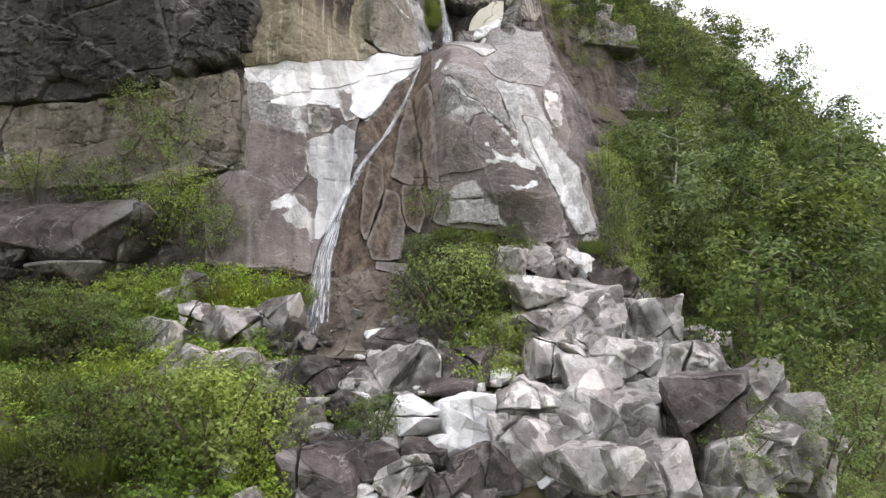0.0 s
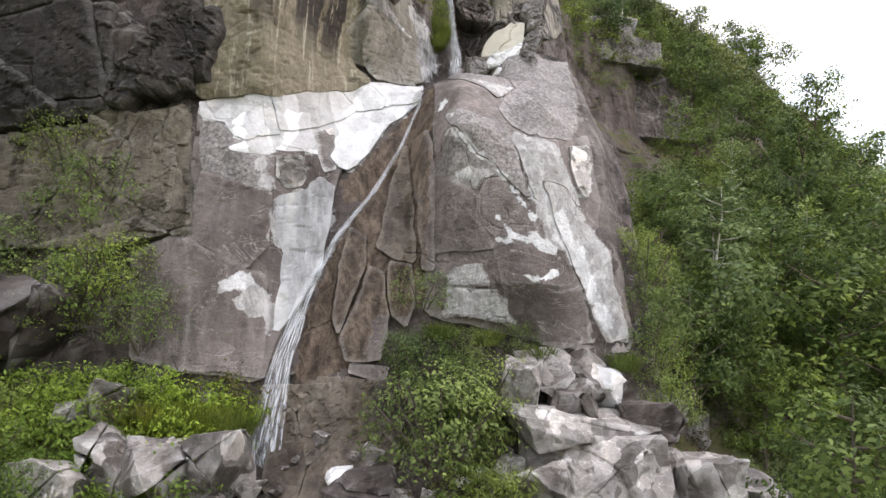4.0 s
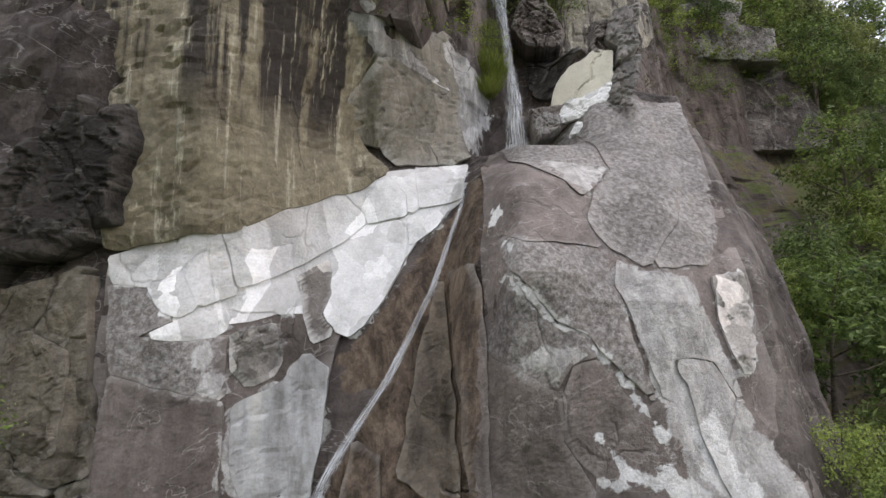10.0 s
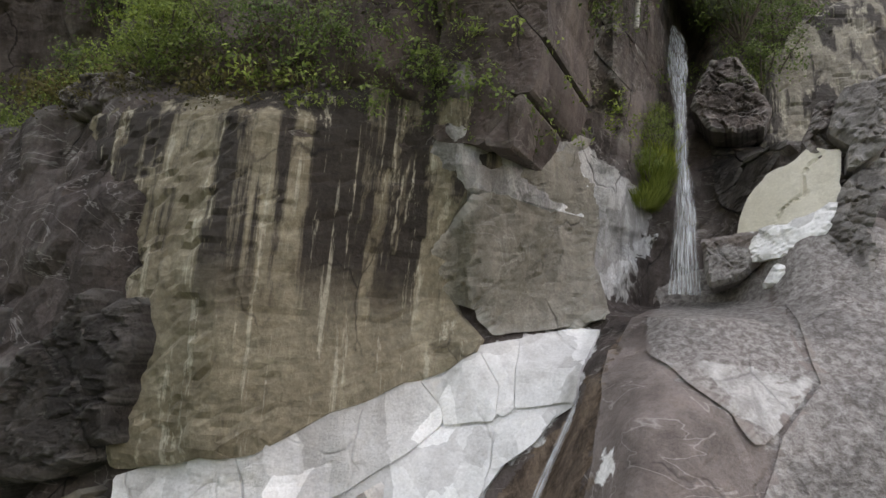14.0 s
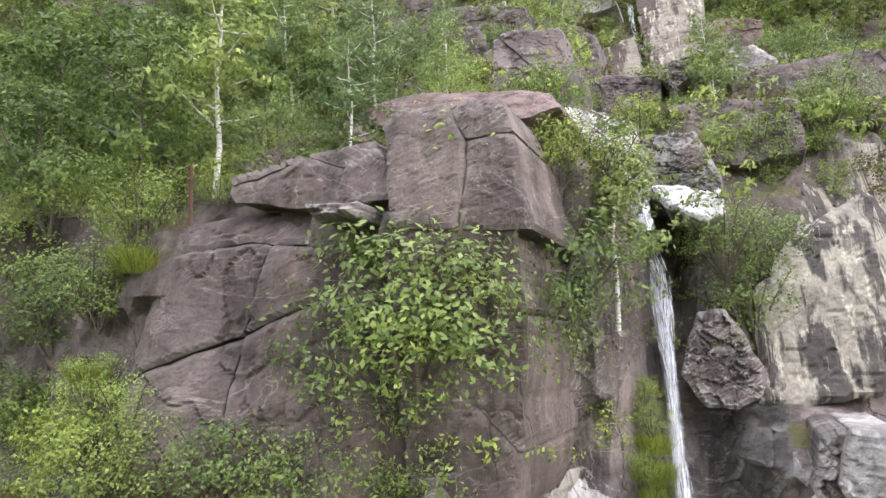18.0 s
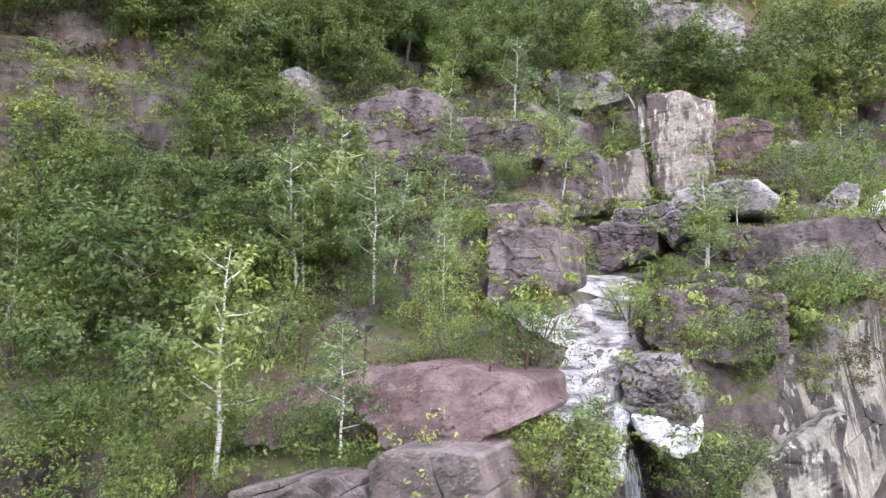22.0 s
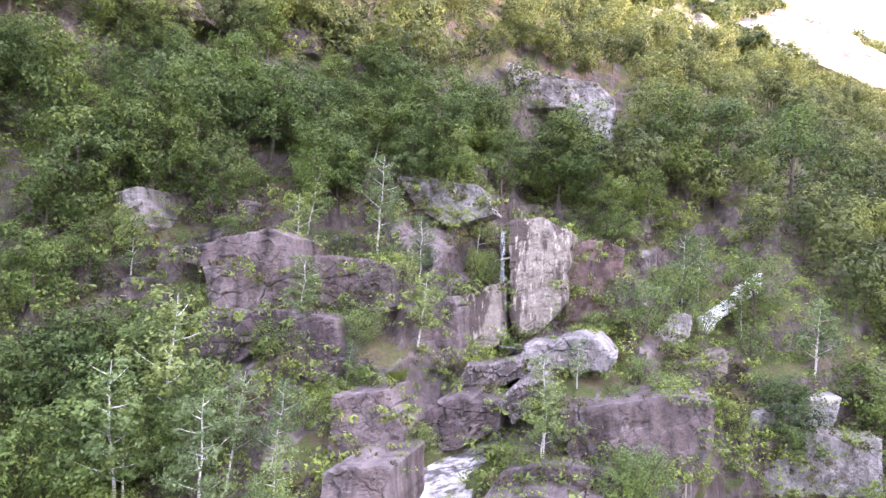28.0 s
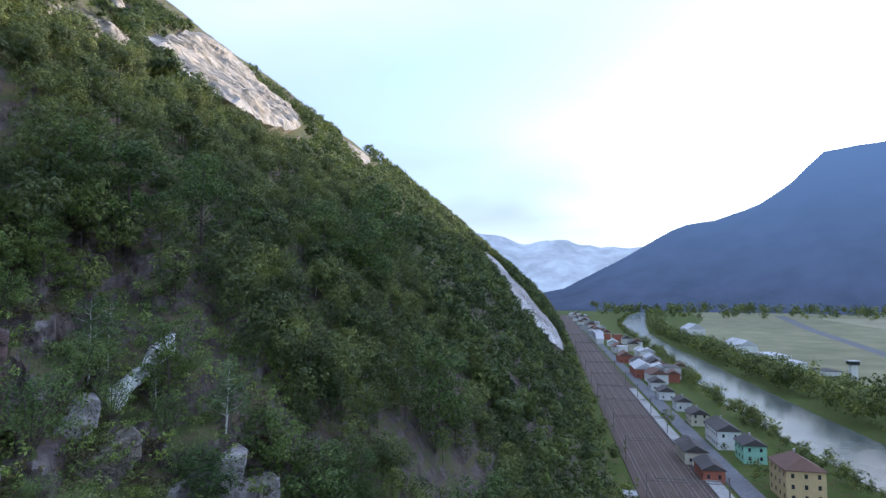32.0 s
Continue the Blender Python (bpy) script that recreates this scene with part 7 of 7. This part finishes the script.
RAILTOP = material("worn_rail_steel", speckle_nodes((0.25, 0.21, 0.18), (0.36, 0.32, 0.29), 3.0), 0.4)


def water_nodes(n, l, bsdf):
    v = coords(n, l, space="World")
    col = ramp(n, l, noise_tex(n, l, v, 0.03, 5, 0.6), (0.35, (0.07, 0.085, 0.072)), (0.65, (0.12, 0.135, 0.115)))
    l.new(col, bsdf.inputs["Base Color"])
    bsdf.inputs["Roughness"].default_value = 0.2
    relief(n, l, bsdf, noise_tex(n, l, v, 0.8, 4, 0.6), 0.06, 0.1)


RIVER = material("grey_green_river", water_nodes, 0.3, 0.18)


def strip(name, mat, rows, z, label, category, thick=0.0, bend=True, parent=None):
    """A long flat band along the valley, from rows of s, near edge and far edge."""
    verts, faces = [], []
    for s, a, b in rows:
        verts += [vale(s, a, bend) + Vector((0, 0, z)), vale(s, b, bend) + Vector((0, 0, z))]
        if thick:
            verts += [vale(s, a, bend) + Vector((0, 0, z - thick)), vale(s, b, bend) + Vector((0, 0, z - thick))]
    w = 4 if thick else 2
    for k in range(len(rows) - 1):
        o = k * w
        faces.append((o, o + w, o + w + 1, o + 1))
        if thick:
            faces += [(o, o + 2, o + w + 2, o + w), (o + 1, o + w + 1, o + w + 3, o + 3)]
    ob = mesh_of(name, verts, faces, [mat], parent=parent)
    return ob if parent else tagged(ob, label, category, kind="structure")


S_LONG = (60, 120, 180, 240, 300, 380, 480, 620, 800, 1050, 1400, 1900)
bed = strip("railway_bed", BALLAST, [(s, 9, 37) for s in S_LONG], 0.1, "wide bed of rusty brown railway ballast", "railway", 0.5)
for n0 in (12.5, 17.0, 21.5, 26.0, 30.0):
    for g_ in (-0.72, 0.72):
        strip("rail", RAILTOP, [(s, n0 + g_ - 0.06, n0 + g_ + 0.06) for s in S_LONG], 0.3, "", "", 0.18, True, bed)
strip("platform", CONCRETE, [(s, 32.5, 37.0) for s in (150, 190, 240, 300, 360, 430)], 0.75, "long pale concrete station platform", "platform", 0.7)
strip("road", ASPHALT, [(s, 39.5, 47.0) for s in S_LONG], 0.06, "grey asphalt road beside the railway", "road", 0.0)
strip("water", RIVER, [(120, 86, 122), (235, 84, 119), (300, 80, 116), (365, 75, 114), (450, 76, 112), (620, 80, 112), (730, 83, 108), (1030, 80, 113), (1315, 92, 140), (1640, 130, 181), (1840, 152, 205), (2290, 240, 300)], 0.02, "broad grey-green river with still reaches", "river", 0.0, False)
strip("airfield", FIELD, [(430, 190, 330), (700, 185, 480), (1100, 190, 620), (1700, 330, 800), (2500, 430, 1100)], 0.02, "pale green mown airfield grass", "field", 0.0, False)
strip("runway", ASPHALT, [(520, 262, 276), (1200, 400, 420), (2000, 590, 620)], 0.06, "faint grey runway across the airfield", "runway", 0.0, False)
strip("crop_field", CROP, [(820, 440, 520), (1300, 560, 700), (1800, 640, 820)], 0.08, "tan ripe crop field", "field", 0.0, False)
strip("crop_field", CROP, [(1500, 900, 1150), (2100, 1150, 1500)], 0.1, "tan ripe crop field far off", "field", 0.0, False)


def box(bm, x0, x1, y0, y1, z0, z1):
    v = [bm.verts.new((x, y, z)) for z in (z0, z1) for x, y in ((x0, y0), (x1, y0), (x1, y1), (x0, y1))]
    for f in ((3, 2, 1, 0), (4, 5, 6, 7), (0, 1, 5, 4), (1, 2, 6, 5), (2, 3, 7, 6), (3, 0, 4, 7)):
        bm.faces.new([v[i] for i in f])


def wall_mat(name, c):
    return material(name, speckle_nodes(tuple(v * 0.88 for v in c), c, 0.7))


WALLS = {
    "ochre": wall_mat("ochre_plaster", (0.62, 0.46, 0.24)), "green": wall_mat("mint_green_plaster", (0.34, 0.62, 0.46)),
    "white": wall_mat("white_plaster", (0.72, 0.71, 0.67)), "grey": wall_mat("grey_plaster", (0.42, 0.41, 0.39)),
    "red": wall_mat("red_brown_wall", (0.4, 0.14, 0.09)), "cream": wall_mat("cream_plaster", (0.62, 0.56, 0.42)),
}
ROOFS = {"dark": wall_mat("dark_roof_tiles", (0.09, 0.08, 0.075)), "brown": wall_mat("brown_roof_tiles", (0.17, 0.1, 0.075)), "pale": wall_mat("pale_metal_roof", (0.5, 0.5, 0.5))}
PANE = material("dark_window_pane", plain_nodes((0.03, 0.035, 0.04)), 0.15, 0.5)


def house(s, n, w, d, h, wall, roof, windows=0, turn=0.0, flat=False, bend=True, name="house"):
    """A house w metres along the valley and d deep, h to the eaves, with a pitched roof."""
    top = Empty(name)
    bm = bmesh.new()
    box(bm, -w / 2, w / 2, -d / 2, d / 2, -0.5, h)
    part("wall", bm, WALLS[wall], top)
    bm = bmesh.new()
    o = 0.5
    rise = 0.25 if flat else 0.32 * d
    lo = [bm.verts.new(p) for p in ((-w / 2 - o, -d / 2 - o, h), (w / 2 + o, -d / 2 - o, h), (w / 2 + o, d / 2 + o, h), (-w / 2 - o, d / 2 + o, h))]
    mid = [bm.verts.new((v.co.x, v.co.y, h + 0.2)) for v in lo]
    inset = 0.0 if windows < 3 else d * 0.3
    if flat:
        ridge = None
        bm.faces.new(mid)
    else:
        r0, r1 = bm.verts.new((-w / 2 - o + inset, 0, h + rise)), bm.verts.new((w / 2 + o - inset, 0, h + rise))
        bm.faces.new((mid[0], mid[1], r1, r0))
        bm.faces.new((mid[2], mid[3], r0, r1))
        bm.faces.new((mid[1], mid[2], r1))
        bm.faces.new((mid[3], mid[0], r0))
    for k in range(4):
        bm.faces.new((lo[k], lo[(k + 1) % 4], mid[(k + 1) % 4], mid[k]))
    bm.faces.new(lo[::-1])
    roof_ob = part("roof", bm, ROOFS[roof], top)
    if not flat:
        bm = bmesh.new()
        box(bm, w * 0.2, w * 0.2 + 0.6, -0.9, -0.3, h + rise * 0.4, h + rise + 0.8)
        part("chimney", bm, WALLS["grey"], roof_ob)
    for storey in range(windows):
        z = 1.1 + storey * h / windows
        for k in range(int(w // 3)):
            x = -w / 2 + (k + 0.5) * w / int(w // 3)
            for side in (-1, 1):
                bm = bmesh.new()
                box(bm, x - 0.45, x + 0.45, side * d / 2 - 0.04, side * d / 2 + 0.04, z, z + 1.3)
                part("window", bm, PANE, top)
        for k in range(int(d // 3.4)):
            y = -d / 2 + (k + 0.5) * d / int(d // 3.4)
            bm = bmesh.new()
            box(bm, -w / 2 - 0.04, -w / 2 + 0.04, y - 0.45, y + 0.45, z, z + 1.3)
            part("window", bm, PANE, top)
    p = vale(s, n, bend)
    top.matrix_basis = pose(p.x, p.y, 0.0, 0, 0, 44.5 + turn)
    return tagged(top, f"{wall} walled {'flat' if flat else 'pitched'} {roof} roofed building in the valley", "house" if name == "house" else name.replace("_", " "), "houses of the village")


for row in ((224, 57, 14, 11, 9.5, "ochre", "brown", 3), (266, 56.5, 11, 8, 6.2, "green", "dark", 2), (290, 53, 20, 9, 7.0, "white", "dark", 2),
            (330, 52, 12, 8, 5.0, "cream", "dark", 2), (366, 52.5, 11, 8, 4.6, "white", "dark", 1), (400, 50, 12, 9, 4.6, "white", "dark", 1),
            (436, 51, 13, 9, 5.0, "white", "dark", 1), (505, 52, 34, 15, 6.5, "red", "pale", 1), (560, 56, 18, 12, 5.0, "white", "dark", 1), (600, 50, 22, 13, 6.0, "red", "brown", 1)):
    house(*row)
house(262, 34.5, 17, 8, 4.5, "cream", "dark", 1, name="station_building")
house(240, 35.5, 13, 7, 3.8, "red", "dark", 1, name="goods_shed")
house(208, 5.5, 4, 3, 2.6, "white", "pale", 0, flat=True, name="relay_hut")
for k in range(6):
    house(818 + 9 * k, 44, 9, 26, 6.0, "white", "pale", 0, turn=90, name="factory_bay")
vrng = random.Random(21)
for k in range(64):
    s = 470 + 1500 * (k / 64) ** 1.3
    n = vrng.uniform(50, 88) - (0 if s < 900 else 12)
    if 805 < s < 880 and n < 66:
        continue
    house(s, n, vrng.uniform(9, 24), vrng.uniform(8, 14), vrng.uniform(4, 8.5), vrng.choice(("white", "white", "cream", "grey", "red")), vrng.choice(("dark", "brown", "pale")), 0, vrng.uniform(-8, 8), vrng.random() < 0.25)
for s, n, w, d, h, roof in ((736, 172, 46, 20, 7.5, "pale"), (640, 176, 40, 16, 6.5, "pale"), (590, 176, 26, 14, 5.0, "pale"), (1030, 178, 40, 26, 9.0, "pale"), (545, 186, 22, 12, 3.5, "dark")):
    house(s, n, w, d, h, "white", roof, 0, 4, h < 7, False, "hangar")


def control_tower():
    top = Empty("control_tower")
    bm = bmesh.new()
    box(bm, -2.2, 2.2, -2.2, 2.2, 0, 11)
    part("shaft", bm, WALLS["white"], top)
    bm = bmesh.new()
    box(bm, -3.2, 3.2, -3.2, 3.2, 11, 13.5)
    part("cabin", bm, PANE, top)
    bm = bmesh.new()
    box(bm, -3.6, 3.6, -3.6, 3.6, 13.5, 14)
    part("roof", bm, ROOFS["pale"], top)
    p = vale(516, 193, False)
    top.matrix_basis = pose(p.x, p.y, 0, 0, 0, 44)
    tagged(top, "white control tower with a dark glazed cabin", "tower")


control_tower()


def gantry(s, n0, n1):
    """Two steel masts and a lattice beam over the tracks, with hangers for the wire."""
    top = Empty("catenary_gantry")
    span = n1 - n0
    for y in (0, -span):
        bm = bmesh.new()
        box(bm, -0.17, 0.17, y - 0.17, y + 0.17, -0.3, 9.2)
        part("mast", bm, STEEL, top)
    for z in (7.2, 8.0):
        bm = bmesh.new()
        box(bm, -0.09, 0.09, -span, 0, z - 0.09, z + 0.09)
        part("beam", bm, STEEL, top)
    for k in range(10):
        bm = bmesh.new()
        y = -span * (k + 0.5) / 10
        box(bm, -0.06, 0.06, y - 0.06, y + 0.06, 7.2, 8.0)
        part("brace", bm, STEEL, top)
    for y in (-3.5, -8, -12.5, -17):
        if -y < span:
            bm = bmesh.new()
            box(bm, -0.05, 0.05, y - 0.05, y + 0.05, 6.0, 7.2)
            part("hanger", bm, STEEL, top)
    p = vale(s, n0)
    top.matrix_basis = pose(p.x, p.y, 0, 0, 0, 44.5)
    return tagged(top, "steel catenary gantry spanning the railway tracks", "gantry", "gantries over the tracks")


for s in (206, 256, 300, 344, 392, 450, 520, 610, 720, 860):
    gantry(s, 10.0, 33.0)


def bank_trees():
    rng = np.random.default_rng(4)
    shapes = [leaf_quads(rng.normal(size=(18, 3)) * np.array([1.2, 1.2, 1.3]) + np.array([0, 0, 4.2]), rng.uniform(0.8, 1.5, 18), 9, 0.44, 0.5, 0.8) for _ in range(5)]
    out = []
    s_river = (120, 235, 300, 365, 450, 620, 730, 1030, 1315, 1640, 1840, 2290)
    near_, far_ = (86, 84, 80, 75, 76, 80, 83, 80, 92, 130, 152, 240), (122, 119, 116, 114, 112, 112, 108, 113, 140, 181, 205, 300)
    def put(s, n, size, bend=False):
        p = vale(s, n, bend)
        a = rng.uniform(0, 6.28)
        rot = np.array([[math.cos(a), -math.sin(a), 0], [math.sin(a), math.cos(a), 0], [0, 0, 1]])
        out.append(shapes[rng.integers(5)] @ rot.T * size + np.array([p.x, p.y, -0.3]))
    for k in range(560):
        s = 180 + 1900 * rng.uniform() ** 1.4
        put(s, np.interp(s, s_river, far_) + rng.uniform(4, 26 if s > 420 else 60), rng.uniform(1.6, 3.0))
    for k in range(190):
        put(rng.uniform(70, 800), rng.uniform(-3, 5.0), rng.uniform(0.7, 1.3), True)
    for k in range(230):
        s = 330 + 1700 * rng.uniform() ** 1.3
        put(s, np.interp(s, s_river, near_) - rng.uniform(2, 9), rng.uniform(0.9, 1.7))
    for k in range(60):
        s = 190 + 150 * rng.uniform()
        put(s, np.interp(s, s_river, near_) - rng.uniform(2, 10), rng.uniform(0.5, 1.25))
    for s, n, z in ((236, 49.5, 1.1), (242, 50.5, 1.0), (330, 38, 0.9), (320, 37.5, 1.2), (250, 62, 1.2), (236, 66, 1.6), (246, 68, 1.7), (275, 49, 0.6), (310, 60, 1.0)):
        put(s, n, z, True)
    for k in range(700):
        s = 1500 + 2300 * rng.uniform()
        put(s, rng.uniform(60, 1500), rng.uniform(3, 6))
    ob = new("bank_trees", quads_mesh("bank_trees", np.concatenate(out), LEAF_WOOD, tones(rng, len(out), 18, 9)))
    tagged(ob, "belts of dark green trees along the river and fields", "trees", kind="stuff")


bank_trees()


# ---- falling water ----
def foam_nodes(n, l, bsdf):
    v = coords(n, l, (9.0, 1.1, 1.0), "UV")
    k = noise_tex(n, l, v, 1.5, 7, 0.7)
    bsdf.inputs["Base Color"].default_value = (0.82, 0.86, 0.9, 1)
    clear = n.new("ShaderNodeBsdfTransparent")
    mix = n.new("ShaderNodeMixShader")
    l.new(ramp(n, l, k, (0.46, (0, 0, 0)), (0.7, (0.85, 0.85, 0.85))), mix.inputs[0])
    l.new(clear.outputs[0], mix.inputs[1])
    l.new(bsdf.outputs[0], mix.inputs[2])
    l.new(mix.outputs[0], n["Material Output"].inputs["Surface"])


FOAM = material("falling_white_water", foam_nodes, 0.5, 0.4)
POOL = material("dark_pool_water", water_nodes, 0.08, 0.5)


def waterfall(label, rows, layers=3, seed=1):
    """Thin veils of water down a line of points with widths."""
    rng = random.Random(seed)
    top = Empty("waterfall")
    pts = [Vector(r[:3]) for r in rows]
    for k in range(layers):
        verts, faces, cols = [], [], 7
        n = 34
        for i in range(n + 1):
            u = i / n * (len(pts) - 1)
            j = min(int(u), len(pts) - 2)
            p = pts[j].lerp(pts[j + 1], u - j)
            w = (rows[j][3] + (rows[j + 1][3] - rows[j][3]) * (u - j)) * (1 - 0.22 * k)
            for c in range(cols):
                e = c / (cols - 1) - 0.5
                verts.append((p.x + e * w + 0.1 * w * fractal((i * 0.13, c * 0.4, seed + k), 2), p.y - 0.05 * k + 0.16 * w * (e * e * 4) + 0.04 * fractal((i * 0.13, c * 0.9, seed + 5 * k), 2), p.z))
        for i in range(n):
            for c in range(cols - 1):
                a = i * cols + c
                faces.append((a, a + 1, a + cols + 1, a + cols))
        veil = mesh_of("water_veil", verts, faces, [FOAM], smooth=True, parent=top)
        uv = veil.data.uv_layers.new(name="flow")
        loop = np.empty(len(veil.data.loops), int)
        veil.data.loops.foreach_get("vertex_index", loop)
        uv.data.foreach_set("uv", np.stack([(loop % cols) / (cols - 1) + 7.3 * k + seed, (loop // cols) / n * len(rows)], 1).ravel())
    return tagged(top, label, "waterfall")


waterfall("thin white stream falling down the cliff into a pool", [(-1.5, 30.9, 26.3, 0.12), (-2.2, 29.0, 23.3, 0.16), (-3.05, 27.9, 21.1, 0.2), (-4.15, 26.8, 19.1, 0.26), (-4.95, 25.9, 16.8, 0.42), (-5.4, 25.0, 14.5, 0.75), (-5.6, 24.3, 12.1, 1.2), (-5.65, 23.9, 10.5, 1.5)], 2, 2)
waterfall("tall white veil of water in the rock gully", [(-1.35, 41.6, 40.0, 0.4), (-1.1, 41.0, 39.0, 0.8), (-0.85, 39.9, 37.3, 0.75), (-0.55, 38.5, 35.3, 0.4), (-0.35, 37.3, 33.2, 0.35), (-0.1, 36.4, 31.3, 0.6), (0.05, 35.4, 28.8, 0.9)], 3, 9)
waterfall("narrow white cascade beside a block of rock", [(-3.9, 58.6, 59.9, 0.4), (-3.7, 58.1, 58.0, 0.3), (-3.4, 57.4, 55.5, 0.35), (-2.9, 56.2, 52.4, 0.5)], 1, 4)
waterfall("short white fall below the stream bed", [(-1.4, 39.6, 42.0, 0.8), (-1.25, 38.6, 41.2, 0.7), (-1.0, 37.6, 39.8, 0.7)], 3, 6)


def pool(x, y, z, rx, ry, label):
    bm = bmesh.new()
    ring = []
    for k in range(28):
        a = 2 * math.pi * k / 28
        f = 1 + 0.18 * fractal((math.cos(a) * 1.3, math.sin(a) * 1.3, x), 3)
        ring.append(bm.verts.new((x + rx * f * math.cos(a), y + ry * f * math.sin(a), z)))
    bm.faces.new(ring)
    tagged(part("water", bm, POOL), label, "pool", kind="structure")


pool(-4.6, 22.9, 10.45, 1.8, 1.0, "dark still pool at the foot of the fall")
pool(-2.6, 41.2, 42.25, 0.8, 0.5, "olive pool among the white slabs")
pool(-1.6, 55.3, 52.2, 1.4, 0.9, "dark pool under the rock block")

# ---- fence posts along the rim ----
RUSTY = material("rusty_iron", speckle_nodes((0.07, 0.035, 0.025), (0.13, 0.07, 0.05), 9.0), 0.8)


def fence_post(x, y, z, h):
    bm = bmesh.new()
    box(bm, -0.035, 0.035, -0.01, 0.01, -0.3, h)
    box(bm, -0.035, -0.015, -0.01, 0.05, -0.3, h)
    ob = part("fence_post", bm, RUSTY)
    ob.matrix_basis = pose(x, y, z, random.uniform(-3, 3), random.uniform(-4, 4), random.uniform(0, 90))
    return tagged(ob, "rusty iron fence post on the rim of the cliff", "post", "fence posts on the rim")


for x, y, z, h in ((-7.8, 36.0, 43.6, 1.5), (-5.5, 32.8, 41.9, 1.5), (-3.55, 35.4, 42.5, 1.5), (-4.3, 34.0, 42.3, 1.2), (-12.0, 34.2, 42.6, 1.4), (-19.8, 31.3, 41.3, 1.2), (-10.0, 28.1, 39.3, 1.2), (-6.3, 37.6, 44.4, 1.2), (-9.1, 34.3, 42.7, 1.4), (-11.3, 33.7, 42.3, 1.4), (-14.5, 37.5, 44.6, 1.4), (-6.2, 38.7, 45.0, 1.2)):
    fence_post(x, y, z, h)


def dead_trunk(x, y, z, h, lean):
    verts, faces = [], []
    tube(verts, faces, [Vector((0, 0, -0.3)), Vector((0.05 * h, 0, 0.5 * h)), Vector((0.1 * h, 0.02, h))], 0.09, 0.04)
    ob = mesh_of("dead_trunk", verts, faces, [BIRCH_BARK], smooth=True)
    ob.matrix_basis = pose(x, y, z, 0, lean, 0)
    tagged(ob, "bare bleached trunk of a dead birch", "tree trunk")


dead_trunk(-15.4, 60.6, 63.8, 3.2, 4)
dead_trunk(-4.8, 62.0, 57.9, 3.5, 70)
